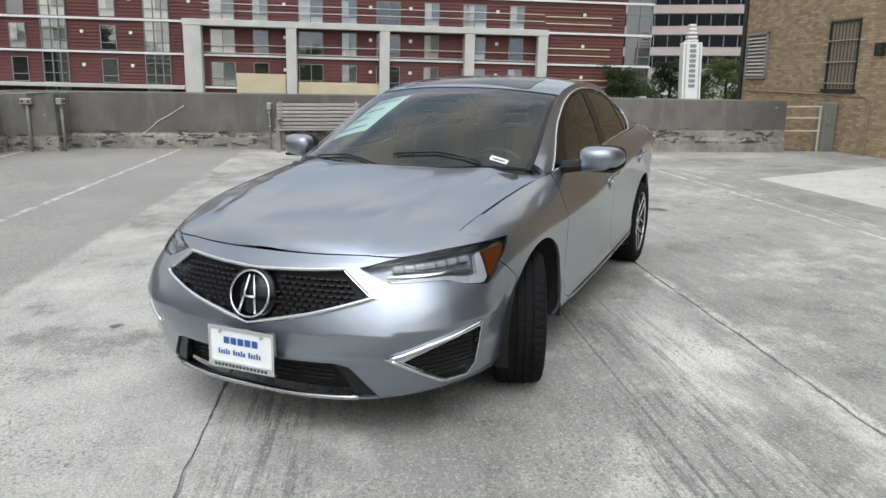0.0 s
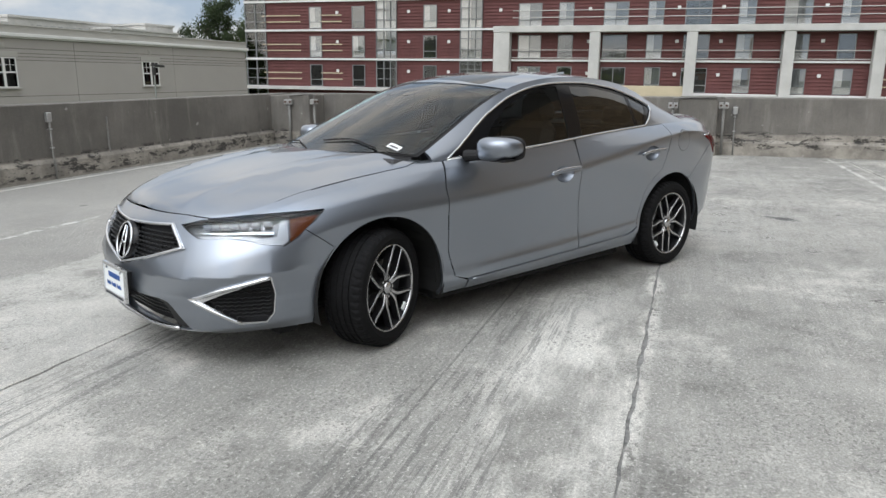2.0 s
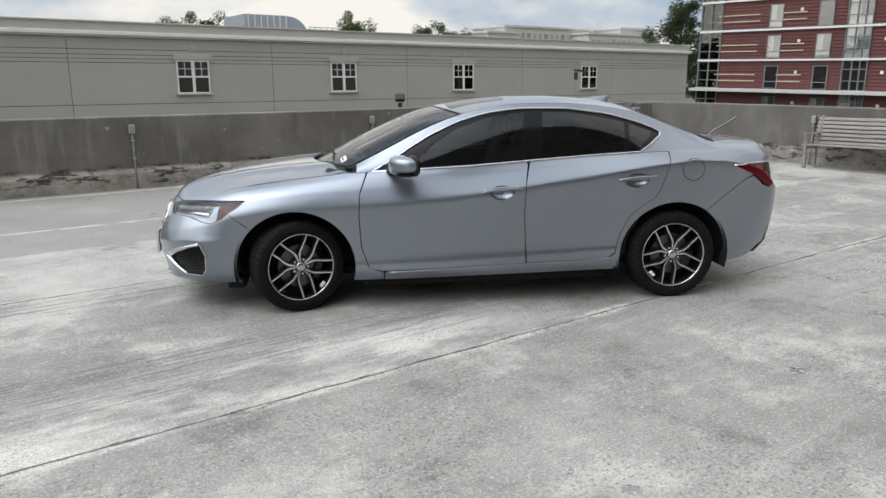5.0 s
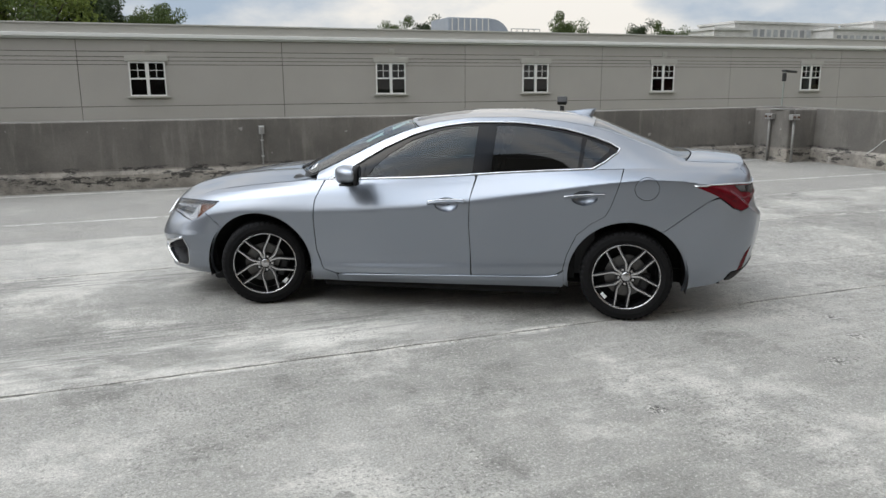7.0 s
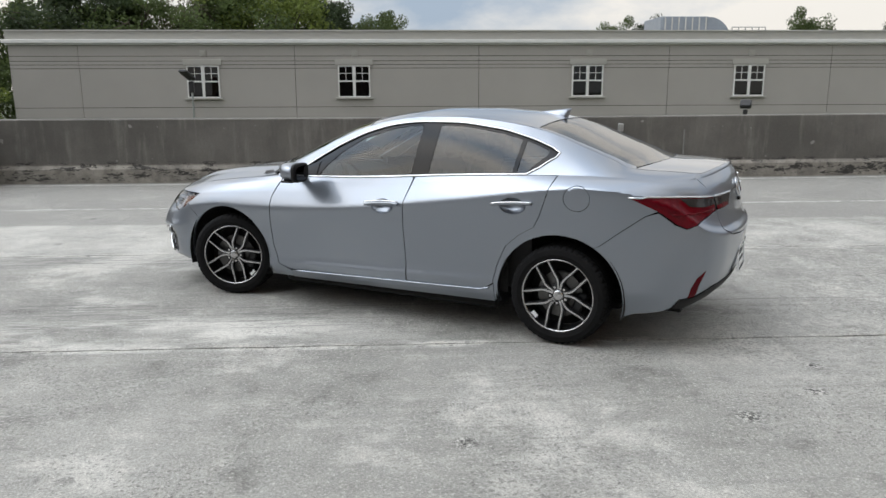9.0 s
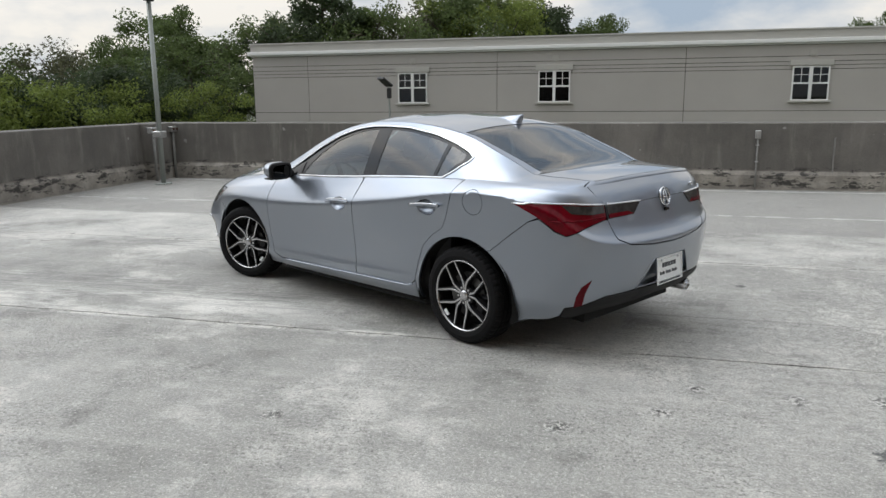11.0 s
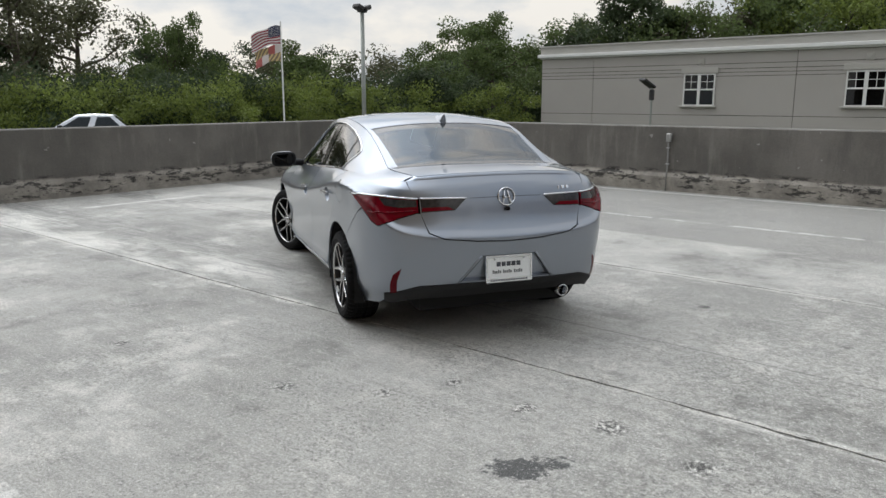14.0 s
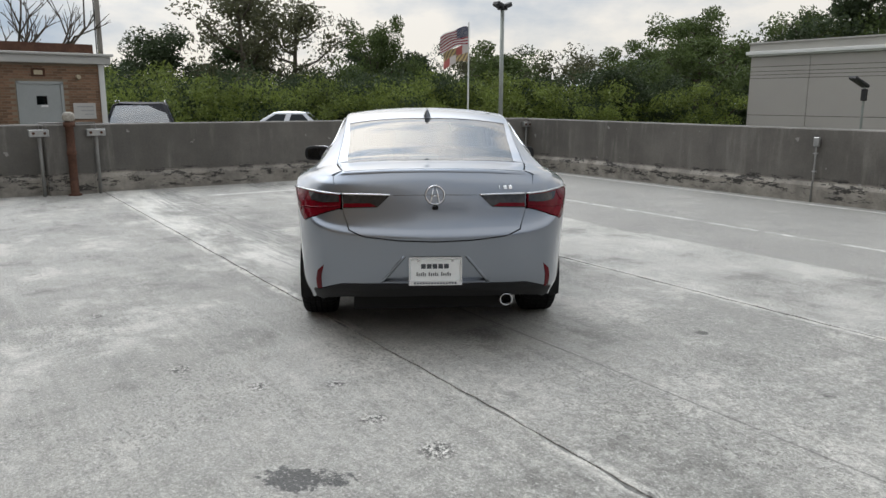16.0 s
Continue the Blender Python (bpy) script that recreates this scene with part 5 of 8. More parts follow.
bare_tree(*BARE_TREE_AT)

# ---------------------------------------------------------------- trees


def leaf_mesh(name, clumps, leaves, size, seed, flat=1.0):
    """Many small leaves gathered in clumps."""
    rng = np.random.default_rng(seed)
    verts, faces = [], []
    for cx, cy, cz, r in clumps:
        n = int(leaves * (0.6 + 0.8 * rng.random()))
        d = rng.normal(size=(n, 3))
        d /= np.linalg.norm(d, axis=1)[:, None]
        p = np.array((cx, cy, cz)) + d * (r * rng.random((n, 1)) ** 0.45) * (1, 1, 0.75)
        a = rng.normal(size=(n, 3))
        a /= np.linalg.norm(a, axis=1)[:, None]
        b = np.cross(a, rng.normal(size=(n, 3)))
        b /= np.linalg.norm(b, axis=1)[:, None]
        s = size * (0.6 + 0.8 * rng.random((n, 1)))
        base = len(verts)
        quad = np.stack([p - a * s, p + b * s * 0.5, p + a * s, p - b * s * 0.5], 1).reshape(-1, 3)
        verts.extend(map(tuple, quad.tolist()))
        faces.extend((base + 4 * i, base + 4 * i + 1, base + 4 * i + 2, base + 4 * i + 3) for i in range(n))
    me = bpy.data.meshes.new(name)
    me.from_pydata(verts, [], faces)
    return me


def make_tree(seed, height, spread, mat, label, leaves=230, size=0.09, clear=0.35):
    """A tapered trunk with limbs, and a crown of leafy clumps at the ends of the branches."""
    rng = random.Random(seed)
    bm = bmesh.new()
    clumps = []
    top = Vector((rng.uniform(-0.4, 0.4), rng.uniform(-0.4, 0.4), height * 0.86))
    pts = [Vector((0, 0, 0)).lerp(top, k / 5) + Vector((rng.uniform(-0.15, 0.15), rng.uniform(-0.15, 0.15), 0)) for k in range(6)]
    for k in range(5):
        tube(bm, pts[k], pts[k + 1], 0.30 * (1 - k / 6) * height / 11, 0.30 * (1 - (k + 1) / 6) * height / 11, 8, caps=False)
    for i in range(15):
        f = clear + (1 - clear) * (i + rng.random()) / 15
        k = min(4, int(f * 5))
        at = pts[k].lerp(pts[k + 1], f * 5 - k)
        ang = i * 2.4 + rng.uniform(-0.5, 0.5)
        reach = spread * math.sin(math.pi * (0.22 + 0.72 * (f - clear) / (1 - clear))) * rng.uniform(0.75, 1.15)
        end = at + Vector((math.cos(ang) * reach, math.sin(ang) * reach, reach * rng.uniform(0.25, 0.7)))
        midp = at.lerp(end, 0.5) + Vector((0, 0, -0.12 * reach))
        tube(bm, at, midp, 0.07 * height / 11, 0.05 * height / 11, 6, caps=False)
        tube(bm, midp, end, 0.05 * height / 11, 0.015, 6, caps=False)
        for j in range(5):
            g = at.lerp(end, 0.45 + 0.62 * (j + rng.random()) / 5)
            off = Vector((rng.gauss(0, 1), rng.gauss(0, 1), rng.gauss(0, 0.7))) * spread * 0.17
            c = g + off
            tube(bm, g, c, 0.02, 0.008, 4, caps=False)
            clumps.append((*c, spread * rng.uniform(0.16, 0.30)))
    for j in range(5):
        c = top + Vector((rng.gauss(0, 0.5), rng.gauss(0, 0.5), rng.uniform(-0.6, 0.7)))
        clumps.append((*c, spread * rng.uniform(0.15, 0.26)))
    t = thing("tree", label, "tree", group="trees beyond the deck")
    part("trunk", bm, M_BARK, t)
    me = leaf_mesh("crown", clumps, leaves, size, seed)
    me.materials.append(mat)
    crown = new("crown", me)
    crown.parent = t
    return t


def at_plan(u, v, z, turn=0, s=1.0):
    return PLAN @ Matrix.Translation((u, v, z)) @ Matrix.Rotation(radians(turn), 4, "Z") @ Matrix.Scale(s, 4)


KINDS = [make_tree(11, 11.5, 3.6, M_LEAF[0], "leafy mid-green broadleaf tree beyond the deck"), make_tree(12, 12.0, 3.3, M_LEAF[1], "dense dark green broadleaf tree beyond the deck", 240), make_tree(13, 10.5, 3.9, M_LEAF[2], "spreading yellow-green broadleaf tree beyond the deck", 230), make_tree(14, 12.5, 3.4, M_LEAF[3], "tall olive tree with a thin open crown", 110)]
WOODS = [  # u, v, kind, height of the top, and how wide
    (37, -1, 2, 3.6, 1.0), (36, -4.5, 2, 3.4, 1.05), (41, -7, 1, 6.0, 1.1), (36.5, -10.6, 3, 8.6, 1.2), (38, -14.2, 3, 8.0, 1.0), (35, -9, 2, 3.0, 1.0), (40, -12, 1, 5.6, 1.0), (33, -14, 2, 3.2, 1.0),
    (33.5, -18.0, 0, 6.2, 0.64), (38, -31, 1, 5.2, 1.0), (32, -17.5, 0, 3.2, 1.0), (35, -21, 1, 4.9, 0.9), (30, -21, 2, 3.4, 1.0), (31, -25, 0, 4.7, 1.0), (28, -25, 2, 3.0, 0.95), (29, -29, 3, 4.9, 1.0),
    (25, -29, 1, 3.7, 1.0), (29, -34, 0, 4.6, 1.0), (27, -39, 0, 6.2, 1.1), (29, -42, 1, 5.0, 1.0), (45, 3, 1, 4.4, 1.0), (40, 6, 0, 4.6, 1.0),
    (46, -24, 1, 5.8, 1.0), (42, -30, 3, 5.6, 1.0), (33.4, -46.6, 0, 8.7, 1.15), (30.5, -49, 1, 6.0, 1.0), (36, -45, 0, 6.0, 1.0), (26.5, -51, 0, 8.6, 1.2), (23.2, -52.5, 1, 11.2, 1.5), (19.8, -54, 0, 9.4, 1.3), (16.2, -55.5, 3, 9.6, 1.3), (12.5, -56.5, 0, 10.6, 1.4), (8.8, -57.2, 2, 10.8, 1.3), (5.2, -58, 1, 9.6, 1.2), (2.4, -58.5, 0, 7.8, 1.0),
    (0.2, -60, 0, 8.1, 0.75), (-21.5, -70, 0, 8.4, 0.8), (-25, -70, 1, 8.6, 0.8), (-41.3, -70, 0, 9.2, 0.85), (-50.6, -70, 1, 9.0, 0.8), (-55, -70, 0, 8.6, 0.8), (-87, -60, 1, 13.4, 1.3), (-93, -57, 0, 12.2, 1.2), (-70, 36, 0, 3.6, 1.1), (-72, 31, 1, 3.4, 1.1), (-74, 42, 2, 3.6, 1.1), (-66, 24, 1, 2.6, 1.0)]
rng = random.Random(21)
used = set()
for u, v, k, top, wide in WOODS:
    src = KINDS[k]
    full = (11.5, 12.0, 10.5, 12.5)[k] * 0.98
    m = at_plan(u, v, -7.0, rng.uniform(0, 360), 1.0) @ Matrix.Diagonal((wide * 1.15, wide * 1.15, (top + 7.0) / full, 1))
    if k in used:
        ob = copy_thing(src, m)
        ob.matrix_world = m
    else:
        used.add(k)
        src.matrix_world = m
        ob = src
rngn = np.random.default_rng(5)
# understorey: one mass of shrubs along the foot of the woods
clumps = []
for i in range(420):
    s = rngn.random()
    a, b = Vector((34.0, 4.0)), Vector((23.5, -34.0))
    p = a.lerp(b, s)
    off = rngn.normal() * 1.6
    clumps.append((p.x + off * 0.95 - 1.5, p.y + off * 0.3, -2.5 + 4.6 * rngn.random() ** 0.8, 0.5 + 0.6 * rngn.random()))
me = leaf_mesh("shrubs", clumps, 190, 0.075, 77)
me.materials.append(M_LEAF[2])
sh = new("shrubs", me)
sh.matrix_world = PLAN
tagged(sh, "dense yellow-green shrubs along the foot of the woods", "shrubs", kind="stuff")
clumps = [(c[0] + 2.2, c[1], c[2] + 0.5, c[3] * 1.15) for c in clumps]
me = leaf_mesh("shrubs", clumps, 170, 0.085, 78)
me.materials.append(M_LEAF[1])
sh = new("shrubs", me)
sh.matrix_world = PLAN
tagged(sh, "dense dark green shrubs behind the pale ones", "shrubs", kind="stuff")

# ---------------------------------------------------------------- the car: its surfaces
# Axes: x ahead from the front axle, y to the car's left, z up. The lower body is a band round a plan outline: knots 0 (nose) to 17 (tail).
OUT_X = (1.035, 1.025, 0.985, 0.905, 0.79, 0.62, 0.38, 0.10, -0.40, -1.20, -2.00, -2.67, -3.05, -3.32, -3.49, -3.58, -3.63, -3.645)
OUT_Y = (0.0, 0.20, 0.40, 0.58, 0.71, 0.80, 0.852, 0.878, 0.882, 0.885, 0.886, 0.893, 0.872, 0.82, 0.72, 0.55, 0.28, 0.0)
FOOT_Z = (0.165, 0.165, 0.168, 0.178, 0.19, 0.20, 0.205, 0.205, 0.20, 0.205, 0.215, 0.225, 0.235, 0.26, 0.30, 0.32, 0.325, 0.33)
CREASE_Z = (0.45, 0.45, 0.46, 0.50, 0.56, 0.60, 0.66, 0.70, 0.715, 0.77, 0.875, 0.975, 0.975, 0.90, 0.77, 0.72, 0.705, 0.70)
TOP_Z = (0.752, 0.752, 0.754, 0.757, 0.764, 0.79, 0.845, 0.885, 0.935, 0.966, 1.02, 1.052, 1.05, 1.045, 1.045, 1.055, 1.07, 1.075)
# How far the skin lies inside the outline, from the foot (0) over the crease (0.6) to the top edge (1)
PROFILES = (
    (0, ((0, 0.14), (0.06, 0.06), (0.12, 0.05), (0.3, 0.03), (0.45, 0.0), (0.6, 0.01), (0.8, 0.045), (0.93, 0.09), (1, 0.14))),
    (4, ((0, 0.10), (0.08, 0.03), (0.3, 0.01), (0.45, 0.0), (0.6, 0.008), (0.8, 0.05), (0.93, 0.10), (1, 0.14))),
    (7, ((0, 0.05), (0.1, 0.02), (0.3, 0.012), (0.45, 0.0), (0.6, 0.0), (0.8, 0.035), (0.93, 0.095), (1, 0.165))),
    (9, ((0, 0.06), (0.05, 0.026), (0.09, 0.017), (0.125, 0.0150), (0.165, 0.0215), (0.20, 0.024), (0.30, 0.022), (0.42, 0.0145), (0.51, 0.006), (0.555, 0.0018), (0.58, 0.0), (0.605, 0.0012), (0.635, 0.006), (0.68, 0.0175), (0.76, 0.0395), (0.87, 0.069), (1, 0.10))),
    (11, ((0, 0.06), (0.08, 0.026), (0.125, 0.018), (0.165, 0.020), (0.25, 0.0165), (0.45, 0.006), (0.54, 0.0012), (0.58, 0.0), (0.61, 0.0012), (0.65, 0.0070), (0.70, 0.0180), (0.78, 0.038), (0.9, 0.073), (1, 0.11))),
    (14, ((0, 0.10), (0.1, 0.045), (0.3, 0.018), (0.45, 0.004), (0.6, 0.0), (0.66, 0.03), (0.8, 0.058), (0.93, 0.088), (1, 0.135))),
    (17, ((0, 0.12), (0.1, 0.06), (0.3, 0.022), (0.45, 0.008), (0.6, 0.0), (0.66, 0.032), (0.72, 0.052), (0.85, 0.076), (0.95, 0.104), (1, 0.135))),
)
# Roof rail, from the cowl along the pillars to the tail: x, y, z; and the height of the middle line
RAIL_X = (-0.05, -0.20, -0.42, -0.55, -0.70, -0.92, -1.14, -1.35, -1.60, -1.85, -2.10, -2.30, -2.50, -2.70, -2.90, -3.05, -3.30, -3.60)
RAIL_Y = (0.70, 0.70, 0.69, 0.675, 0.655, 0.625, 0.607, 0.60, 0.60, 0.60, 0.60, 0.597, 0.59, 0.592, 0.602, 0.608, 0.575, 0.50)
RAIL_Z = (0.865, 0.905, 0.985, 1.045, 1.118, 1.225, 1.308, 1.357, 1.385, 1.387, 1.371, 1.344, 1.298, 1.224, 1.148, 1.092, 1.080, 1.066)
MID_X = (0.0, -0.18, -0.437, -0.688, -0.933, -1.17, -1.40, -1.63, -1.86, -2.08, -2.30, -2.47, -2.68, -2.89, -3.08, -3.16, -3.30, -3.48, -3.60)
MID_Z = (0.91, 1.0, 1.133, 1.248, 1.340, 1.390, 1.420, 1.434, 1.434, 1.421, 1.399, 1.360, 1.277, 1.194, 1.124, 1.116, 1.112, 1.098, 1.078)
HOOD_X = (0.90, 0.87, 0.80, 0.62, 0.35, 0.08, -0.20, -0.45)
HOOD_Z = (0.754, 0.79, 0.828, 0.882, 0.932, 0.968, 0.99, 1.0)


def hermite(xs, ys, x):
    """A curve through the knots that never overshoots them."""
    flip = xs[-1] < xs[0]
    if flip:
        xs, ys = xs[::-1], ys[::-1]
    n = len(xs)
    if x <= xs[0]:
        return ys[0] + (x - xs[0]) * (ys[1] - ys[0]) / (xs[1] - xs[0])
    if x >= xs[-1]:
        return ys[-1] + (x - xs[-1]) * (ys[-1] - ys[-2]) / (xs[-1] - xs[-2])
    k = 0
    while xs[k + 1] < x:
        k += 1
    h = xs[k + 1] - xs[k]
    slope = (ys[k + 1] - ys[k]) / h

    def tangent(j):
        if j == 0 or j == n - 1:
            a = min(j, n - 2)
            return (ys[a + 1] - ys[a]) / (xs[a + 1] - xs[a])
        a, b = (ys[j] - ys[j - 1]) / (xs[j] - xs[j - 1]), (ys[j + 1] - ys[j]) / (xs[j + 1] - xs[j])
        if a * b <= 0:
            return 0.0
        return 2 * a * b / (a + b)
    m0, m1 = tangent(k), tangent(k + 1)
    t = (x - xs[k]) / h
    return ys[k] * (1 + 2 * t) * (1 - t) ** 2 + h * m0 * t * (1 - t) ** 2 + ys[k + 1] * t * t * (3 - 2 * t) + h * m1 * t * t * (t - 1)


def spline(ys, i):
    """Catmull-Rom through even knots, mirrored past both ends."""
    n = len(ys)
    i = min(max(i, 0.0), n - 1.0)
    k = min(int(i), n - 2)
    t = i - k

    def at(j):
        if j < 0:
            return ys[-j]
        return ys[j] if j < n else ys[2 * n - 2 - j]
    p0, p1, p2, p3 = at(k - 1), ys[k], ys[k + 1], at(k + 2)
    return 0.5 * (2 * p1 + (p2 - p0) * t + (2 * p0 - 5 * p1 + 4 * p2 - p3) * t * t + (3 * p1 - p0 - 3 * p2 + p3) * t ** 3)


def outline(i):
    n = 17
    if i < 0 or i > n:
        x, y = outline(-i if i < 0 else 2 * n - i)
        return x, -y
    k = min(int(i), n - 1)
    t = i - k

    def at(j):
        if j < 0:
            return OUT_X[-j], -OUT_Y[-j]
        if j > n:
            return OUT_X[2 * n - j], -OUT_Y[2 * n - j]
        return OUT_X[j], OUT_Y[j]
    # centripetal knots, so that uneven spacing does not bulge
    p = [at(k - 1), at(k), at(k + 1), at(k + 2)]
    ts = [0.0]
    for a, b in zip(p, p[1:]):
        ts.append(ts[-1] + max(1e-6, math.hypot(b[0] - a[0], b[1] - a[1])) ** 0.5)
    u = ts[1] + (ts[2] - ts[1]) * t

    def mixp(a, b, ta, tb):
        f = (u - ta) / (tb - ta)
        return a[0] + (b[0] - a[0]) * f, a[1] + (b[1] - a[1]) * f
    a1, a2, a3 = mixp(p[0], p[1], ts[0], ts[1]), mixp(p[1], p[2], ts[1], ts[2]), mixp(p[2], p[3], ts[2], ts[3])
    b1, b2 = mixp(a1, a2, ts[0], ts[2]), mixp(a2, a3, ts[1], ts[3])
    return mixp(b1, b2, ts[1], ts[2])


PROFILE_AT = tuple(p[0] for p in PROFILES)


# each profile sampled once, from w = -0.05 to 1.05
PROFILE_TABLE = tuple(tuple(hermite(tuple(a for a, _ in p[1]), tuple(b for _, b in p[1]), -0.05 + 1.1 * k / 440) for k in range(441)) for p in PROFILES)


def inset(i, w):
    f = (w + 0.05) / 1.1 * 440
    k = min(max(int(f), 0), 439)
    f -= k
    n = 0
    while n < len(PROFILE_AT) - 2 and PROFILE_AT[n + 1] < i:
        n += 1
    lo, hi = max(0, n - 1), min(len(PROFILE_AT), n + 3)
    vals = tuple(t[k] + (t[k + 1] - t[k]) * f for t in PROFILE_TABLE[lo:hi])
    return hermite(PROFILE_AT[lo:hi], vals, i)


def tent(v, lo, mid, hi):
    return max(0.0, min((v - lo) / (mid - lo), (hi - v) / (hi - mid)))


def nose_relief(i, z):
    """The folds of the front bumper: a blade above the corner vent, and a fin at its outer side."""
    if i > 6.2 or z > 0.70:
        return 0.0
    ease = min(1.0, max(0.0, (i - 0.8) / 2.0)) * min(1.0, max(0.0, (5.9 - i) / 0.9))
    blade = 0.034 * tent(z, 0.39, 0.472 + 0.0105 * (i - 1.8), 0.655) * ease
    fin = 0.016 * tent(i, 4.7, 5.22, 6.1) * tent(z, 0.21, 0.36, 0.54)
    return blade + fin


def band_point(i, z):
    """The lower body's skin at a knot i (negative: the right side) and a height."""
    s = 1.0
    if i > 17:
        i, s = 34 - i, -1.0
    if i < 0:
        i, s = -i, -s
    foot, crease, top = spline(FOOT_Z, i), spline(CREASE_Z, i), spline(TOP_Z, i)
    if z <= crease:
        w = 0.6 * (z - foot) / (crease - foot)
    else:
        w = 0.6 + 0.4 * (z - crease) / (top - crease)
    d = inset(i, min(max(w, -0.05), 1.02)) - nose_relief(i, z)
    x, y = outline(i)
    xa, ya = outline(i - 0.02)
    xb, yb = outline(i + 0.02)
    tx, ty = xb - xa, yb - ya
    n = math.hypot(tx, ty)
    return x - d * ty / n, s * (y + d * tx / n), z


EDGE = [band_point(k / 8, spline(TOP_Z, k / 8)) for k in range(17 * 8 + 1)]
EDGE_X, EDGE_Y, EDGE_Z = (tuple(p[c] for p in EDGE) for c in range(3))


def edge(x):
    """The top edge of the lower body at x: y and z."""
    n = len(EDGE_X)
    lo, hi = 0, n - 1
    while hi - lo > 1:
        mid = (lo + hi) // 2
        if EDGE_X[mid] > x:
            lo = mid
        else:
            hi = mid
    t = min(max((EDGE_X[lo] - x) / max(1e-6, EDGE_X[lo] - EDGE_X[hi]), 0.0), 1.0)
    return EDGE_Y[lo] + (EDGE_Y[hi] - EDGE_Y[lo]) * t, EDGE_Z[lo] + (EDGE_Z[hi] - EDGE_Z[lo]) * t


def knot_at(x):
    """The knot of the outline on the left side that lies at x."""
    lo, hi = 2.0, 16.0
    for _ in range(30):
        mid = (lo + hi) / 2
        if outline(mid)[0] > x:
            lo = mid
        else:
            hi = mid
    return lo


def side_point(x, k):
    """The glasshouse side: k = 0 on the lower body's top edge, 1 on the roof rail."""
    ye, ze = edge(x)
    yr, zr = hermite(RAIL_X, RAIL_Y, x), hermite(RAIL_X, RAIL_Z, x)
    bulge = 0.012 * math.sin(math.pi * min(max(k, 0), 1))
    return x, ye + (yr - ye) * k + bulge, ze + (zr - ze) * k


def roof_point(x, a):
    """Windscreen, roof, rear window and deck: a = -1 to 1 from rail to rail."""
    yr, zr, zm = hermite(RAIL_X, RAIL_Y, x), hermite(RAIL_X, RAIL_Z, x), hermite(MID_X, MID_Z, x)
    return x, a * yr, zr + (zm - zr) * (1 - abs(a) ** 2.3)


def hood_point(x, y):
    ye, ze = edge(min(x, 0.893))
    zm = hermite(HOOD_X, HOOD_Z, x)
    f = min(abs(y) / max(ye, 1e-3), 1.05)
    ridge_at = 0.34 + 0.16 * (0.85 - x)
    ridge = 0.016 * max(0.0, 1 - abs(abs(y) - ridge_at) / (0.16 if abs(y) < ridge_at else 0.07)) * min(1.0, max(0.0, (0.88 - x) / 0.3))
    return x, y, ze + (zm - ze) * (1 - f ** 2.6) + ridge


# ---------------------------------------------------------------- the car: materials
def paint_material():
    m = bpy.data.materials.new("silver_metallic_paint")
    m.use_nodes = True
    nt = m.node_tree
    p = nt.nodes["Principled BSDF"]
    pos = nt.nodes.new("ShaderNodeTexCoord").outputs["Object"]
    flake = noise_node(nt, pos, 900.0, 2, 0.5)
    mr = nt.nodes.new("ShaderNodeMapRange")
    link(nt, flake, mr.inputs["Value"])
    mr.inputs["To Min"].default_value, mr.inputs["To Max"].default_value = 0.86, 1.14
    sc = nt.nodes.new("ShaderNodeVectorMath")
    sc.operation = "SCALE"
    sc.inputs[0].default_value = (0.275, 0.302, 0.346)
    link(nt, mr.outputs[0], sc.inputs["Scale"])
    link(nt, sc.outputs[0], p.inputs["Base Color"])
    p.inputs["Metallic"].default_value = 0.95
    p.inputs["Roughness"].default_value = 0.36
    p.inputs["Coat Weight"].default_value = 1.0
    p.inputs["Coat Roughness"].default_value = 0.01
    return m


M_PAINT = paint_material()
M_CHROME = material("bright_chrome", (0.74, 0.75, 0.77), 0.12, 1.0, vary=0.03, bump=0)
M_DARKMIRROR = material("dimmed_mirror", (0.05, 0.052, 0.056), 0.03, 1.0, vary=0.03, bump=0)
M_SATIN = material("satin_machined_alloy", (0.52, 0.52, 0.525), 0.26, 1.0, vary=0.06, scale=9, fine=200, bump=0.02)
M_DARKALLOY = material("dark_grey_alloy", (0.022, 0.0225, 0.024), 0.35, 0.5, vary=0.1, bump=0)
M_GLOSSBLACK = material("gloss_black_trim", (0.006, 0.006, 0.007), 0.1, vary=0.1, bump=0, spec=0.3)
M_PLASTIC = material("black_grained_plastic", (0.014, 0.014, 0.015), 0.55, spec=0.25, vary=0.25, scale=12, fine=160, bump=0.15, depth=0.002)
# near-black: the shade of gaps, wheel wells and underside is put into this colour
M_VOID = material("shaded_cavity_black", (0.006, 0.006, 0.006), 0.9, vary=0.1, bump=0)
M_RUBBER = material("tyre_rubber", (0.008, 0.008, 0.0085), 0.8, spec=0.15, vary=0.25, scale=9, fine=70, bump=0.2, depth=0.003)
M_DISC = material("brake_disc_steel", (0.13, 0.128, 0.125), 0.45, 1.0, vary=0.2, scale=12)
M_CARGLASS = glass_material("clear_green_glass", (0.60, 0.76, 0.74), 1.33)
M_TINTGLASS = glass_material("tinted_side_glass", (0.27, 0.325, 0.335), 1.42)
M_REARTINT = glass_material("dark_rear_glass", (0.12, 0.14, 0.14), 1.48)
M_BACKGLASS = glass_material("rear_window_glass", (0.27, 0.35, 0.365), 1.52)
M_LENS = glass_material("clear_lamp_lens", (0.97, 0.98, 0.98), 1.3)
M_SEAT = material("black_leather", (0.032, 0.030, 0.029), 0.5, vary=0.15, scale=6, fine=80, bump=0.15)
M_DASH = material("dark_dashboard", (0.035, 0.035, 0.037), 0.65, vary=0.2, scale=6, fine=120, bump=0.1)
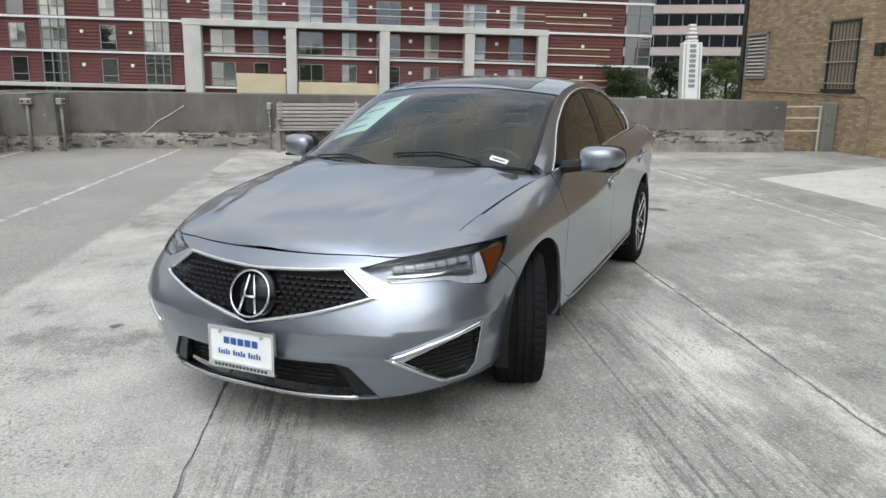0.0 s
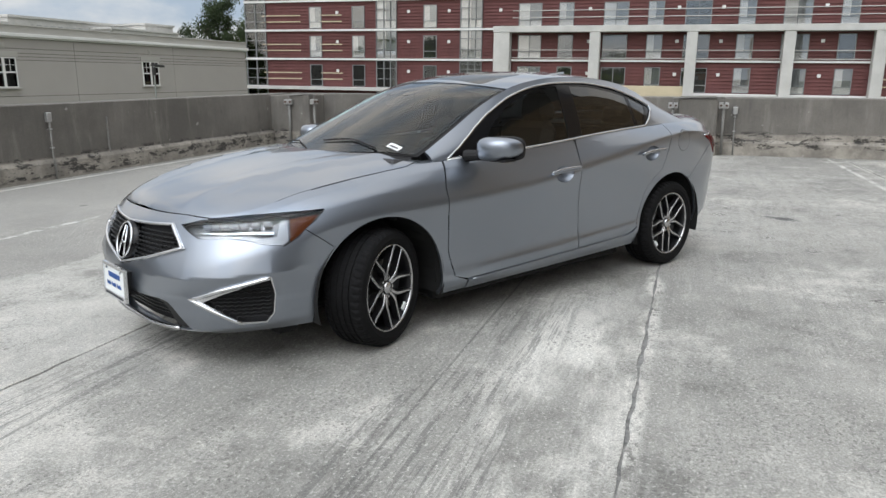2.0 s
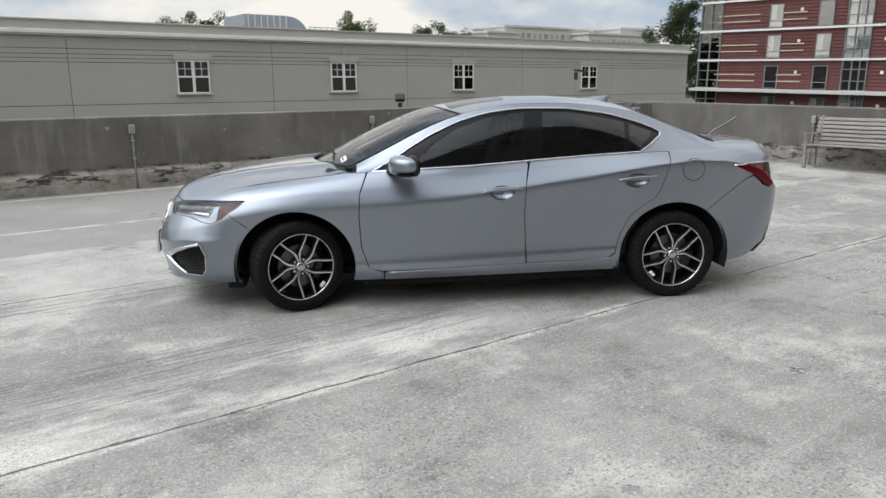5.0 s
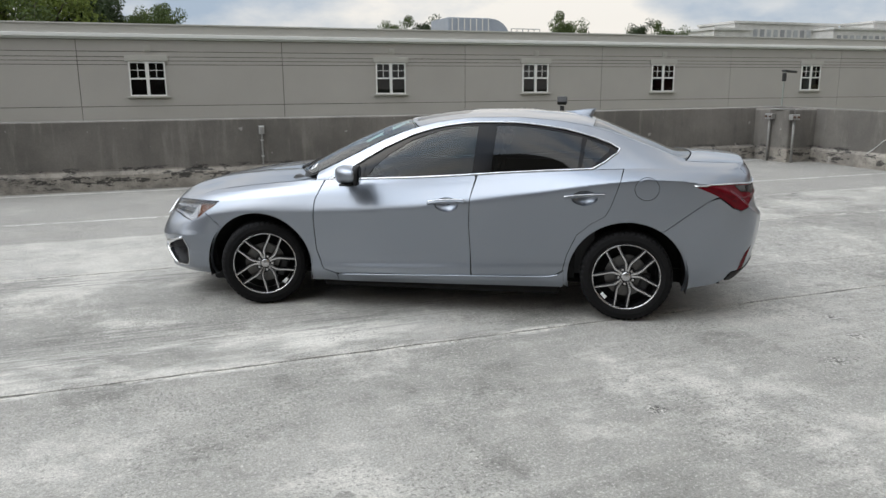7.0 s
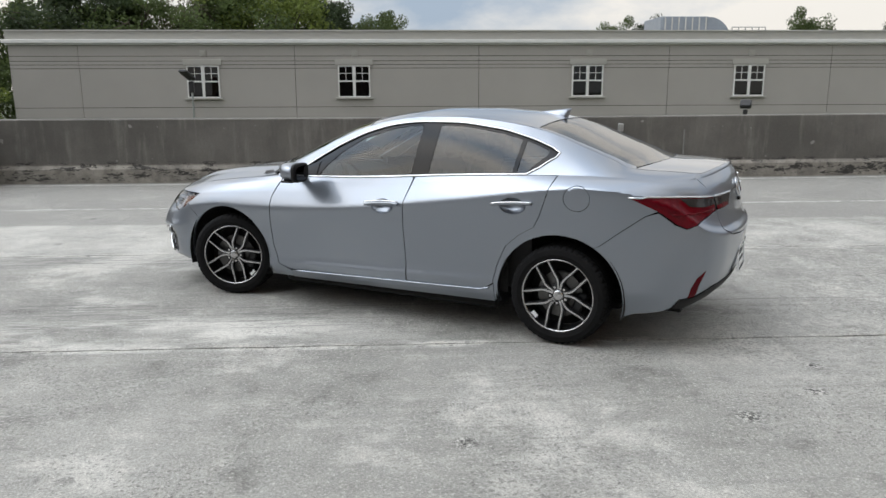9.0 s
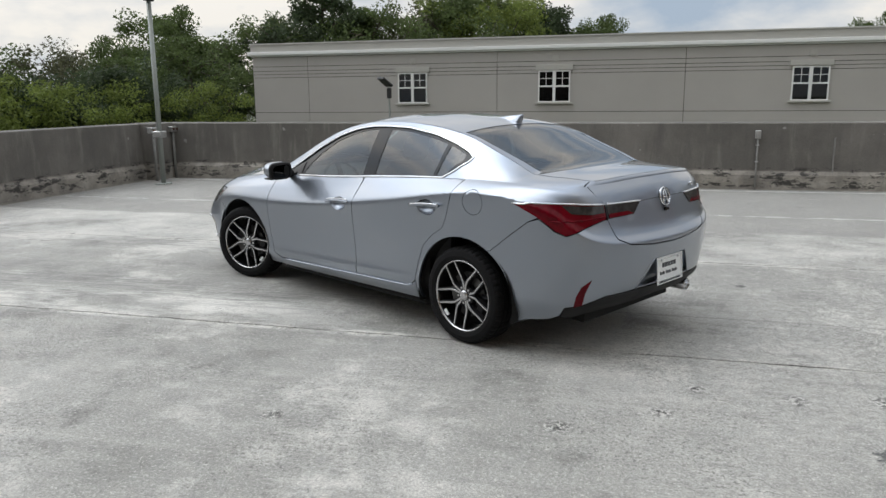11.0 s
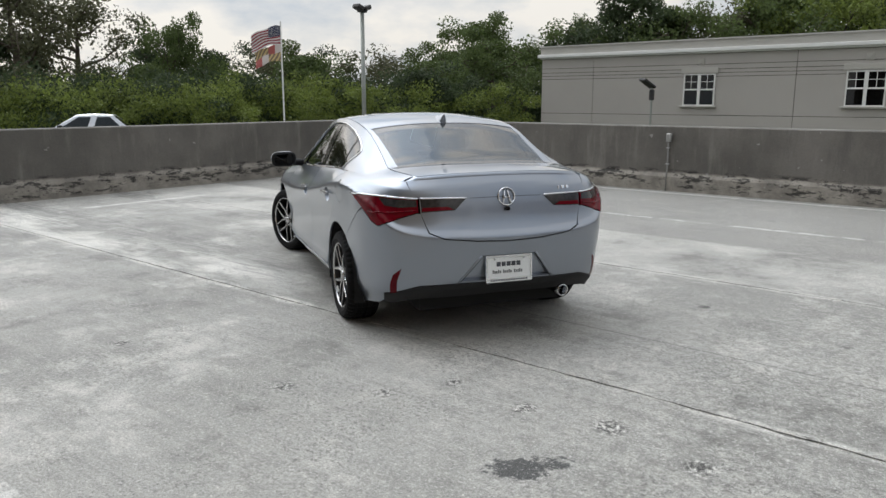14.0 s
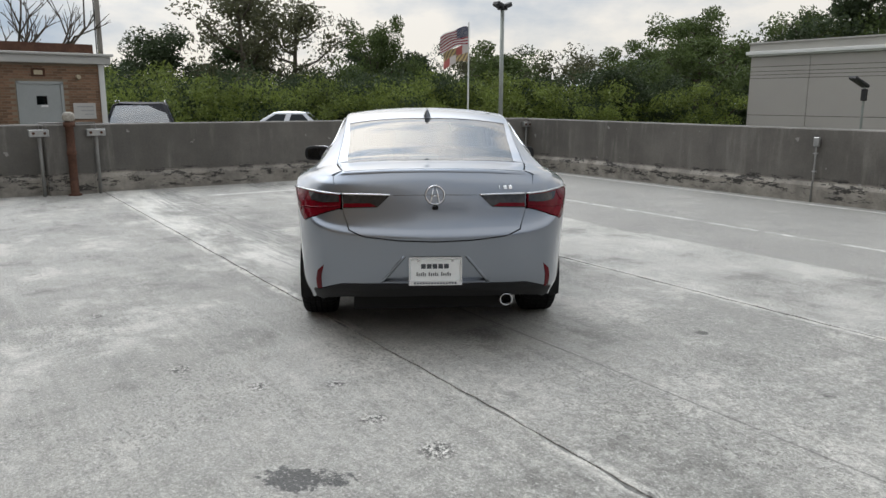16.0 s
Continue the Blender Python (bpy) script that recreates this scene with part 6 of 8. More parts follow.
M_LINER = material("grey_headliner", (0.22, 0.22, 0.21), 0.9, vary=0.1, scale=6)
M_PAPER = material("white_paper", (0.80, 0.82, 0.82), 0.7, vary=0.03, bump=0)
M_CYANPAPER = material("pale_cyan_paper", (0.72, 0.86, 0.84), 0.7, vary=0.08, bump=0)
M_INK = material("dark_ink", (0.06, 0.065, 0.075), 0.7, vary=0.1, bump=0)
M_BLUEINK = material("blue_ink", (0.03, 0.09, 0.30), 0.6, vary=0.1, bump=0)
M_AMBER = material("amber_plastic", (0.095, 0.022, 0.003), 0.25, vary=0.15, bump=0, spec=0.25)
M_REDLENS = material("red_lamp_plastic", (0.125, 0.0015, 0.007), 0.12, vary=0.25, scale=25, bump=0, spec=0.15)
M_DARKRED = material("deep_red_lamp_plastic", (0.095, 0.0015, 0.006), 0.12, vary=0.3, scale=20, bump=0, spec=0.15)
M_SMOKELENS = material("smoked_lamp_plastic", (0.035, 0.033, 0.034), 0.10, 0.2, vary=0.5, scale=30, bump=0, spec=0.5)
M_LAMPHOUSE = material("grey_lamp_housing", (0.21, 0.22, 0.235), 0.22, 0.5, vary=0.3, scale=20, bump=0)
M_LAMPWHITE = material("silver_lamp_reflector", (0.44, 0.46, 0.50), 0.2, 0.2, vary=0.15, scale=30, bump=0)

from mathutils.geometry import delaunay_2d_cdt


def inside(poly, x, y):
    hit = False
    j = len(poly) - 1
    for i in range(len(poly)):
        (xi, yi), (xj, yj) = poly[i], poly[j]
        if (yi > y) != (yj > y) and x < (xj - xi) * (y - yi) / (yj - yi) + xi:
            hit = not hit
        j = i
    return hit


def within(poly, pts):
    """Which of many points lie inside an outline."""
    hit = np.zeros(len(pts), bool)
    x, y = pts[:, 0], pts[:, 1]
    for (xi, yi), (xj, yj) in zip(poly, poly[-1:] + poly[:-1]):
        if yi != yj:
            hit ^= ((yi > y) != (yj > y)) & (x < (xj - xi) * (y - yi) / (yj - yi) + xi)
    return hit


def dense(poly, step):
    """The outline with points no further apart than one step."""
    out = []
    for a, b in zip(poly, poly[1:] + poly[:1]):
        n = max(1, math.ceil(max(abs(b[0] - a[0]) / step[0], abs(b[1] - a[1]) / step[1])))
        out += [(a[0] + (b[0] - a[0]) * k / n, a[1] + (b[1] - a[1]) * k / n) for k in range(n)]
    return out


def rounded(poly, r, n=4):
    """The outline with each corner cut to a curve; r: the share of the shorter side that it takes."""
    out = []
    for p, c, q in zip(poly[-1:] + poly[:-1], poly, poly[1:] + poly[:1]):
        a = (c[0] + (p[0] - c[0]) * r, c[1] + (p[1] - c[1]) * r)
        b = (c[0] + (q[0] - c[0]) * r, c[1] + (q[1] - c[1]) * r)
        for k in range(n + 1):
            t = k / n
            out.append(tuple((1 - t) ** 2 * a[i] + 2 * t * (1 - t) * c[i] + t * t * b[i] for i in (0, 1)))
    return out


def frame_at(fn, a, b, mirror=1):
    """The place and outward normal of a surface."""
    p = Vector(fn(a, b))
    e = 1e-3
    n = (Vector(fn(a + e, b)) - Vector(fn(a - e, b))).cross(Vector(fn(a, b + e)) - Vector(fn(a, b - e)))
    if n.length < 1e-12:
        n = Vector((0, 0, 1))
    n.normalize()
    if n.dot(p - Vector((min(max(p.x, -2.9), 0.2), 0, 0.55))) < 0:
        n = -n
    if mirror < 0:
        p.y, n.y = -p.y, -n.y
    return p, n


def panel(name, fn, poly, mat, parent, holes=(), step=(0.15, 0.03), off=0.0, skirt=0.014, mirror=1, label="", dish=None):
    """A curved sheet cut from a surface by an outline, with turned-in edges. dish: extra depth as a function of the two coordinates."""
    loops = [dense(list(poly), step)] + [dense(list(h), step) for h in holes]
    pts, edges = [], []
    for lp in loops:
        n = len(pts)
        pts += lp
        edges += [(n + i, n + (i + 1) % len(lp)) for i in range(len(lp))]
    border = np.array(pts)
    scale = np.array(step)
    lo, hi = np.min(loops[0], 0), np.max(loops[0], 0)
    nx, ny = int((hi[0] - lo[0]) / step[0]) + 1, int((hi[1] - lo[1]) / step[1]) + 1
    grid = np.array([(lo[0] + (i + 0.5) * step[0], lo[1] + (j + 0.5) * step[1]) for i in range(nx) for j in range(ny)])
    keep = within(loops[0], grid)
    for h in loops[1:]:
        keep &= ~within(h, grid)
    grid = grid[keep]
    for k in range(0, len(grid), 400):
        g = grid[k:k + 400]
        away = np.min(np.sum(((border[None] - g[:, None]) / scale) ** 2, 2), 1) > 0.2
        pts += [tuple(q) for q in g[away].tolist()]
    flat = [Vector((x / step[0], y / step[1])) for x, y in pts]
    vs, _, fs, *_ = delaunay_2d_cdt(flat, edges, [], 0, 1e-6)
    vs = [(v.x * step[0], v.y * step[1]) for v in vs]
    where = np.array(vs)
    mids = np.array([where[list(f)].mean(0) for f in fs])
    keep = within(loops[0], mids)
    for h in loops[1:]:
        keep &= ~within(h, mids)
    tris = [f for f, k in zip(fs, keep) if k]
    places, normals = [], []
    for x, y in vs:
        p, n = frame_at(fn, x, y, mirror)
        places.append(p + n * (off + (dish(x, y) if dish else 0.0)))
        if dish:
            def sunk(a, b):
                q, m = frame_at(fn, a, b)
                return q + m * dish(a, b)
            n = frame_at(sunk, x, y, mirror)[1]
        normals.append(n)
    faces = []
    for f in tris:
        a, b, c = (places[i] for i in f)
        n = (b - a).cross(c - a)
        faces.append(tuple(f) if n.dot(normals[f[0]]) > 0 else tuple(f[::-1]))
    smooth_n = len(faces)
    if skirt:
        count = {}
        for f in faces:
            for i in range(3):
                a, b = f[i], f[(i + 1) % 3]
                count[(a, b)] = count.get((a, b), 0) + 1
        rim = [e for e in count if (e[1], e[0]) not in count]
        twin = {}
        for a, b in rim:
            for i in (a, b):
                if i not in twin:
                    twin[i] = (len(places), len(places) + 1)
                    places += [places[i], places[i] - normals[i] * skirt]
                    normals += [Vector((0, 0, 0))] * 2
        faces += [(twin[b][0], twin[a][0], twin[a][1], twin[b][1]) for a, b in rim]
    me = bpy.data.meshes.new(name)
    me.from_pydata([tuple(p) for p in places], [], faces)
    me.materials.append(mat)
    for f in me.polygons:
        f.use_smooth = True
    me.normals_split_custom_set_from_vertices([tuple(n) for n in normals])
    ob = new(name, me)
    ob.parent = parent
    if label:
        ob["label"] = label
    return ob


def both(name, fn, poly, mat, parent, **kw):
    return [panel(name, fn, poly, mat, parent, mirror=m, **kw) for m in (1, -1)]


def strip(name, fn, pts, r, mat, parent, off=0.0, mirror=1, closed=False, label="", flat=1.0):
    """A slim moulding that follows points of a surface."""
    line = []
    for a, b in zip(pts, (pts[1:] + pts[:1]) if closed else pts[1:]):
        for k in range(6):
            line.append((a[0] + (b[0] - a[0]) * k / 6, a[1] + (b[1] - a[1]) * k / 6))
    if not closed:
        line.append(pts[-1])
    fr = [frame_at(fn, *q, mirror) for q in line]
    bm = bmesh.new()
    rings = []
    for i, (p, n) in enumerate(fr):
        q = fr[(i + 1) % len(fr)][0] if (closed or i + 1 < len(fr)) else p
        o = fr[i - 1][0] if (closed or i) else p
        d = (q - o).normalized()
        side = d.cross(n).normalized()
        c = p + n * off
        rings.append([bm.verts.new(c + side * r * math.cos(t) + n * r * flat * math.sin(t)) for t in (k * math.pi / 4 for k in range(8))])
    pairs = list(zip(rings, rings[1:])) + ([(rings[-1], rings[0])] if closed else [])
    for a, b in pairs:
        for k in range(8):
            bm.faces.new((a[k], a[(k + 1) % 8], b[(k + 1) % 8], b[k]))
    if not closed:
        bm.faces.new(rings[0][::-1])
        bm.faces.new(rings[-1])
    return part(name, bm, mat, parent, label, smooth=True)


def arch(cx, a0, a1, n=18, a=0.402, b=0.388, cz=0.31):
    """Points of a wheel arch as knots of the outline and heights, from angle a0 to a1 in degrees (0: ahead, 90: up)."""
    out = []
    for k in range(n + 1):
        t = radians(a0 + (a1 - a0) * k / n)
        out.append((knot_at(cx + a * math.cos(t)), cz + b * math.sin(t)))
    return out


def foot(i0, i1, n):
    return [(i0 + (i1 - i0) * k / n, spline(FOOT_Z, abs(i0 + (i1 - i0) * k / n) if abs(i0 + (i1 - i0) * k / n) <= 17 else 34 - (i0 + (i1 - i0) * k / n)) + 0.002) for k in range(n + 1)]


def top(i0, i1, n, drop=0.0):
    out = []
    for k in range(n + 1):
        i = i0 + (i1 - i0) * k / n
        j = abs(i) if abs(i) <= 17 else 34 - i
        out.append((i, spline(TOP_Z, j) - drop))
    return out


def sym(half):
    """An outline from its left half, which runs from the middle line to the middle line."""
    return half + [(-i, z) for i, z in half[::-1] if abs(i) > 1e-6]


def sym_tail(half):
    return half + [(34 - i, z) for i, z in half[::-1] if abs(i - 17) > 1e-6]


def shrink(poly, k, centre=None):
    cx = centre[0] if centre else sum(p[0] for p in poly) / len(poly)
    cy = centre[1] if centre else sum(p[1] for p in poly) / len(poly)
    return [(cx + (x - cx) * k, cy + (y - cy) * k) for x, y in poly]


# ---------------------------------------------------------------- the car: outlines of its panels
GRILLE = sym([(0.0, 0.694), (1.1, 0.702), (2.08, 0.712), (2.72, 0.612), (1.4, 0.538), (0.0, 0.472)])
GRILLE_IN = sym([(0.0, 0.681), (1.1, 0.690), (1.98, 0.700), (2.54, 0.615), (1.3, 0.549), (0.0, 0.492)])
HEADLIGHT = [(2.28, 0.713), (2.9, 0.732), (3.5, 0.745), (4.6, 0.757), (5.45, 0.764), (6.22, 0.768), (5.97, 0.717), (5.62, 0.655), (5.32, 0.620), (4.9, 0.634), (4.45, 0.655), (4.0, 0.663), (3.03, 0.658), (2.6, 0.686)]
FOG = [(2.80, 0.380), (3.74, 0.440), (5.0, 0.492), (5.09, 0.40), (5.05, 0.30), (4.87, 0.256), (4.24, 0.254), (3.30, 0.330)]
FOG_IN = [(3.22, 0.366), (3.85, 0.413), (4.975, 0.483), (5.065, 0.40), (5.025, 0.303), (4.85, 0.262), (4.27, 0.266)]
INTAKE = sym([(0.0, 0.357), (1.86, 0.360), (2.12, 0.346), (2.72, 0.212), (2.2, 0.214), (0.0, 0.205)])
INTAKE_IN = sym([(0.0, 0.335), (1.75, 0.338), (1.95, 0.325), (2.12, 0.262), (0.0, 0.25)])
TAILLIGHT = [(12.1, 0.950), (12.9, 0.953), (13.6, 0.953), (14.82, 0.945), (14.85, 0.866), (14.1, 0.828), (13.45, 0.782), (13.15, 0.806), (12.75, 0.872)]
LID_LIGHT = [(14.90, 0.944), (16.02, 0.944), (15.76, 0.874), (14.95, 0.864)]
REFLECTOR = [(14.30, 0.523), (13.95, 0.480), (13.78, 0.42), (13.70, 0.352), (14.02, 0.364), (14.10, 0.44)]
FUEL = [(11.265 + 0.205 * math.cos(t), 0.927 + 0.078 * math.sin(t)) for t in (2 * math.pi * k / 28 for k in range(28))]
HANDLE_F = [(9.27 + 0.105 * math.cos(t), 0.792 + 0.050 * math.sin(t)) for t in (2 * math.pi * k / 24 for k in range(24))]
HANDLE_R = [(10.53 + 0.13 * math.cos(t), 0.859 + 0.052 * math.sin(t)) for t in (2 * math.pi * k / 24 for k in range(24))]
DOOR_FRONT = [(8.13, 0.938), (8.06, 0.80), (8.05, 0.654), (8.065, 0.44), (8.13, 0.295), (8.24, 0.263)]
PILLAR_GAP = [(9.515, 0.986), (9.47, 0.837), (9.46, 0.657), (9.475, 0.45), (9.48, 0.288)]
DOOR_REAR = [(10.93, 1.048), (10.89, 0.983), (10.80, 0.81), (10.74, 0.735), (10.60, 0.682), (10.46, 0.60), (10.37, 0.46), (10.33, 0.345), (10.24, 0.303)]
GLAZED = [(-0.53, 0.0), (-0.60, 0.28), (-0.70, 0.52), (-0.80, 0.675), (-0.93, 0.79), (-1.15, 0.88), (-1.38, 0.915), (-1.69, 0.915), (-1.95, 0.90), (-2.23, 0.85), (-2.43, 0.765), (-2.55, 0.68), (-2.60, 0.60), (-2.585, 0.46), (-2.50, 0.18), (-2.42, 0.0)]
FRONT_GLASS = [(-0.80, 0.02), (-0.87, 0.36), (-0.97, 0.60), (-1.13, 0.77), (-1.39, 0.86), (-1.615, 0.865), (-1.585, 0.02)]
REAR_GLASS = [(-1.715, 0.02), (-1.745, 0.865), (-1.95, 0.85), (-2.20, 0.79), (-2.345, 0.74), (-2.318, 0.02)]
QUARTER_GLASS = [(-2.345, 0.03), (-2.375, 0.725), (-2.46, 0.675), (-2.535, 0.61), (-2.525, 0.47), (-2.45, 0.20), (-2.41, 0.04)]


def rear_knot(y):
    """The knot of the outline at distance y from the middle of the tail."""
    a, b = 15.0, 17.0
    for _ in range(30):
        mid = (a + b) / 2
        a, b = (mid, b) if outline(mid)[1] > y else (a, mid)
    return a


def gap_of(line, d):
    """A shut line moved a little along the body, to leave the gap between two panels."""
    return [(i + d, z) for i, z in line]


def build_body(car):
    B = band_point
    fine = (0.065, 0.0095)
    # front bumper skin, with its openings
    half = top(0.0, 2.3, 8, 0.002) + [(2.75, 0.748), (3.25, 0.7435), (2.9, 0.736)] + HEADLIGHT[:1] + HEADLIGHT[:7:-1] + [(5.62, 0.655), (5.755, 0.686), (6.03, 0.6375), (6.28, 0.5875)]
    cut = [p for p in arch(0.0, 42, -14, 12)]
    half = half + cut + foot(knot_at(0.385), 0.0, 20)
    skin = sym(half)
    mir = [[(-i, z) for i, z in h] for h in (FOG,)]
    panel("front_bumper", B, skin, M_PAINT, car, holes=[GRILLE, FOG, mir[0], INTAKE], step=(0.10, 0.013), label="silver front bumper skin")
    # grille
    g = panel("grille", B, shrink(GRILLE_IN, 1.06, (0, 0.60)), M_PLASTIC, car, step=(0.2, 0.04), off=-0.035, skirt=0, label="black honeycomb grille")
    panel("grille_surround", B, GRILLE, M_CHROME, car, holes=[GRILLE_IN], step=(0.12, 0.02), off=0.006, skirt=0.045, label="bright chrome grille surround")
    strip("grille_trim", B, sym([(0.0, 0.688), (1.1, 0.697), (2.03, 0.707), (2.63, 0.613), (1.35, 0.5435), (0.0, 0.482)]), 0.008, M_CHROME, car, off=0.008, closed=True, label="bright chrome grille edge")
    for r in range(9):
        z = 0.515 + r * 0.0195
        for k in range(-14, 15):
            i = (k + (0.5 if r % 2 else 0)) * 0.165
            if not inside(shrink(GRILLE_IN, 0.94, (0, 0.605)), i, z) or (abs(i) < 0.52 and abs(z - 0.59) < 0.10):
                continue
            p, n = frame_at(B, i, z)
            bm = bmesh.new()
            block(bm, -0.022, 0.004, -0.0115, 0.0115, -0.004, 0.004, 0.002)
            f = part("grille_fin", bm, M_DARKALLOY, g)
            f.matrix_basis = Matrix.Translation(p - n * 0.010) @ n.to_track_quat("X", "Z").to_matrix().to_4x4()
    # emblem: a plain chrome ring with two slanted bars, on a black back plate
    p, n = frame_at(B, 0.0, 0.592)
    em = part("emblem_plate", lathe(bmesh.new(), [(0.0, 0.006), (0.105, 0.004), (0.108, -0.03)], 40), M_GLOSSBLACK, car, "black round emblem plate", True)
    em.matrix_basis = Matrix.Translation(p + n * 0.0) @ n.to_track_quat("Z", "Y").to_matrix().to_4x4()
    bm = bmesh.new()
    lathe(bm, [(0.086, 0.010), (0.091, 0.018), (0.097, 0.010), (0.091, 0.004)], 40, closed=True)
    for s in (-1, 1):
        tube(bm, (s * 0.038, -0.075, 0.012), (s * 0.010, 0.075, 0.012), 0.007, 0.0045, 8)
    tube(bm, (-0.026, -0.012, 0.012), (0.026, -0.012, 0.012), 0.006, 0.006, 8)
    part("emblem", bm, M_CHROME, em, "chrome ring emblem", True)
    # lower intake
    lower = panel("lower_intake", B, shrink(INTAKE, 1.02, (0, 0.28)), M_PLASTIC, car, step=(0.2, 0.04), off=-0.055, skirt=0, label="black lower air intake")
    for r in range(4):
        z = 0.262 + r * 0.02
        strip("mesh_bar", B, [(-1.8, z), (-0.9, z), (0, z), (0.9, z), (1.8, z)], 0.004, M_GLOSSBLACK, lower, off=-0.04)
    for s in (1, -1):
        panel("intake_cheek", B, [(1.78, 0.352), (2.1, 0.342), (2.66, 0.216), (2.2, 0.218), (2.0, 0.30)], M_DARKALLOY, car, step=(0.15, 0.03), off=-0.012, skirt=0.03, mirror=s, label="dark grey intake cheek")
    strip("lip", B, [(-2.3, 0.212), (-1.2, 0.202), (0, 0.199), (1.2, 0.202), (2.3, 0.212)], 0.011, M_SATIN, car, off=0.0, label="satin silver lip below the intake")
    for s in (1, -1):
        panel("fog_surround", B, FOG, M_CHROME, car, holes=[FOG_IN], step=(0.12, 0.02), off=0.004, skirt=0.04, mirror=s, label="chrome corner vent surround")
        strip("vent_trim", B, [(4.97, 0.487), (4.4, 0.462), (3.74, 0.432), (2.90, 0.380), (3.36, 0.338), (4.26, 0.260)], 0.0105, M_CHROME, car, off=0.006, mirror=s, label="bright chrome arrow round the corner vent")
        fp = panel("corner_vent", B, shrink(FOG_IN, 1.03), M_PLASTIC, car, step=(0.15, 0.03), off=-0.03, skirt=0, mirror=s, label="black mesh corner vent")
        for r in range(10):
            z = 0.285 + r * 0.019
            xs = [3.0 + 0.1 * k for k in range(22) if inside(FOG_IN, 3.0 + 0.1 * k, z)]
            if len(xs) > 2:
                strip("mesh_bar", B, [(x, z + (0.004 if k % 2 else -0.004)) for k, x in enumerate(xs)], 0.0028, M_GLOSSBLACK, fp, off=-0.02, mirror=s)
    # headlights
    for s in (1, -1):
        hl = panel("headlight", B, shrink(HEADLIGHT, 0.985), M_LENS, car, step=(0.14, 0.02), off=0.001, skirt=0.004, mirror=s, label="clear jewelled LED headlight")
        hl.visible_shadow = False
        panel("housing", B, HEADLIGHT, M_LAMPHOUSE, hl, step=(0.16, 0.03), off=-0.045, skirt=0, mirror=s)
        panel("upper_brow", B, [(2.5, 0.716), (3.5, 0.744), (4.6, 0.755), (5.9, 0.762), (5.75, 0.757), (4.6, 0.750), (3.5, 0.739)], M_GLOSSBLACK, hl, step=(0.15, 0.02), off=-0.016, skirt=0.03, mirror=s)
        panel("running_light", B, [(2.95, 0.672), (3.6, 0.680), (4.5, 0.678), (4.95, 0.664), (5.20, 0.668), (5.33, 0.738), (5.46, 0.742), (5.42, 0.645), (5.30, 0.628), (4.92, 0.641), (4.46, 0.662), (4.0, 0.668), (3.05, 0.664)], M_LAMPWHITE, hl, step=(0.12, 0.02), off=-0.018, skirt=0.02, mirror=s)
        panel("side_marker", B, [(5.52, 0.742), (6.08, 0.752), (5.90, 0.715), (5.60, 0.66), (5.45, 0.64)], M_AMBER, hl, step=(0.1, 0.02), off=-0.012, skirt=0.02, mirror=s, label="amber side marker")
        panel("reflector_shelf", B, [(2.9, 0.686), (3.4, 0.692), (4.6, 0.695), (5.16, 0.690), (5.14, 0.680), (4.6, 0.687), (3.4, 0.685)], M_CHROME, hl, step=(0.12, 0.02), off=-0.016, skirt=0.02, mirror=s, label="chrome shelf below the light units")
        for k in range(7):
            i = 3.2 + 0.31 * k
            p, n = frame_at(B, i, 0.714 + 0.0025 * k, s)
            j = part("led_jewel", boxes((-0.012, 0.014, -0.021, 0.021, -0.0125, 0.0125), bevel=0.006), M_LAMPWHITE, hl)
            j.matrix_basis = Matrix.Translation(p - n * 0.022) @ n.to_track_quat("X", "Z").to_matrix().to_4x4()
            j2 = part("led_lens", boxes((0.014, 0.02, -0.02, 0.02, -0.006, 0.006), bevel=0.002), M_LENS, hl)
            j2.matrix_basis = j.matrix_basis
        lip = top(2.35, 6.15, 16, -0.001) + [(6.22, 0.773), (5.45, 0.768), (4.6, 0.761), (3.5, 0.749), (3.30, 0.7475), (2.78, 0.752)]
        panel("bonnet_lip", B, lip, M_PAINT, car, step=(0.11, 0.012), off=0.0, skirt=0.02, mirror=s, label="silver bonnet edge above the headlight")
    # front wings
    hl_back = [(5.45, 0.768), (6.22, 0.771), (6.0, 0.722), (5.77, 0.690)]
    wing = top(5.3, 8.12, 14, 0.002)[::-1]
    wing = [(8.125, 0.936)] + wing[1:] + hl_back[1:] + [(6.04, 0.640), (6.29, 0.590)] + arch(0.0, 41, 196, 28) + [(knot_at(-0.39), 0.21)] + foot(knot_at(-0.40), 8.26, 5) + [(8.26, 0.255)] + gap_of(DOOR_FRONT, -0.006)[::-1]
    both("front_wing", B, wing, M_PAINT, car, step=fine, label="silver front wing")
    # doors
    sill = [(8.24, 0.263), (8.72, 0.272), (9.48, 0.288), (10.2, 0.302)]
    for s in (1, -1):
        top_f = top(8.14, 9.50, 12, 0.003)
        door = top_f + [(9.508, 0.975)] + PILLAR_GAP[1:] + [(8.72, 0.2745), (8.26, 0.266)] + gap_of(DOOR_FRONT, 0.003)[::-1][1:-1]
        d = panel("front_door", B, door, M_PAINT, car, holes=[HANDLE_F], step=fine, mirror=s, label="silver front door")
        top_r = top(9.53, 10.92, 12, 0.003)
        door_r = top_r + gap_of(DOOR_REAR, -0.003)[1:] + [(9.492, 0.2905)] + gap_of(PILLAR_GAP, 0.006)[::-1][1:-1]
        r = panel("rear_door", B, door_r, M_PAINT, car, holes=[HANDLE_R], step=fine, mirror=s, label="silver rear door")
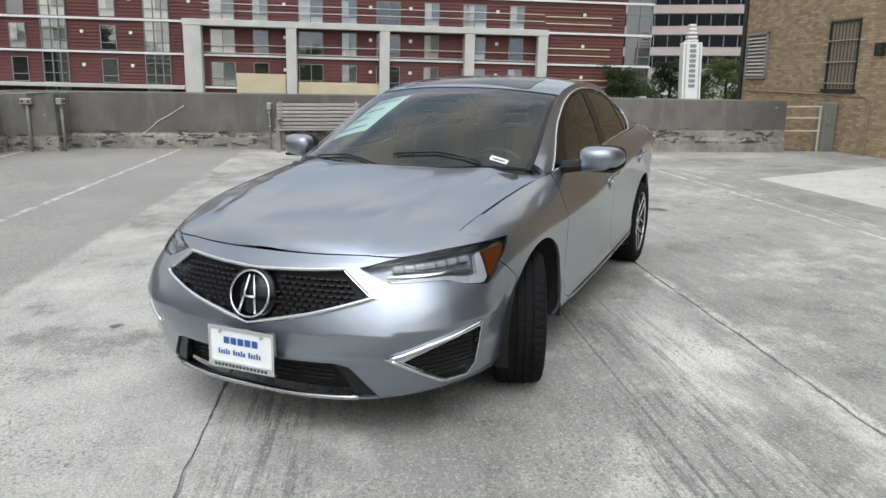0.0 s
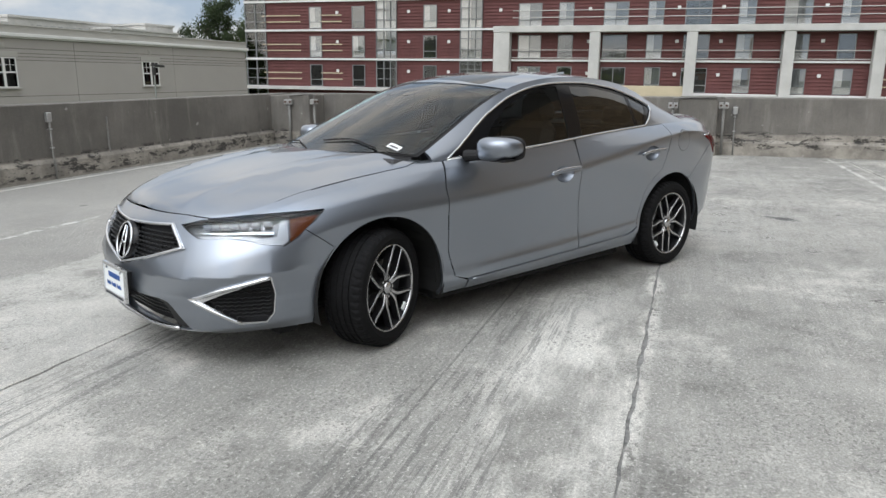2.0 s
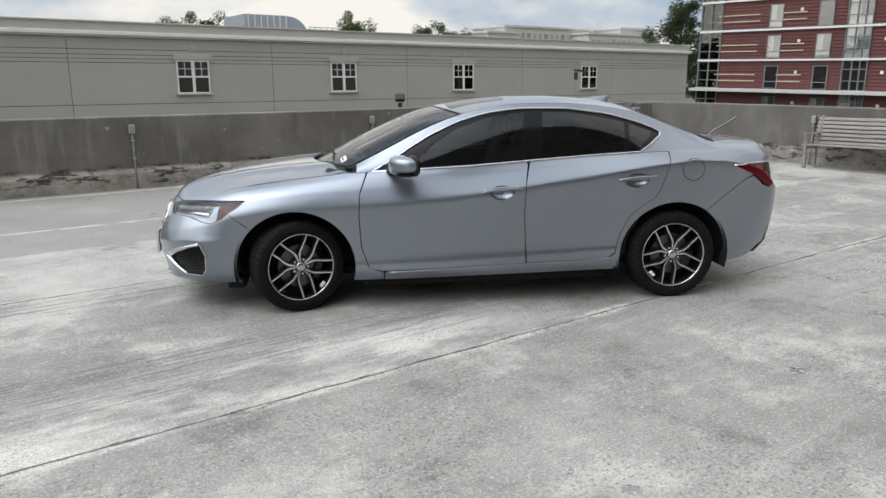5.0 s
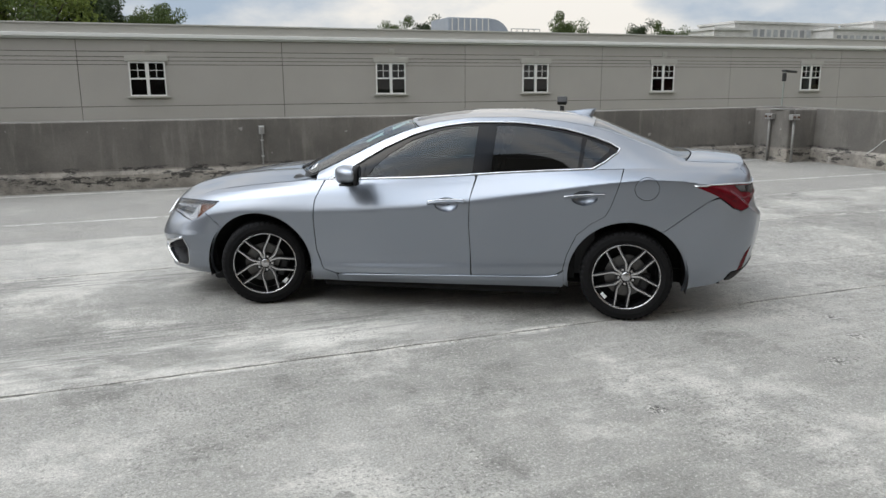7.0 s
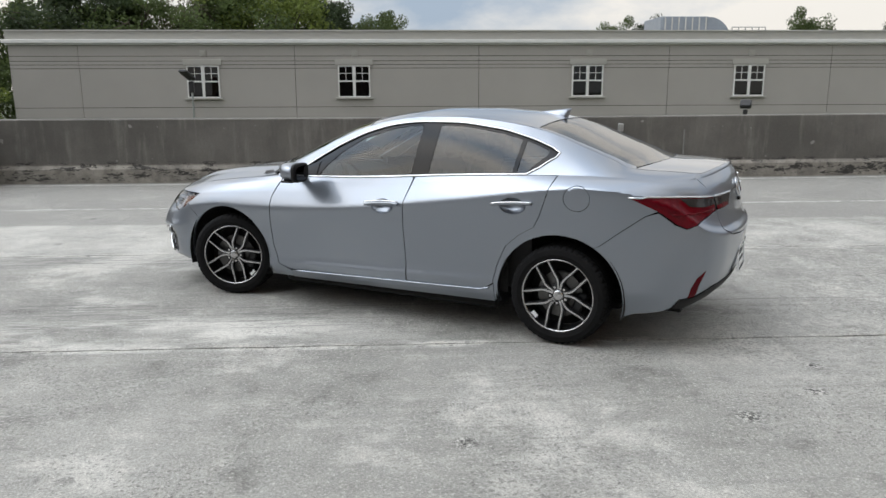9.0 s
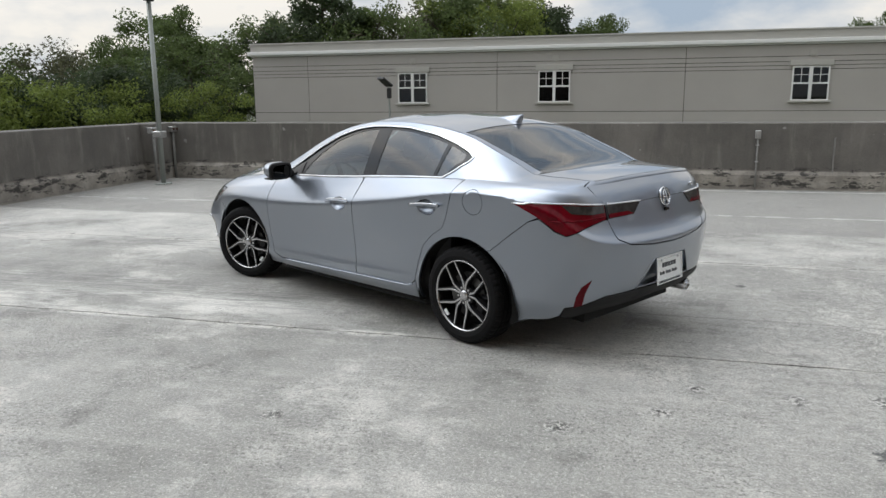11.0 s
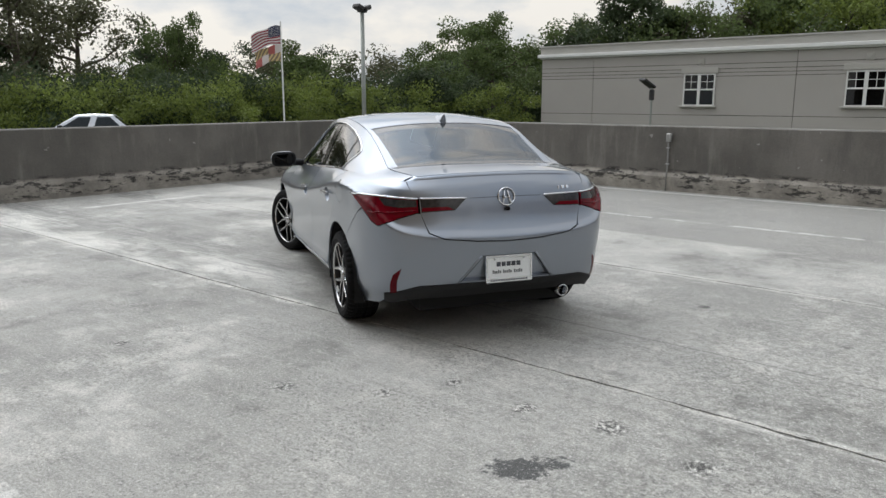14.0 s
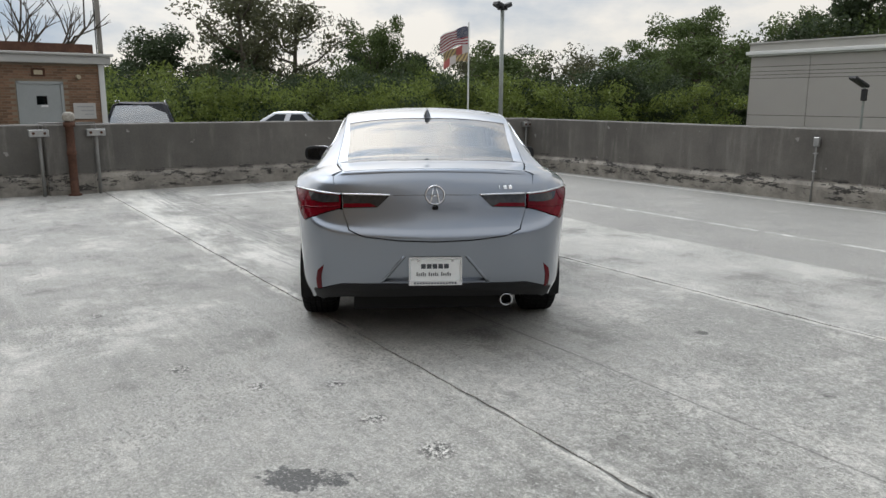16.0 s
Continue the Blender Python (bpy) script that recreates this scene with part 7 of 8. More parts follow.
        for own, hole, ci, cz, wi in ((d, HANDLE_F, 9.27, 0.806, 0.165), (r, HANDLE_R, 10.53, 0.873, 0.20)):
            panel("handle_cup", B, hole, M_PAINT, own, step=(0.04, 0.01), off=-0.001, skirt=0, mirror=s, dish=lambda x, y, h=hole: -0.046 * max(0.0, 1 - ((x - sum(p[0] for p in h) / len(h)) / (0.13 if h is HANDLE_R else 0.105)) ** 2 - ((y - sum(p[1] for p in h) / len(h)) / (0.052 if h is HANDLE_R else 0.050)) ** 2) ** 0.6)
            pts = [(ci - wi, cz - 0.012), (ci - wi * 0.5, cz - 0.002), (ci, cz + 0.004), (ci + wi * 0.5, cz + 0.007), (ci + wi, cz + 0.008)]
            strip("handle", B, pts, 0.0095, M_PAINT, own, off=0.018, mirror=s, flat=0.8, label="silver pull handle")
            strip("handle_trim", B, [(p[0], p[1] + 0.010) for p in pts], 0.004, M_CHROME, own, off=0.025, mirror=s, label="chrome handle trim")
        # sill below the doors
        side = [(8.27, 0.250), (8.28, 0.2585), (8.72, 0.2675), (9.48, 0.2835), (10.2, 0.2975), (10.25, 0.3005), (10.335, 0.338), (10.343, 0.345)] + [(10.343, 0.25)] + foot(10.34, 8.27, 10)
        panel("sill", B, side, M_PAINT, car, step=fine, off=0.004, mirror=s, label="silver sill with a bright edge")
        strip("sill_trim", B, [(8.30, 0.2575), (8.72, 0.2665), (9.48, 0.2825), (10.2, 0.2965), (10.30, 0.315)], 0.0065, M_PAINT, car, off=0.007, mirror=s, label="rounded upper edge of the sill")
        # quarter panel, with the filler flap
        joint = [(11.60, 0.642), (12.0, 0.752), (12.45, 0.848)]
        tl = [(12.70, 0.878), (12.08, 0.956), (12.9, 0.959), (13.6, 0.959), (14.84, 0.951)]
        quarter = top(10.935, 14.3, 20, 0.0) + [(14.6, 0.99)] + tl[::-1] + joint[::-1]
        back = [(knot_at(-2.67 - 0.402 * math.cos(radians(t))), 0.31 + 0.388 * math.sin(radians(t))) for t in range(58, 197, 5)]
        quarter += [(p[0], p[1]) for p in back[0:1]] + back[1:] + [(10.345, 0.235), (10.345, 0.35)] + gap_of(DOOR_REAR, 0.004)[::-1][1:-1]
        panel("rear_quarter", B, quarter, M_PAINT, car, holes=[FUEL] if s > 0 else [], step=fine, mirror=s, label="silver rear quarter panel")
        if s > 0:
            panel("fuel_flap", B, shrink(FUEL, 0.955), M_PAINT, car, step=(0.06, 0.02), mirror=s, label="round silver filler flap")
        # tail lights
        t = panel("tail_light", B, TAILLIGHT, M_REDLENS, car, step=(0.1, 0.02), off=0.004, skirt=0.02, mirror=s, label="red and smoked wraparound tail light")
        panel("smoked_lens", B, [(13.25, 0.944), (14.78, 0.938), (14.81, 0.900), (14.2, 0.892), (13.55, 0.900)], M_SMOKELENS, t, step=(0.1, 0.02), off=0.0075, skirt=0.004, mirror=s, label="smoked lens")
        panel("dark_lens", B, [(12.32, 0.943), (13.18, 0.945), (13.22, 0.835), (12.86, 0.876)], M_DARKRED, t, step=(0.1, 0.02), off=0.0065, skirt=0.003, mirror=s, label="deep red outer lens")
        strip("chrome_strip", B, [(12.1, 0.950), (12.9, 0.954), (13.6, 0.954), (14.84, 0.946)], 0.0055, M_CHROME, t, off=0.007, mirror=s, label="chrome strip along the top")
        strip("light_guide", B, [(13.0, 0.862), (13.6, 0.858), (14.2, 0.868), (14.8, 0.878)], 0.004, M_REDLENS, t, off=0.006, mirror=s)
    # rear bumper
    half = [(17.0, 0.676), (16.2, 0.684), (15.5, 0.704), (15.14, 0.742), (14.93, 0.856), (14.82, 0.858), (14.1, 0.821), (13.45, 0.775), (13.1, 0.80), (12.72, 0.866), (12.465, 0.8455), (12.012, 0.7495), (11.61, 0.6405)]
    back = [(knot_at(-2.67 - 0.402 * math.cos(radians(t))), 0.31 + 0.388 * math.sin(radians(t))) for t in range(57, -17, -6)]
    half += [(i, z) for i, z in back] + [(12.3, 0.240), (12.9, 0.262), (13.22, 0.29), (13.40, 0.348)]
    half += [(13.9, 0.362), (14.9, 0.412), (16.0, 0.420), (17.0, 0.420)]
    skin = sym_tail(half)
    dip = sym_tail([(17.0, 0.594), (16.38, 0.594), (15.87, 0.430), (17.0, 0.430)])
    refl_r = [(34 - i, z) for i, z in REFLECTOR]
    panel("rear_bumper", B, skin, M_PAINT, car, holes=[dip, REFLECTOR, refl_r], step=fine, label="silver rear bumper skin")
    panel("plate_recess", B, shrink(dip, 1.01), M_PAINT, car, step=(0.12, 0.02), off=-0.028, skirt=0, label="recess round the rear plate")
    dipwall = [frame_at(B, *q) for q in dense(dip, (0.12, 0.03))]
    bm = bmesh.new()
    ring = [(bm.verts.new(p), bm.verts.new(p - n * 0.03)) for p, n in dipwall]
    for a, b in zip(ring, ring[1:] + ring[:1]):
        bm.faces.new((a[0], b[0], b[1], a[1]))
    part("recess_wall", bm, M_PAINT, car)
    for s in (1, -1):
        # folded edge of the plate recess
        strip("recess_edge", B, [(rear_knot(0.185), 0.592), (rear_knot(0.325), 0.425)], 0.009, M_PAINT, car, off=-0.002, mirror=s, flat=0.7, label="folded edge beside the rear plate")
        # thin black strip on the skin draws the shade inside the fold
        strip("recess_shadow_gap", B, [(rear_knot(0.176), 0.590), (rear_knot(0.314), 0.425)], 0.0018, M_VOID, car, off=0.001, mirror=s)
        panel("reflector", B, shrink(REFLECTOR, 0.99), M_DARKRED, car, step=(0.1, 0.02), off=0.002, skirt=0.015, mirror=s, label="slanted red rear reflector")
    val = sym_tail([(17.0, 0.417), (16.0, 0.417), (14.9, 0.409), (13.9, 0.358), (13.42, 0.345), (13.26, 0.288), (13.6, 0.282), (14.0, 0.30), (15, 0.318), (17, 0.33)])
    panel("rear_valance", B, val, M_PLASTIC, car, step=(0.15, 0.025), off=0.006, skirt=0.05, label="black lower rear valance")
    for i in (15.9, 16.5, 17.5, 18.1):
        p, n = frame_at(B, i, 0.345)
        fin = part("diffuser_fin", boxes((-0.08, 0.0, -0.008, 0.008, -0.035, 0.02)), M_PLASTIC, car)
        fin.matrix_basis = Matrix.Translation(p - n * 0.02) @ n.to_track_quat("X", "Z").to_matrix().to_4x4()
    # boot lid: rear face and deck
    half = top(17.0, 14.35, 10, 0.0) + [(14.62, 0.985), (14.87, 0.95), (14.93, 0.86), (15.16, 0.748), (15.50, 0.711), (16.2, 0.692), (17.0, 0.684)]
    lid = panel("boot_lid", B, sym_tail(half), M_PAINT, car, step=fine, label="silver boot lid")
    edge_a = [-0.985 + 1.97 * k / 16 for k in range(17)]
    tail = []
    for k in range(33):
        x, y, _ = band_point(14.35 + 5.3 * k / 32, spline(TOP_Z, min(14.35 + 5.3 * k / 32, 34 - (14.35 + 5.3 * k / 32))))
        tail.append((x + 0.018, min(max(y / hermite(RAIL_X, RAIL_Y, x + 0.018), -0.985), 0.985)))
    deck = [(-3.155 + 0.10 * a * a, a) for a in edge_a] + [(-3.25, 0.985), (-3.33, 0.985)] + tail + [(-3.33, -0.985), (-3.25, -0.985)]
    panel("deck", roof_point, deck, M_PAINT, lid, step=(0.03, 0.06), label="silver boot deck")
    # the turned edge of the boot lid, from the deck down to the rear face
    bm = bmesh.new()
    rows = []
    for k in range(57):
        i = 14.2 + 5.6 * k / 56
        x, y, z = band_point(i, spline(TOP_Z, i if i <= 17 else 34 - i))
        xr = x + 0.016
        a = min(max(y / hermite(RAIL_X, RAIL_Y, xr), -0.99), 0.99)
        q = Vector(roof_point(xr, a))
        e = Vector((x, y, z - 0.003))
        f = min(1.0, max(0.0, (2.8 - abs(i - 17.0)) / 1.3))
        rows.append([bm.verts.new(q + Vector((0.012, 0, 0.0015 * f))), bm.verts.new(q.lerp(e, 0.4) + Vector((-0.004, 0, 0.004)) * f), bm.verts.new(q.lerp(e, 0.8) + Vector((-0.005, 0, 0.001)) * f), bm.verts.new(e)])
    for a, b in zip(rows, rows[1:]):
        for k in range(3):
            bm.faces.new((a[k], b[k], b[k + 1], a[k + 1]))
    part("lid_lip", bm, M_PAINT, lid, "silver turned edge of the boot lid", True)
    for s in (1, -1):
        t = panel("lid_light", B, LID_LIGHT, M_SMOKELENS, lid, step=(0.1, 0.02), off=0.005, skirt=0.015, mirror=s, label="smoked inner tail light")
        panel("red_edge", B, [(14.95, 0.870), (14.98, 0.892), (15.6, 0.897), (15.74, 0.878)], M_REDLENS, t, step=(0.1, 0.02), off=0.008, skirt=0.003, mirror=s)
        strip("chrome_strip", B, [(14.9, 0.947), (15.5, 0.948), (16.03, 0.946)], 0.0055, M_CHROME, t, off=0.008, mirror=s)
    # black hairline laid on the lid in place of the crease's shade
    strip("lid_crease", B, [(16.1, 0.945), (17.0, 0.948), (17.9, 0.945)], 0.0013, M_VOID, lid, off=0.0)
    p, n = frame_at(B, 17.0, 0.946)
    base = Matrix.Translation(p + n * 0.0) @ n.to_track_quat("Z", "Y").to_matrix().to_4x4()
    bm = bmesh.new()
    lathe(bm, [(0.048, 0.004), (0.054, 0.016), (0.062, 0.004), (0.055, 0.0)], 36, closed=True)
    for s in (-1, 1):
        tube(bm, (s * 0.026, -0.046, 0.008), (s * 0.008, 0.046, 0.008), 0.007, 0.004, 8)
    tube(bm, (-0.016, -0.006, 0.008), (0.016, -0.006, 0.008), 0.004, 0.004, 8)
    e = part("rear_emblem", bm, M_CHROME, lid, "chrome ring emblem", True)
    e.matrix_basis = base
    # the model badge as plain chrome strokes
    for k, (dy, h) in enumerate(((0.0, 0.012), (0.035, 0.012), (0.07, 0.012))):
        p, n = frame_at(B, 18.42 + k * 0.13, 0.985)
        bm = boxes((-0.002, 0.006, -0.012 if k else -0.004, 0.012 if k else 0.004, -0.011, 0.011), bevel=0.002)
        b = part("badge_stroke", bm, M_CHROME, lid)
        b.matrix_basis = Matrix.Translation(p) @ n.to_track_quat("X", "Z").to_matrix().to_4x4()
    cam_p, cam_n = frame_at(B, 17.0, 0.872)
    k = part("reversing_lens", boxes((-0.01, 0.018, -0.018, 0.018, -0.012, 0.012), bevel=0.005), M_GLOSSBLACK, lid)
    k.matrix_basis = Matrix.Translation(cam_p) @ cam_n.to_track_quat("X", "Z").to_matrix().to_4x4()
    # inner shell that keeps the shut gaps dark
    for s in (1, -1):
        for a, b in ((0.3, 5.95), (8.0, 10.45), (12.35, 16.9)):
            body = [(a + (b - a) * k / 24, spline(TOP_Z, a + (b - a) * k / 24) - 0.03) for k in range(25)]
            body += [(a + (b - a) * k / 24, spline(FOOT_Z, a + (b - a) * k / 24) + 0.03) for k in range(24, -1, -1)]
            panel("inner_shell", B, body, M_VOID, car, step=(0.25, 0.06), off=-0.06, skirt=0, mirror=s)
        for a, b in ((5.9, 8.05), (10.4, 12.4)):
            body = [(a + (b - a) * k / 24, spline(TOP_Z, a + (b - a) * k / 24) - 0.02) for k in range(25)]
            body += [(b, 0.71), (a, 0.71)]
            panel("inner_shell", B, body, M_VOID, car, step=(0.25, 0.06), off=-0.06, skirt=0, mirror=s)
    # bonnet
    ys = [-1 + 2 * k / 24 for k in range(25)]
    nose = []
    for k in range(33):
        i = -5.25 + 10.5 * k / 32
        x, y, _ = band_point(i, spline(TOP_Z, abs(i)))
        nose.append((x - 0.001, y))
    rear = [(-0.10 - 0.27 * a * a, 0.695 * a) for a in ys]
    lo = [(x, -edge(x)[0] + 0.004) for x in (0.5, 0.3, 0.1, -0.1, -0.25)]
    hi = [(x, edge(x)[0] - 0.004) for x in (-0.25, -0.1, 0.1, 0.3, 0.5)]
    bonnet = nose[::1] + hi[::-1] + rear[::-1] + lo[::-1]
    panel("bonnet", hood_point, bonnet, M_PAINT, car, step=(0.035, 0.035), label="silver bonnet with two soft ridges")
    for s in (1, -1):
        corner = [(-0.235, s * (edge(-0.235)[0] - 0.005)), (-0.33, s * (edge(-0.33)[0] - 0.002)), (-0.445, s * (edge(-0.445)[0] - 0.002)), (-0.445, s * 0.70), (-0.375, s * 0.70), (-0.30, s * 0.64)]
        panel("bonnet_corner", hood_point, corner, M_PAINT, car, step=(0.03, 0.03), off=-0.004, skirt=0.01, label="silver corner at the foot of the pillar")
    panel("bonnet_liner", hood_point, shrink(bonnet, 0.97, (0.25, 0)), M_VOID, car, step=(0.12, 0.12), off=-0.03, skirt=0)


def build_glasshouse(car):
    G, T = side_point, roof_point
    for s in (1, -1):
        # side frame: pillars and rails round the glazed opening
        rail = [(-0.43, 0.0), (-0.43, 0.99)] + [(-0.43 - (3.10 - 0.43) * k / 40, 0.995) for k in range(1, 41)]
        low = [(-3.10 + (3.10 - 0.43) * k / 40, 0.0) for k in range(0, 40)]
        outer = rail + [(-3.30, 0.995), (-3.40, 0.995), (-3.40, 0.0), (-3.3, 0.0)] + low
        panel("side_frame", G, outer, M_PAINT, car, holes=[[(x, max(k, 0.004)) for x, k in GLAZED]], step=(0.04, 0.10), mirror=s, skirt=0.02, label="silver pillars and roof rail")
        strip("window_trim", G, [(x, max(k, 0.012)) for x, k in GLAZED], 0.0065, M_CHROME, car, off=0.002, mirror=s, closed=True, flat=0.7, label="chrome strip round the side windows")
        w = panel("front_side_window", G, FRONT_GLASS, M_TINTGLASS, car, step=(0.06, 0.1), off=-0.010, skirt=0.003, mirror=s, label="tinted front door window")
        w.visible_shadow = False
        w = panel("rear_side_window", G, REAR_GLASS, M_REARTINT, car, step=(0.06, 0.1), off=-0.010, skirt=0.003, mirror=s, label="dark tinted rear door window")
        w.visible_shadow = False
        w = panel("quarter_window", G, QUARTER_GLASS, M_REARTINT, car, step=(0.06, 0.1), off=-0.010, skirt=0.003, mirror=s, label="dark tinted quarter window")
        w.visible_shadow = False
        panel("window_frame", G, [(x, max(k, 0.006)) for x, k in GLAZED], M_GLOSSBLACK, car, holes=[shrink(FRONT_GLASS, 0.995), shrink(REAR_GLASS, 0.995), shrink(QUARTER_GLASS, 0.99)], step=(0.05, 0.1), off=-0.007, skirt=0.012, mirror=s, label="gloss black window frame and pillar")
    # windscreen, roof, rear window
    edge_a = [-0.965 + 1.93 * k / 24 for k in range(25)]
    screen = [(-0.13 - 0.26 * a * a, a) for a in edge_a] + [(-1.02 - 0.14 * a * a, a) for a in edge_a[::-1]]
    w = panel("windscreen", T, screen, M_CARGLASS, car, step=(0.05, 0.08), off=-0.004, skirt=0.003, label="windscreen reflecting the sky")
    w.visible_shadow = False
    panel("screen_surround", T, [(-0.115 - 0.26 * a * a / 0.93, a * 1.03) for a in edge_a] + [(-1.03 - 0.15 * a * a, a * 1.03) for a in edge_a[::-1]], M_GLOSSBLACK, car, holes=[[(-0.20 - 0.26 * a * a, a * 0.955) for a in edge_a] + [(-0.995 - 0.14 * a * a, a * 0.955) for a in edge_a[::-1]]], step=(0.04, 0.06), off=-0.007, skirt=0, label="black band round the windscreen")
    hole = rounded([(-1.11, -0.70), (-1.11, 0.70), (-1.52, 0.70), (-1.52, -0.70)], 0.1)
    full = [-0.99 + 1.98 * k / 24 for k in range(25)]
    roof = [(-1.03 - 0.15 * a * a, a) for a in full] + [(-2.445 + 0.03 * a * a, a) for a in full[::-1]]
    panel("roof", T, roof, M_PAINT, car, holes=[hole], step=(0.06, 0.08), label="silver roof panel")
    w = panel("sunroof", T, shrink(hole, 0.985), M_GLOSSBLACK, car, step=(0.06, 0.1), off=-0.001, skirt=0.01, label="dark glass sunroof")
    panel("headliner", T, [(-1.1, -0.93), (-1.1, 0.93), (-2.40, 0.93), (-2.40, -0.93)], M_LINER, car, step=(0.15, 0.15), off=-0.05, skirt=0)
    back = [(-2.452 + 0.03 * a * a, a * 0.985) for a in edge_a] + [(-3.145 + 0.10 * a * a, a * 0.925) for a in edge_a[::-1]]
    for s in (1, -1):
        inner = [(-2.422 - 0.031 * k, s * (0.948 - 0.056 * k / 20)) for k in range(21)]
        outer = [(-2.40 - 0.033 * k, s * 0.996) for k in range(21)]
        panel("rear_pillar", T, inner + outer[::-1], M_PAINT, car, step=(0.05, 0.03), off=0.0, skirt=0.006, label="silver pillar beside the rear window")
    w = panel("rear_window", T, back, M_BACKGLASS, car, step=(0.05, 0.08), off=-0.003, skirt=0.003, label="tinted rear window reflecting clouds")
    w.visible_shadow = False
    panel("rear_window_band", T, shrink(back, 1.01, (-2.8, 0)), M_GLOSSBLACK, car, holes=[shrink(back, 0.955, (-2.8, 0))], step=(0.05, 0.08), off=-0.006, skirt=0, label="black band round the rear window")
    # roof fin
    bm = bmesh.new()
    rows = []
    for k in range(9):
        t = k / 8
        x, h, w2 = -2.21 - 0.21 * t, 0.006 + 0.058 * t ** 1.3, 0.028 * math.sin(math.pi * min(1, 0.15 + 0.85 * t) * 0.62)
        z = hermite(MID_X, MID_Z, x) - 0.004
        rows.append([bm.verts.new(p) for p in ((x, -w2, z), (x - 0.02 * t, -w2 * 0.35, z + h * 0.75), (x - 0.03 * t, 0, z + h), (x - 0.02 * t, w2 * 0.35, z + h * 0.75), (x, w2, z))])
    for a, b in zip(rows, rows[1:]):
        for k in range(4):
            bm.faces.new((a[k], b[k], b[k + 1], a[k + 1]))
    bm.faces.new(rows[-1])
    bm.faces.new(rows[0][::-1])
    part("roof_fin", bm, M_PAINT, car, "silver shark-fin aerial", True)
    # cowl and wipers
    cowl = [(-0.06 - 0.26 * a * a, a) for a in edge_a] + [(-0.18 - 0.27 * a * a, a) for a in edge_a[::-1]]
    panel("cowl", T, cowl, M_PLASTIC, car, step=(0.04, 0.08), off=-0.012, skirt=0, label="black wiper cowl")
    for a0, a1, x0 in ((0.66, -0.02, -0.195), (-0.08, -0.72, -0.13)):
        strip("wiper", T, [(x0 - 0.27 * a0 * a0 * 0.6, a0), (x0 - 0.05 - 0.24 * ((a0 + a1) / 2) ** 2, (a0 + a1) / 2), (x0 - 0.03 - 0.2 * a1 * a1, a1)], 0.0045, M_PLASTIC, car, off=0.006, label="black wiper arm and blade")
    # papers on the glass
    panel("window_sticker", T, [(-0.50, -0.86), (-0.50, -0.50), (-0.93, -0.42), (-0.93, -0.78)], M_CYANPAPER, car, step=(0.06, 0.1), off=-0.012, skirt=0, label="pale price sheet inside the windscreen")
    for k in range(7):
        panel("print_bar", T, [(-0.56 - k * 0.05, -0.82 + 0.012 * k), (-0.575 - k * 0.05, -0.82 + 0.012 * k), (-0.575 - k * 0.05, -0.56 + 0.012 * k - 0.05 * (k % 3)), (-0.56 - k * 0.05, -0.56 + 0.012 * k - 0.05 * (k % 3))], M_PAPER if k % 2 else M_INK, car, step=(0.1, 0.1), off=-0.009, skirt=0)
    lab = panel("stock_label", T, [(-0.315, 0.70), (-0.325, 0.83), (-0.365, 0.83), (-0.355, 0.70)], M_PAPER, car, step=(0.05, 0.1), off=-0.001, skirt=0, label="small white paper label with a dark bar")
    panel("print_bar", T, [(-0.325, 0.72), (-0.333, 0.81), (-0.345, 0.81), (-0.337, 0.72)], M_INK, car, step=(0.05, 0.1), off=0.0015, skirt=0)


def mirrors(car):
    for s in (1, -1):
        bm = bmesh.new()
        bmesh.ops.create_uvsphere(bm, u_segments=24, v_segments=14, radius=1.0)
        for v in bm.verts:
            x, y, z = v.co
            sq = [math.copysign(abs(c) ** 0.68, c) for c in (x, y, z)]
            fx = sq[0] * (0.085 if sq[0] > 0 else 0.05)
            tall = 0.064 - 0.006 * y if z > 0 else 0.066 - 0.026 * y
            v.co = Vector((-0.755 + fx + 0.03 * (1 - abs(y)) - 0.04 * y, s * (0.968 + sq[1] * 0.116), 1.002 + sq[2] * tall))
        shell = part("wing_mirror", bm, M_PAINT, car, "silver wing mirror", True)
        bm = bmesh.new()
        tube(bm, (-0.70, s * 0.90, 0.965), (-0.66, s * 0.775, 0.955), 0.028, 0.035, 10)
        block(bm, -0.79, -0.69, min(s * 0.90, s * 1.05), max(s * 0.90, s * 1.05), 0.932, 0.946, 0.006)
        part("mirror_foot", bm, M_PLASTIC, shell, "black mirror foot")
        bm = bmesh.new()
        bmesh.ops.create_uvsphere(bm, u_segments=24, v_segments=14, radius=1.0)
        for v in bm.verts:
            x, y, z = v.co
            sq = [math.copysign(abs(c) ** 0.6, c) for c in (x, y, z)]
            v.co = Vector((-0.80 + sq[0] * 0.022 - 0.02 * y, s * (0.968 + sq[1] * 0.115), 1.000 + sq[2] * 0.068))
        part("mirror_bezel", bm, M_PLASTIC, shell, "black mirror bezel", True)
        bm = bmesh.new()
        for v, (y, z) in ((None, p) for p in rounded([(0.885, 0.948), (1.052, 0.951), (1.056, 1.042), (0.885, 1.05)], 0.3)):
            bm.verts.new((-0.8235 - 0.02 * (y - 0.968) / 0.11, s * y, z))
        bm.faces.new(list(bm.verts))
        part("mirror_glass", bm, M_DARKMIRROR, shell, "mirror glass")
        # black sail at the front corner of the window
        panel("mirror_sail", side_point, [(-0.56, 0.03), (-0.62, 0.28), (-0.72, 0.5), (-0.80, 0.50), (-0.79, 0.03)], M_GLOSSBLACK, car, step=(0.06, 0.1), off=-0.002, skirt=0.01, mirror=s)


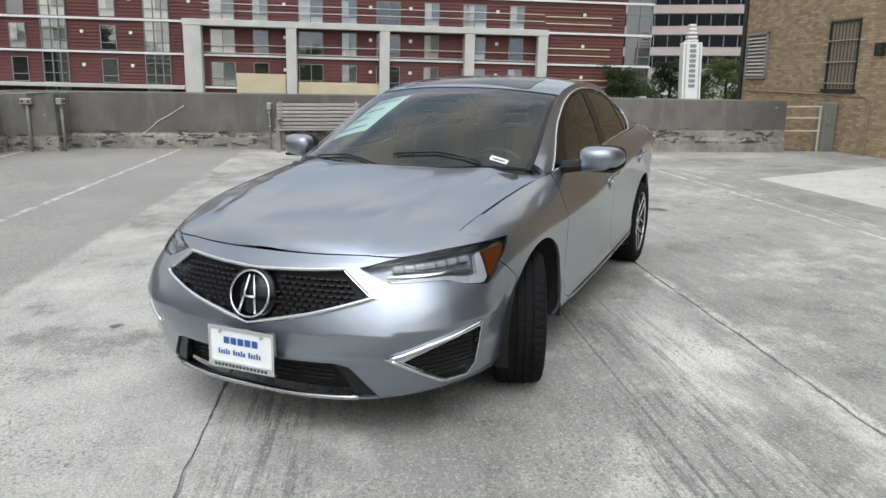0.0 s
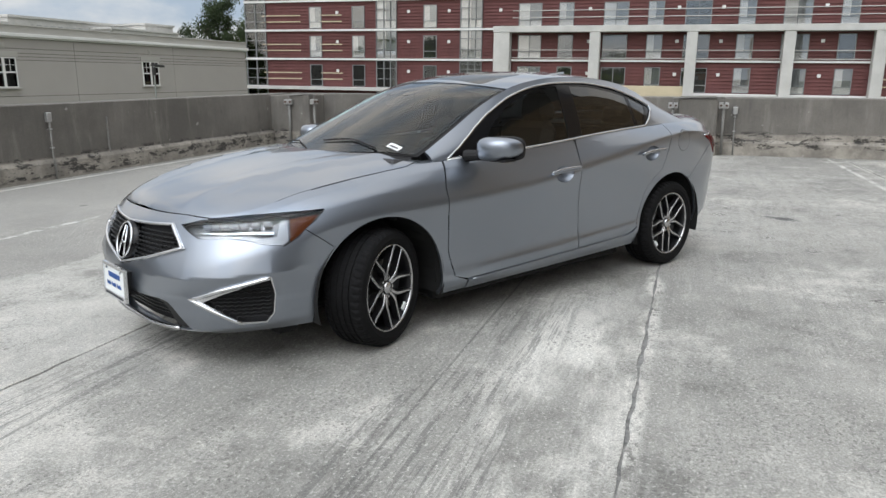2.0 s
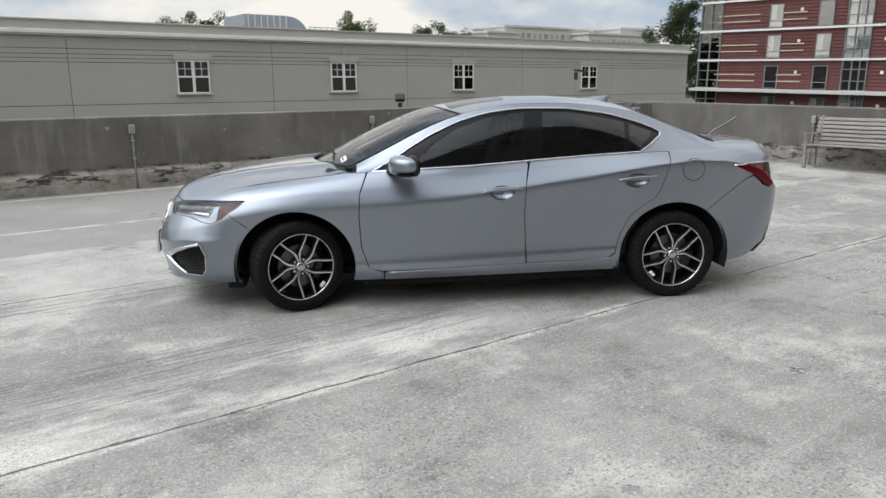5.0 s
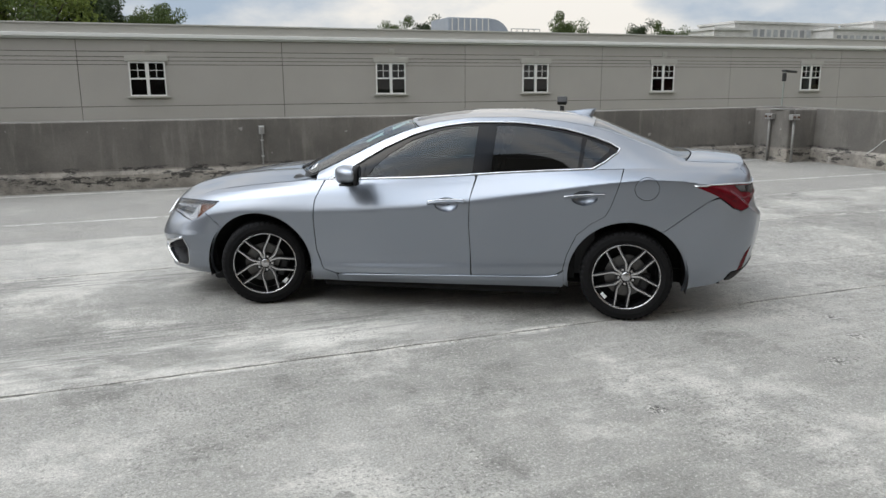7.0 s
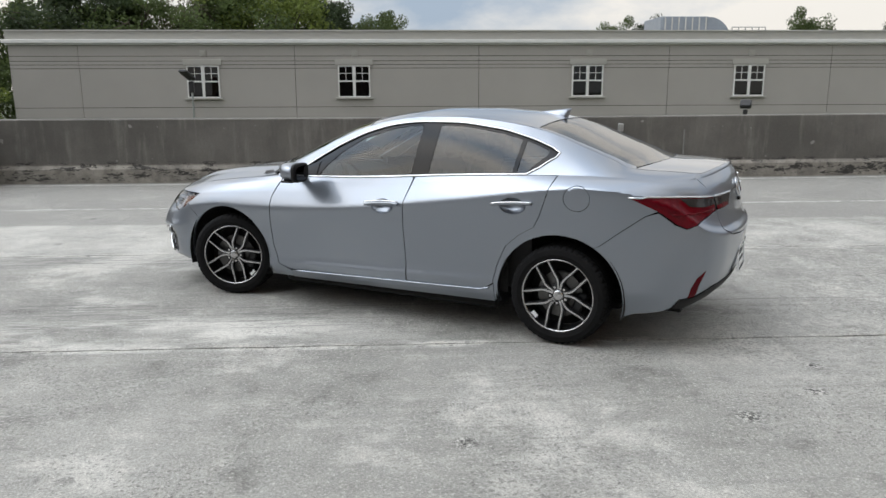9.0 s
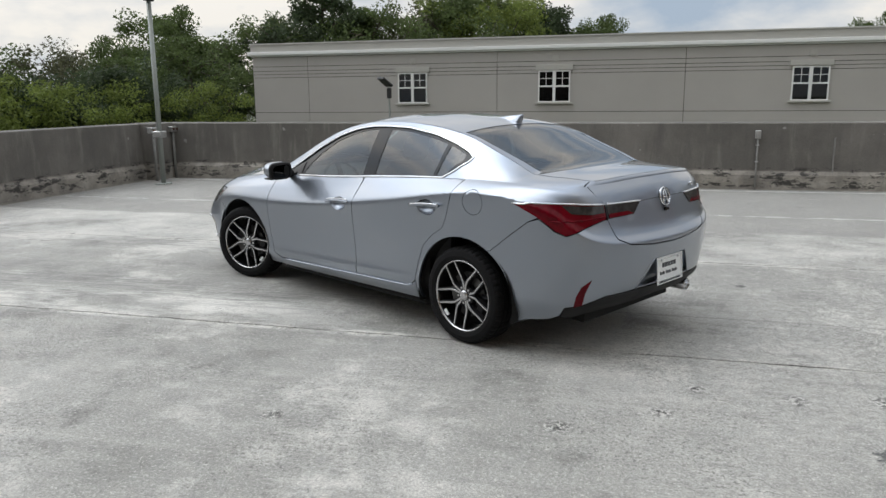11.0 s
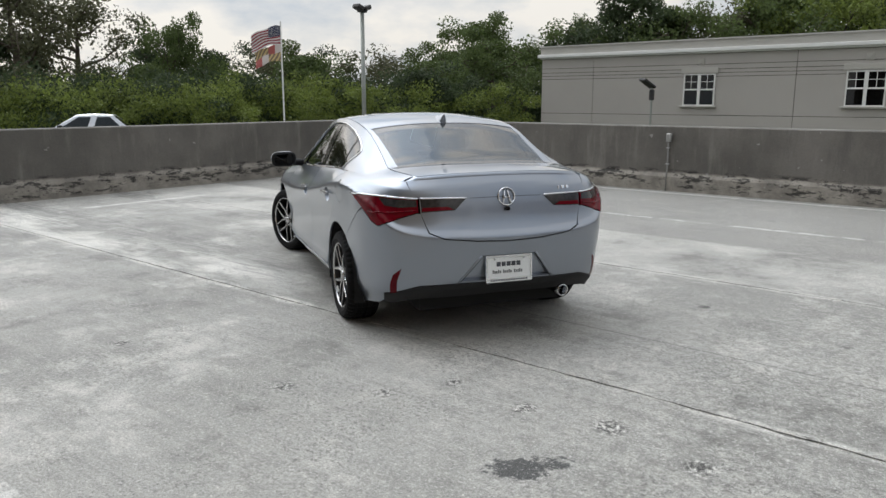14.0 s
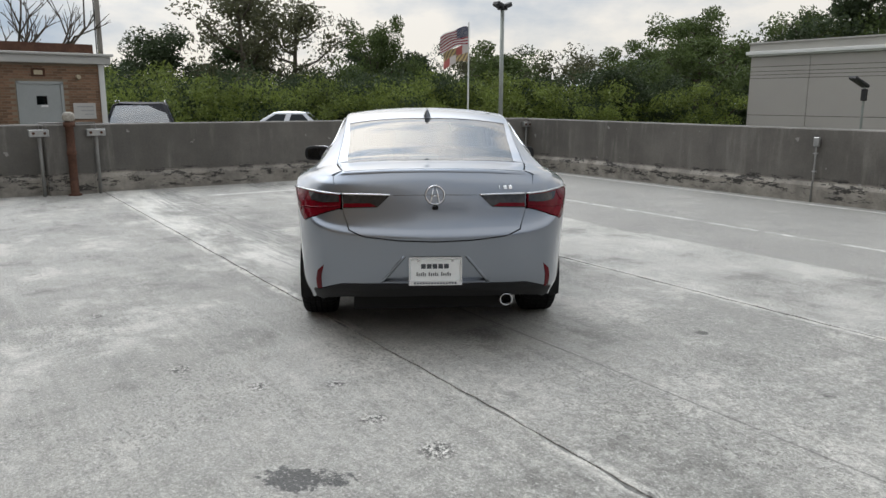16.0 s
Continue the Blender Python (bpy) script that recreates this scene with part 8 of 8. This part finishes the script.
def plate(car, at, n, rear):
    """A dealer's plate in its frame; its words are plain bars."""
    m = Matrix.Translation(at) @ n.to_track_quat("X", "Z").to_matrix().to_4x4()
    pl = part("dealer_plate", boxes((0.0, 0.006, -0.150, 0.150, -0.076, 0.076), bevel=0.002), M_PAPER, car, "white dealer plate with plain bars")
    pl.matrix_basis = m
    fr = boxes((-0.004, 0.012, -0.158, 0.158, -0.086, -0.060), (-0.004, 0.012, -0.158, 0.158, 0.070, 0.084), (-0.004, 0.012, -0.158, -0.147, -0.062, 0.070), (-0.004, 0.012, 0.147, 0.158, -0.062, 0.070))
    part("plate_frame", fr, M_CHROME, pl, "bright plate frame")
    ink = M_INK if rear else M_BLUEINK
    for k in range(5):
        part("print_bar", boxes((0.006, 0.0085, -0.085 + 0.034 * k, -0.057 + 0.034 * k, 0.014, 0.042), bevel=0.001), ink, pl)
    for y0, y1 in ((-0.112, -0.052), (-0.040, 0.022), (0.034, 0.096)):
        for k in range(5):
            w = (y1 - y0) / 5
            part("print_bar", boxes((0.006, 0.0085, y0 + w * k, y0 + w * (k + 0.55), -0.030, -0.008 if k in (0, 3) else -0.014)), ink, pl)
    for k in range(15):
        part("print_bar", boxes((0.012, 0.0135, -0.128 + 0.0172 * k, -0.117 + 0.0172 * k, -0.079, -0.067)), M_INK, pl)
    for y in (-0.1, 0.1):
        bm = bmesh.new()
        tube(bm, (0.004, y, 0.060), (0.014, y, 0.060), 0.008, 0.007, 8)
        part("screw", bm, M_CHROME, pl)


def wheel(car, x, y, steer, spin, sticker, name="wheel"):
    s = 1 if y > 0 else -1
    hub = new(name)
    hub.parent = car
    hub.matrix_basis = Matrix.Translation((x, y, 0.314)) @ Matrix.Rotation(radians(steer), 4, "Z") @ Matrix.Rotation(radians(-90 * s), 4, "X")
    # local z points out of the car; z = 0 is the wheel's middle plane
    bm = bmesh.new()
    prof = [(0.226, -0.10), (0.235, -0.112), (0.262, -0.118), (0.29, -0.114), (0.305, -0.104), (0.311, -0.092)]
    tread = []
    for g in (-0.055, -0.018, 0.018, 0.055):
        tread += [(0.3155, g - 0.007), (0.3075, g - 0.005), (0.3075, g + 0.005), (0.3155, g + 0.007)]
    prof += [(0.314, -0.085)] + tread + [(0.314, 0.085)]
    prof += [(0.311, 0.092), (0.305, 0.104), (0.29, 0.114), (0.2655, 0.118), (0.262, 0.1195), (0.258, 0.118), (0.238, 0.112), (0.232, 0.104), (0.226, 0.10)]
    sides = 150
    rings = []
    for k, (r, h) in enumerate(prof):
        ring = []
        for i in range(sides):
            t = 2 * math.pi * i / sides
            shoulder = abs(h) > 0.062 and r > 0.303
            cut = 0.006 if shoulder and i % 3 == 0 else 0.0
            if not shoulder and r > 0.315 and i % 5 == 0:
                cut = 0.003
            ring.append(bm.verts.new(((r - cut) * math.cos(t), (r - cut) * math.sin(t), h)))
        rings.append(ring)
    for a, b in zip(rings, rings[1:]):
        for i in range(sides):
            bm.faces.new((a[i], a[(i + 1) % sides], b[(i + 1) % sides], b[i]))
    part("tyre", bm, M_RUBBER, hub, "black low-profile tyre")
    bm = bmesh.new()
    lathe(bm, [(0.226, -0.10), (0.218, -0.09), (0.212, 0.0), (0.214, 0.07), (0.222, 0.098), (0.2275, 0.104)], 72)
    rim = part("rim", bm, M_DARKALLOY, hub, "two-tone split-spoke alloy rim", True)
    bm = bmesh.new()
    lathe(bm, [(0.2215, 0.0985), (0.224, 0.107), (0.2305, 0.109), (0.2325, 0.103)], 72)
    part("rim_edge", bm, M_SATIN, rim, "bright machined rim edge", True)

    def bar(points, width0, width1, drop, mat, nm, lift, thick):
        bmx = bmesh.new()
        rows = []
        n = len(points)
        for k, (r, a, z) in enumerate(points):
            c = Vector((r * math.cos(a), r * math.sin(a), z + lift))
            r2, a2, _ = points[min(k + 1, n - 1)]
            r1, a1, _ = points[max(k - 1, 0)]
            d = Vector((r2 * math.cos(a2) - r1 * math.cos(a1), r2 * math.sin(a2) - r1 * math.sin(a1), 0)).normalized()
            side = Vector((-d.y, d.x, 0))
            w = width0 + (width1 - width0) * k / (n - 1)
            rows.append([bmx.verts.new(c + side * w), bmx.verts.new(c - side * w), bmx.verts.new(c - side * w * 1.15 - Vector((0, 0, thick))), bmx.verts.new(c + side * w * 1.15 - Vector((0, 0, thick)))])
        for a, b in zip(rows, rows[1:]):
            for k in range(4):
                bmx.faces.new((a[k], a[(k + 1) % 4], b[(k + 1) % 4], b[k]))
        bmx.faces.new(rows[0])
        bmx.faces.new(rows[-1][::-1])
        return part(nm, bmx, mat, rim)
    for k in range(5):
        a = radians(spin + 72 * k)
        for e in (-1, 1):
            pts = [(0.030, a + e * 0.20, 0.080), (0.060, a + e * 0.155, 0.086), (0.085, a + e * 0.155, 0.090), (0.110, a + e * 0.215, 0.093), (0.140, a + e * 0.315, 0.096), (0.175, a + e * 0.385, 0.099), (0.202, a + e * 0.415, 0.101), (0.2245, a + e * 0.435, 0.103)]
            bar(pts, 0.0110, 0.0088, 0, M_DARKALLOY, "spoke", 0.0, 0.035)
            bar(pts, 0.0072, 0.0042, 0, M_SATIN, "spoke_face", 0.0018, 0.002)
        bm = bmesh.new()
        b = a + radians(36)
        tube(bm, (0.052 * math.cos(b), 0.052 * math.sin(b), 0.05), (0.052 * math.cos(b), 0.052 * math.sin(b), 0.084), 0.0105, 0.009, 6)
        part("wheel_nut", bm, M_SATIN, rim)
    bm = bmesh.new()
    lathe(bm, [(0.0, 0.098), (0.024, 0.097), (0.031, 0.094), (0.034, 0.086)], 30)
    part("hub_cap", bm, M_SATIN, rim, "silver hub cap", True)
    bm = bmesh.new()
    lathe(bm, [(0.034, 0.084), (0.070, 0.074), (0.075, 0.05)], 30)
    part("hub", bm, M_DARKALLOY, rim, "dark hub")
    bm = boxes((0.19, 0.212, -0.022, 0.022, 0.090, 0.099))
    w = part("rim_sticker", bm, M_PAPER, rim, "small white sticker")
    w.matrix_basis = Matrix.Rotation(radians(sticker), 4, "Z")
    bm = bmesh.new()
    lathe(bm, [(0.06, 0.045), (0.145, 0.045), (0.145, 0.02), (0.06, 0.02)], 48)
    part("brake_disc", bm, M_DISC, hub, "steel brake disc")
    bm = bmesh.new()
    block(bm, 0.10, 0.17, -0.07, 0.07, -0.01, 0.06, 0.015)
    part("brake_caliper", bm, M_DARKALLOY, hub, "grey brake caliper").matrix_basis = Matrix.Rotation(radians(160), 4, "Z")
    # flat black disc that stands for the shade behind the spokes
    bm = bmesh.new()
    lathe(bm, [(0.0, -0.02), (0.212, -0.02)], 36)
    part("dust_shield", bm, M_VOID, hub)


def interior(car):
    part("floor_pan", boxes((-3.0, 0.72, -0.55, 0.55, 0.18, 0.24), (-2.22, -0.45, -0.74, 0.74, 0.135, 0.26), bevel=0.02), M_VOID, car)
    bm = bmesh.new()
    block(bm, -0.72, -0.18, -0.70, 0.70, 0.62, 0.90, 0.05)
    for v in bm.verts:
        if v.co.z > 0.8:
            v.co.z += 0.07 * min(1, max(0, (v.co.x + 0.72) / 0.5)) - 0.01
    part("dashboard", bm, M_DASH, car, "dark grey dashboard")
    bm = bmesh.new()
    lathe(bm, [(0.175, 0.0), (0.185, 0.012), (0.195, 0.0), (0.185, -0.012)], 32, closed=True)
    block(bm, -0.18, 0.18, -0.02, 0.02, -0.008, 0.008)
    block(bm, -0.05, 0.05, -0.05, 0.05, -0.015, 0.015, 0.01)
    part("steering_wheel", bm, M_DASH, car, "black steering wheel").matrix_basis = pose(-0.82, 0.37, 0.86, 0, -65, 0)
    for y in (0.36, -0.36):
        bm = bmesh.new()
        block(bm, -1.55, -1.02, y - 0.24, y + 0.24, 0.42, 0.58, 0.05)
        seat = part("front_seat", bm, M_SEAT, car, "black leather front seat")
        bm = bmesh.new()
        block(bm, -0.07, 0.07, -0.24, 0.24, 0.0, 0.60, 0.06)
        part("seat_back", bm, M_SEAT, seat).matrix_basis = pose(-1.50, y, 0.52, 0, -16, 0)
        bm = bmesh.new()
        block(bm, -0.05, 0.05, -0.13, 0.13, 0.0, 0.19, 0.05)
        part("headrest", bm, M_SEAT, seat).matrix_basis = pose(-1.70, y, 1.09, 0, -10, 0)
    bm = bmesh.new()
    block(bm, -2.40, -1.95, -0.62, 0.62, 0.42, 0.58, 0.05)
    seat = part("rear_seat", bm, M_SEAT, car, "black leather rear bench")
    bm = bmesh.new()
    block(bm, -0.07, 0.07, -0.62, 0.62, 0.0, 0.58, 0.06)
    part("seat_back", bm, M_SEAT, seat).matrix_basis = pose(-2.40, 0, 0.50, 0, -22, 0)
    for y in (-0.38, 0.38):
        bm = bmesh.new()
        block(bm, -0.05, 0.05, -0.13, 0.13, 0.0, 0.15, 0.04)
        part("headrest", bm, M_SEAT, seat).matrix_basis = pose(-2.62, y, 1.03, 0, -12, 0)
    part("parcel_shelf", boxes((-3.10, -2.55, -0.60, 0.60, 1.0, 1.03)), M_DASH, car)
    part("rear_bulkhead", boxes((-2.72, -2.69, -0.7, 0.7, 0.3, 1.0)), M_VOID, car)
    part("rear_view_mirror", boxes((-0.80, -0.775, -0.12, 0.12, 1.215, 1.285), bevel=0.012), M_GLOSSBLACK, car)
    for y in (0.72, -0.72):
        part("door_card", boxes((-2.45, -0.5, y - 0.02, y + 0.02, 0.3, 0.97)), M_DASH, car)
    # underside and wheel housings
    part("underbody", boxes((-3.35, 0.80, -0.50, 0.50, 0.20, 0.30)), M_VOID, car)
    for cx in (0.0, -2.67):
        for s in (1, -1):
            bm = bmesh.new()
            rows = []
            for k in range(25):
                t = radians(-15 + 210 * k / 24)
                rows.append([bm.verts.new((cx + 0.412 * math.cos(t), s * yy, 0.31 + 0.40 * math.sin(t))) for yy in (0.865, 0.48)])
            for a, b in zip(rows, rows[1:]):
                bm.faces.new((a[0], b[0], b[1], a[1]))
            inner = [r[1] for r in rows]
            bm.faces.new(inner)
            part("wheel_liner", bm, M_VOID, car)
    # exhaust on the right
    bm = bmesh.new()
    lathe(bm, [(0.033, -0.16), (0.039, -0.16), (0.040, 0.0), (0.036, 0.004), (0.033, 0.0), (0.032, -0.15)], 28)
    part("exhaust_tip", bm, M_CHROME, car, "chrome exhaust tip", True).matrix_basis = pose(-3.53, -0.44, 0.298, 0, -90, 0)
    bm = boxes((0.38, 0.50, 0.42, 0.62, 0.12, 0.2), bevel=0.01)
    part("splash_flap", bm, M_PLASTIC, car)


def sedan():
    car = thing("car", "silver four-door sedan with its front wheels turned", "car")
    build_body(car)
    build_glasshouse(car)
    mirrors(car)
    p, n = frame_at(band_point, 0.0, 0.39)
    plate(car, Vector((1.066, 0, 0.387)), Vector((1, 0, 0.03)).normalized(), False)
    part("plate_bracket", boxes((1.0, 1.064, -0.12, 0.12, 0.33, 0.45)), M_PLASTIC, car)
    plate(car, Vector((-3.622, 0, 0.503)), Vector((-1, 0, 0.06)).normalized(), True)
    for x, steer, spin, sticker in ((0.0, 21.0, 67.0, 136.0), (-2.67, 0.0, 46.0, 43.0)):
        for y in (0.765, -0.765):
            wheel(car, x, y, steer, spin, sticker)
    interior(car)
    return car


sedan()


# ---------------------------------------------------------------- parked cars on the lower deck
M_DARKPAINT = material("dark_blue_grey_car_paint", (0.008, 0.009, 0.013), 0.45, 0.0, vary=0.05, bump=0, coat=0.0, spec=0.06)
M_PALEPAINT = material("pale_silver_car_paint", (0.62, 0.64, 0.67), 0.28, 0.4, vary=0.05, bump=0, coat=1.0)
M_FARGLASS = glass_material("parked_car_glass", (0.12, 0.14, 0.15), 1.3)
M_FARSCREEN = glass_material("parked_car_windscreen", (0.22, 0.28, 0.31), 1.6)


def loft(bm, rings):
    rows = [[bm.verts.new(p) for p in r] for r in rings]
    n = len(rows[0])
    for a, b in zip(rows, rows[1:]):
        for k in range(n):
            bm.faces.new((a[k], a[(k + 1) % n], b[(k + 1) % n], b[k]))
    bm.faces.new(rows[0][::-1])
    bm.faces.new(rows[-1])
    return bm


def rounded_ring(x, half, z0, z1, r):
    ring = []
    for cy, cz, a0 in ((half - r, z1 - r, 0), (-half + r, z1 - r, 90), (-half + r, z0 + r, 180), (half - r, z0 + r, 270)):
        for k in range(5):
            t = radians(a0 + 90 * k / 4)
            ring.append((x, cy + r * math.cos(t), cz + r * math.sin(t)))
    return ring


def parked_car(name, label, m, paint, length, width, belt, height, nose, screen, roof_front, roof_rear, tail, rails):
    """A parked car: x ahead from its middle; nose, screen, roof and tail give the glasshouse along its length."""
    t = thing(name, label, "car", m)
    h, L = width / 2, length / 2
    bm = bmesh.new()
    loft(bm, [rounded_ring(L, h * 0.72, 0.35, belt - 0.28, 0.12), rounded_ring(L - 0.12, h * 0.88, 0.24, belt - 0.16, 0.12), rounded_ring(L - 0.5, h * 0.98, 0.22, belt - 0.07, 0.12), rounded_ring(screen, h, 0.22, belt, 0.12),
              rounded_ring(0, h, 0.22, belt + 0.01, 0.12), rounded_ring(tail, h, 0.22, belt + 0.02, 0.12), rounded_ring(-L + 0.1, h * 0.93, 0.26, belt, 0.12), rounded_ring(-L, h * 0.8, 0.36, belt - 0.1, 0.12)])
    part("body", bm, paint, t, smooth=True)
    rw, bw = h * 0.70, h * 0.93
    rings = []
    for k in range(13):
        a = k / 12
        base_x = screen + (tail - screen) * a
        roof_x = roof_front + (roof_rear - roof_front) * a
        crown = 0.05 * math.sin(math.pi * a)
        rings.append([(base_x, bw, belt - 0.03), (roof_x, rw, height - 0.07 + crown * 0.5), (roof_x, rw * 0.8, height - 0.03 + crown * 0.7), (roof_x, 0, height - 0.045 + crown), (roof_x, -rw * 0.8, height - 0.03 + crown * 0.7), (roof_x, -rw, height - 0.07 + crown * 0.5), (base_x, -bw, belt - 0.03)])
    bm = bmesh.new()
    loft(bm, rings)
    part("cabin", bm, paint, t)

    def pane(nm, quad, lab, fill=0.80, glass=M_FARGLASS):
        q = [Vector(p) for p in quad]
        n = (q[1] - q[0]).cross(q[2] - q[0]).normalized()
        if n.dot(q[0] - Vector((0, 0, belt))) < 0:
            n = -n
        c = sum(q, Vector()) / 4
        bmx = bmesh.new()
        lo = [bmx.verts.new(c + (p - c) * fill + n * 0.004) for p in q]
        hi = [bmx.verts.new(c + (p - c) * (fill - 0.015) + n * 0.014) for p in q]
        bmx.faces.new(hi)
        for k in range(4):
            bmx.faces.new((lo[k], lo[(k + 1) % 4], hi[(k + 1) % 4], hi[k]))
        part(nm, bmx, glass, t, lab)
    pane("windscreen", [(screen, bw, belt - 0.03), (screen, -bw, belt - 0.03), (roof_front, -rw, height - 0.06), (roof_front, rw, height - 0.06)], "windscreen reflecting the sky", 0.90, M_FARSCREEN)
    pane("rear_window", [(tail, bw, belt - 0.03), (tail, -bw, belt - 0.03), (roof_rear, -rw, height - 0.06), (roof_rear, rw, height - 0.06)], "dark rear window")
    for s in (1, -1):
        for a, b in ((0.06, 0.48), (0.50, 0.94)):
            pane("side_window", [(screen + (tail - screen) * a, s * bw, belt - 0.02), (screen + (tail - screen) * b, s * bw, belt - 0.02), (roof_front + (roof_rear - roof_front) * b, s * rw, height - 0.06), (roof_front + (roof_rear - roof_front) * a, s * rw, height - 0.06)], "dark side window")
        bm = bmesh.new()
        block(bm, screen - 0.42, screen - 0.26, min(s * h, s * (h + 0.20)), max(s * h, s * (h + 0.20)), belt + 0.02, belt + 0.15, 0.035)
        part("wing_mirror", bm, M_PLASTIC, t, "black wing mirror", True)
        if rails:
            bm = bmesh.new()
            path_tube(bm, [(roof_front - 0.2, s * rw * 0.92, height - 0.06), (roof_front - 0.3, s * rw * 0.92, height + 0.03), (roof_rear + 0.3, s * rw * 0.92, height + 0.03), (roof_rear + 0.2, s * rw * 0.92, height - 0.06)], 0.018, 8)
            part("roof_rail", bm, M_SATIN, t, "silver roof rail", True)
        for x in (L - 0.95, -L + 1.0):
            bm = bmesh.new()
            lathe(bm, [(0.0, 0.09), (0.19, 0.09), (0.20, 0.10), (0.32, 0.10), (0.335, 0.06), (0.335, -0.10), (0.0, -0.10)], 28)
            wh = part("wheel", bm, M_RUBBER, t, "black tyre and rim")
            wh.matrix_basis = Matrix.Translation((x, s * (h - 0.10), 0.335)) @ Matrix.Rotation(radians(-90 * s), 4, "X")
        bm = bmesh.new()
        block(bm, L - 0.30, L - 0.10, s * h * 0.72 - 0.17, s * h * 0.72 + 0.17, belt - 0.34, belt - 0.22, 0.03)
        part("headlight", bm, M_LAMPWHITE, t, "clear headlight")
        bm = bmesh.new()
        tube(bm, (screen + 0.02, s * 0.12 + 0.25, belt + 0.01), (screen - 0.06, s * 0.12 - 0.35, belt + 0.05), 0.012, sides=6)
        part("wiper", bm, M_PLASTIC, t, "black wiper")
    part("grille", boxes((L - 0.06, L + 0.02, -h * 0.45, h * 0.45, 0.42, belt - 0.34), bevel=0.02), M_PLASTIC, t, "black grille")


parked_car("parked_suv", "dark blue-grey sport utility vehicle on the lower deck", PLAN @ pose(14.6, -0.35, lower_z(14.6), 0, 0, 165), M_DARKPAINT, 4.7, 1.90, 1.10, 1.76, 2.3, 0.95, 0.15, -1.75, -2.05, True)
parked_car("parked_car", "pale silver sedan on the lower deck", PLAN @ pose(21.8, -6.95, lower_z(21.8), 0, 0, 60), M_PALEPAINT, 4.6, 1.80, 1.02, 1.54, 2.3, 0.85, 0.0, -1.2, -1.75, False)
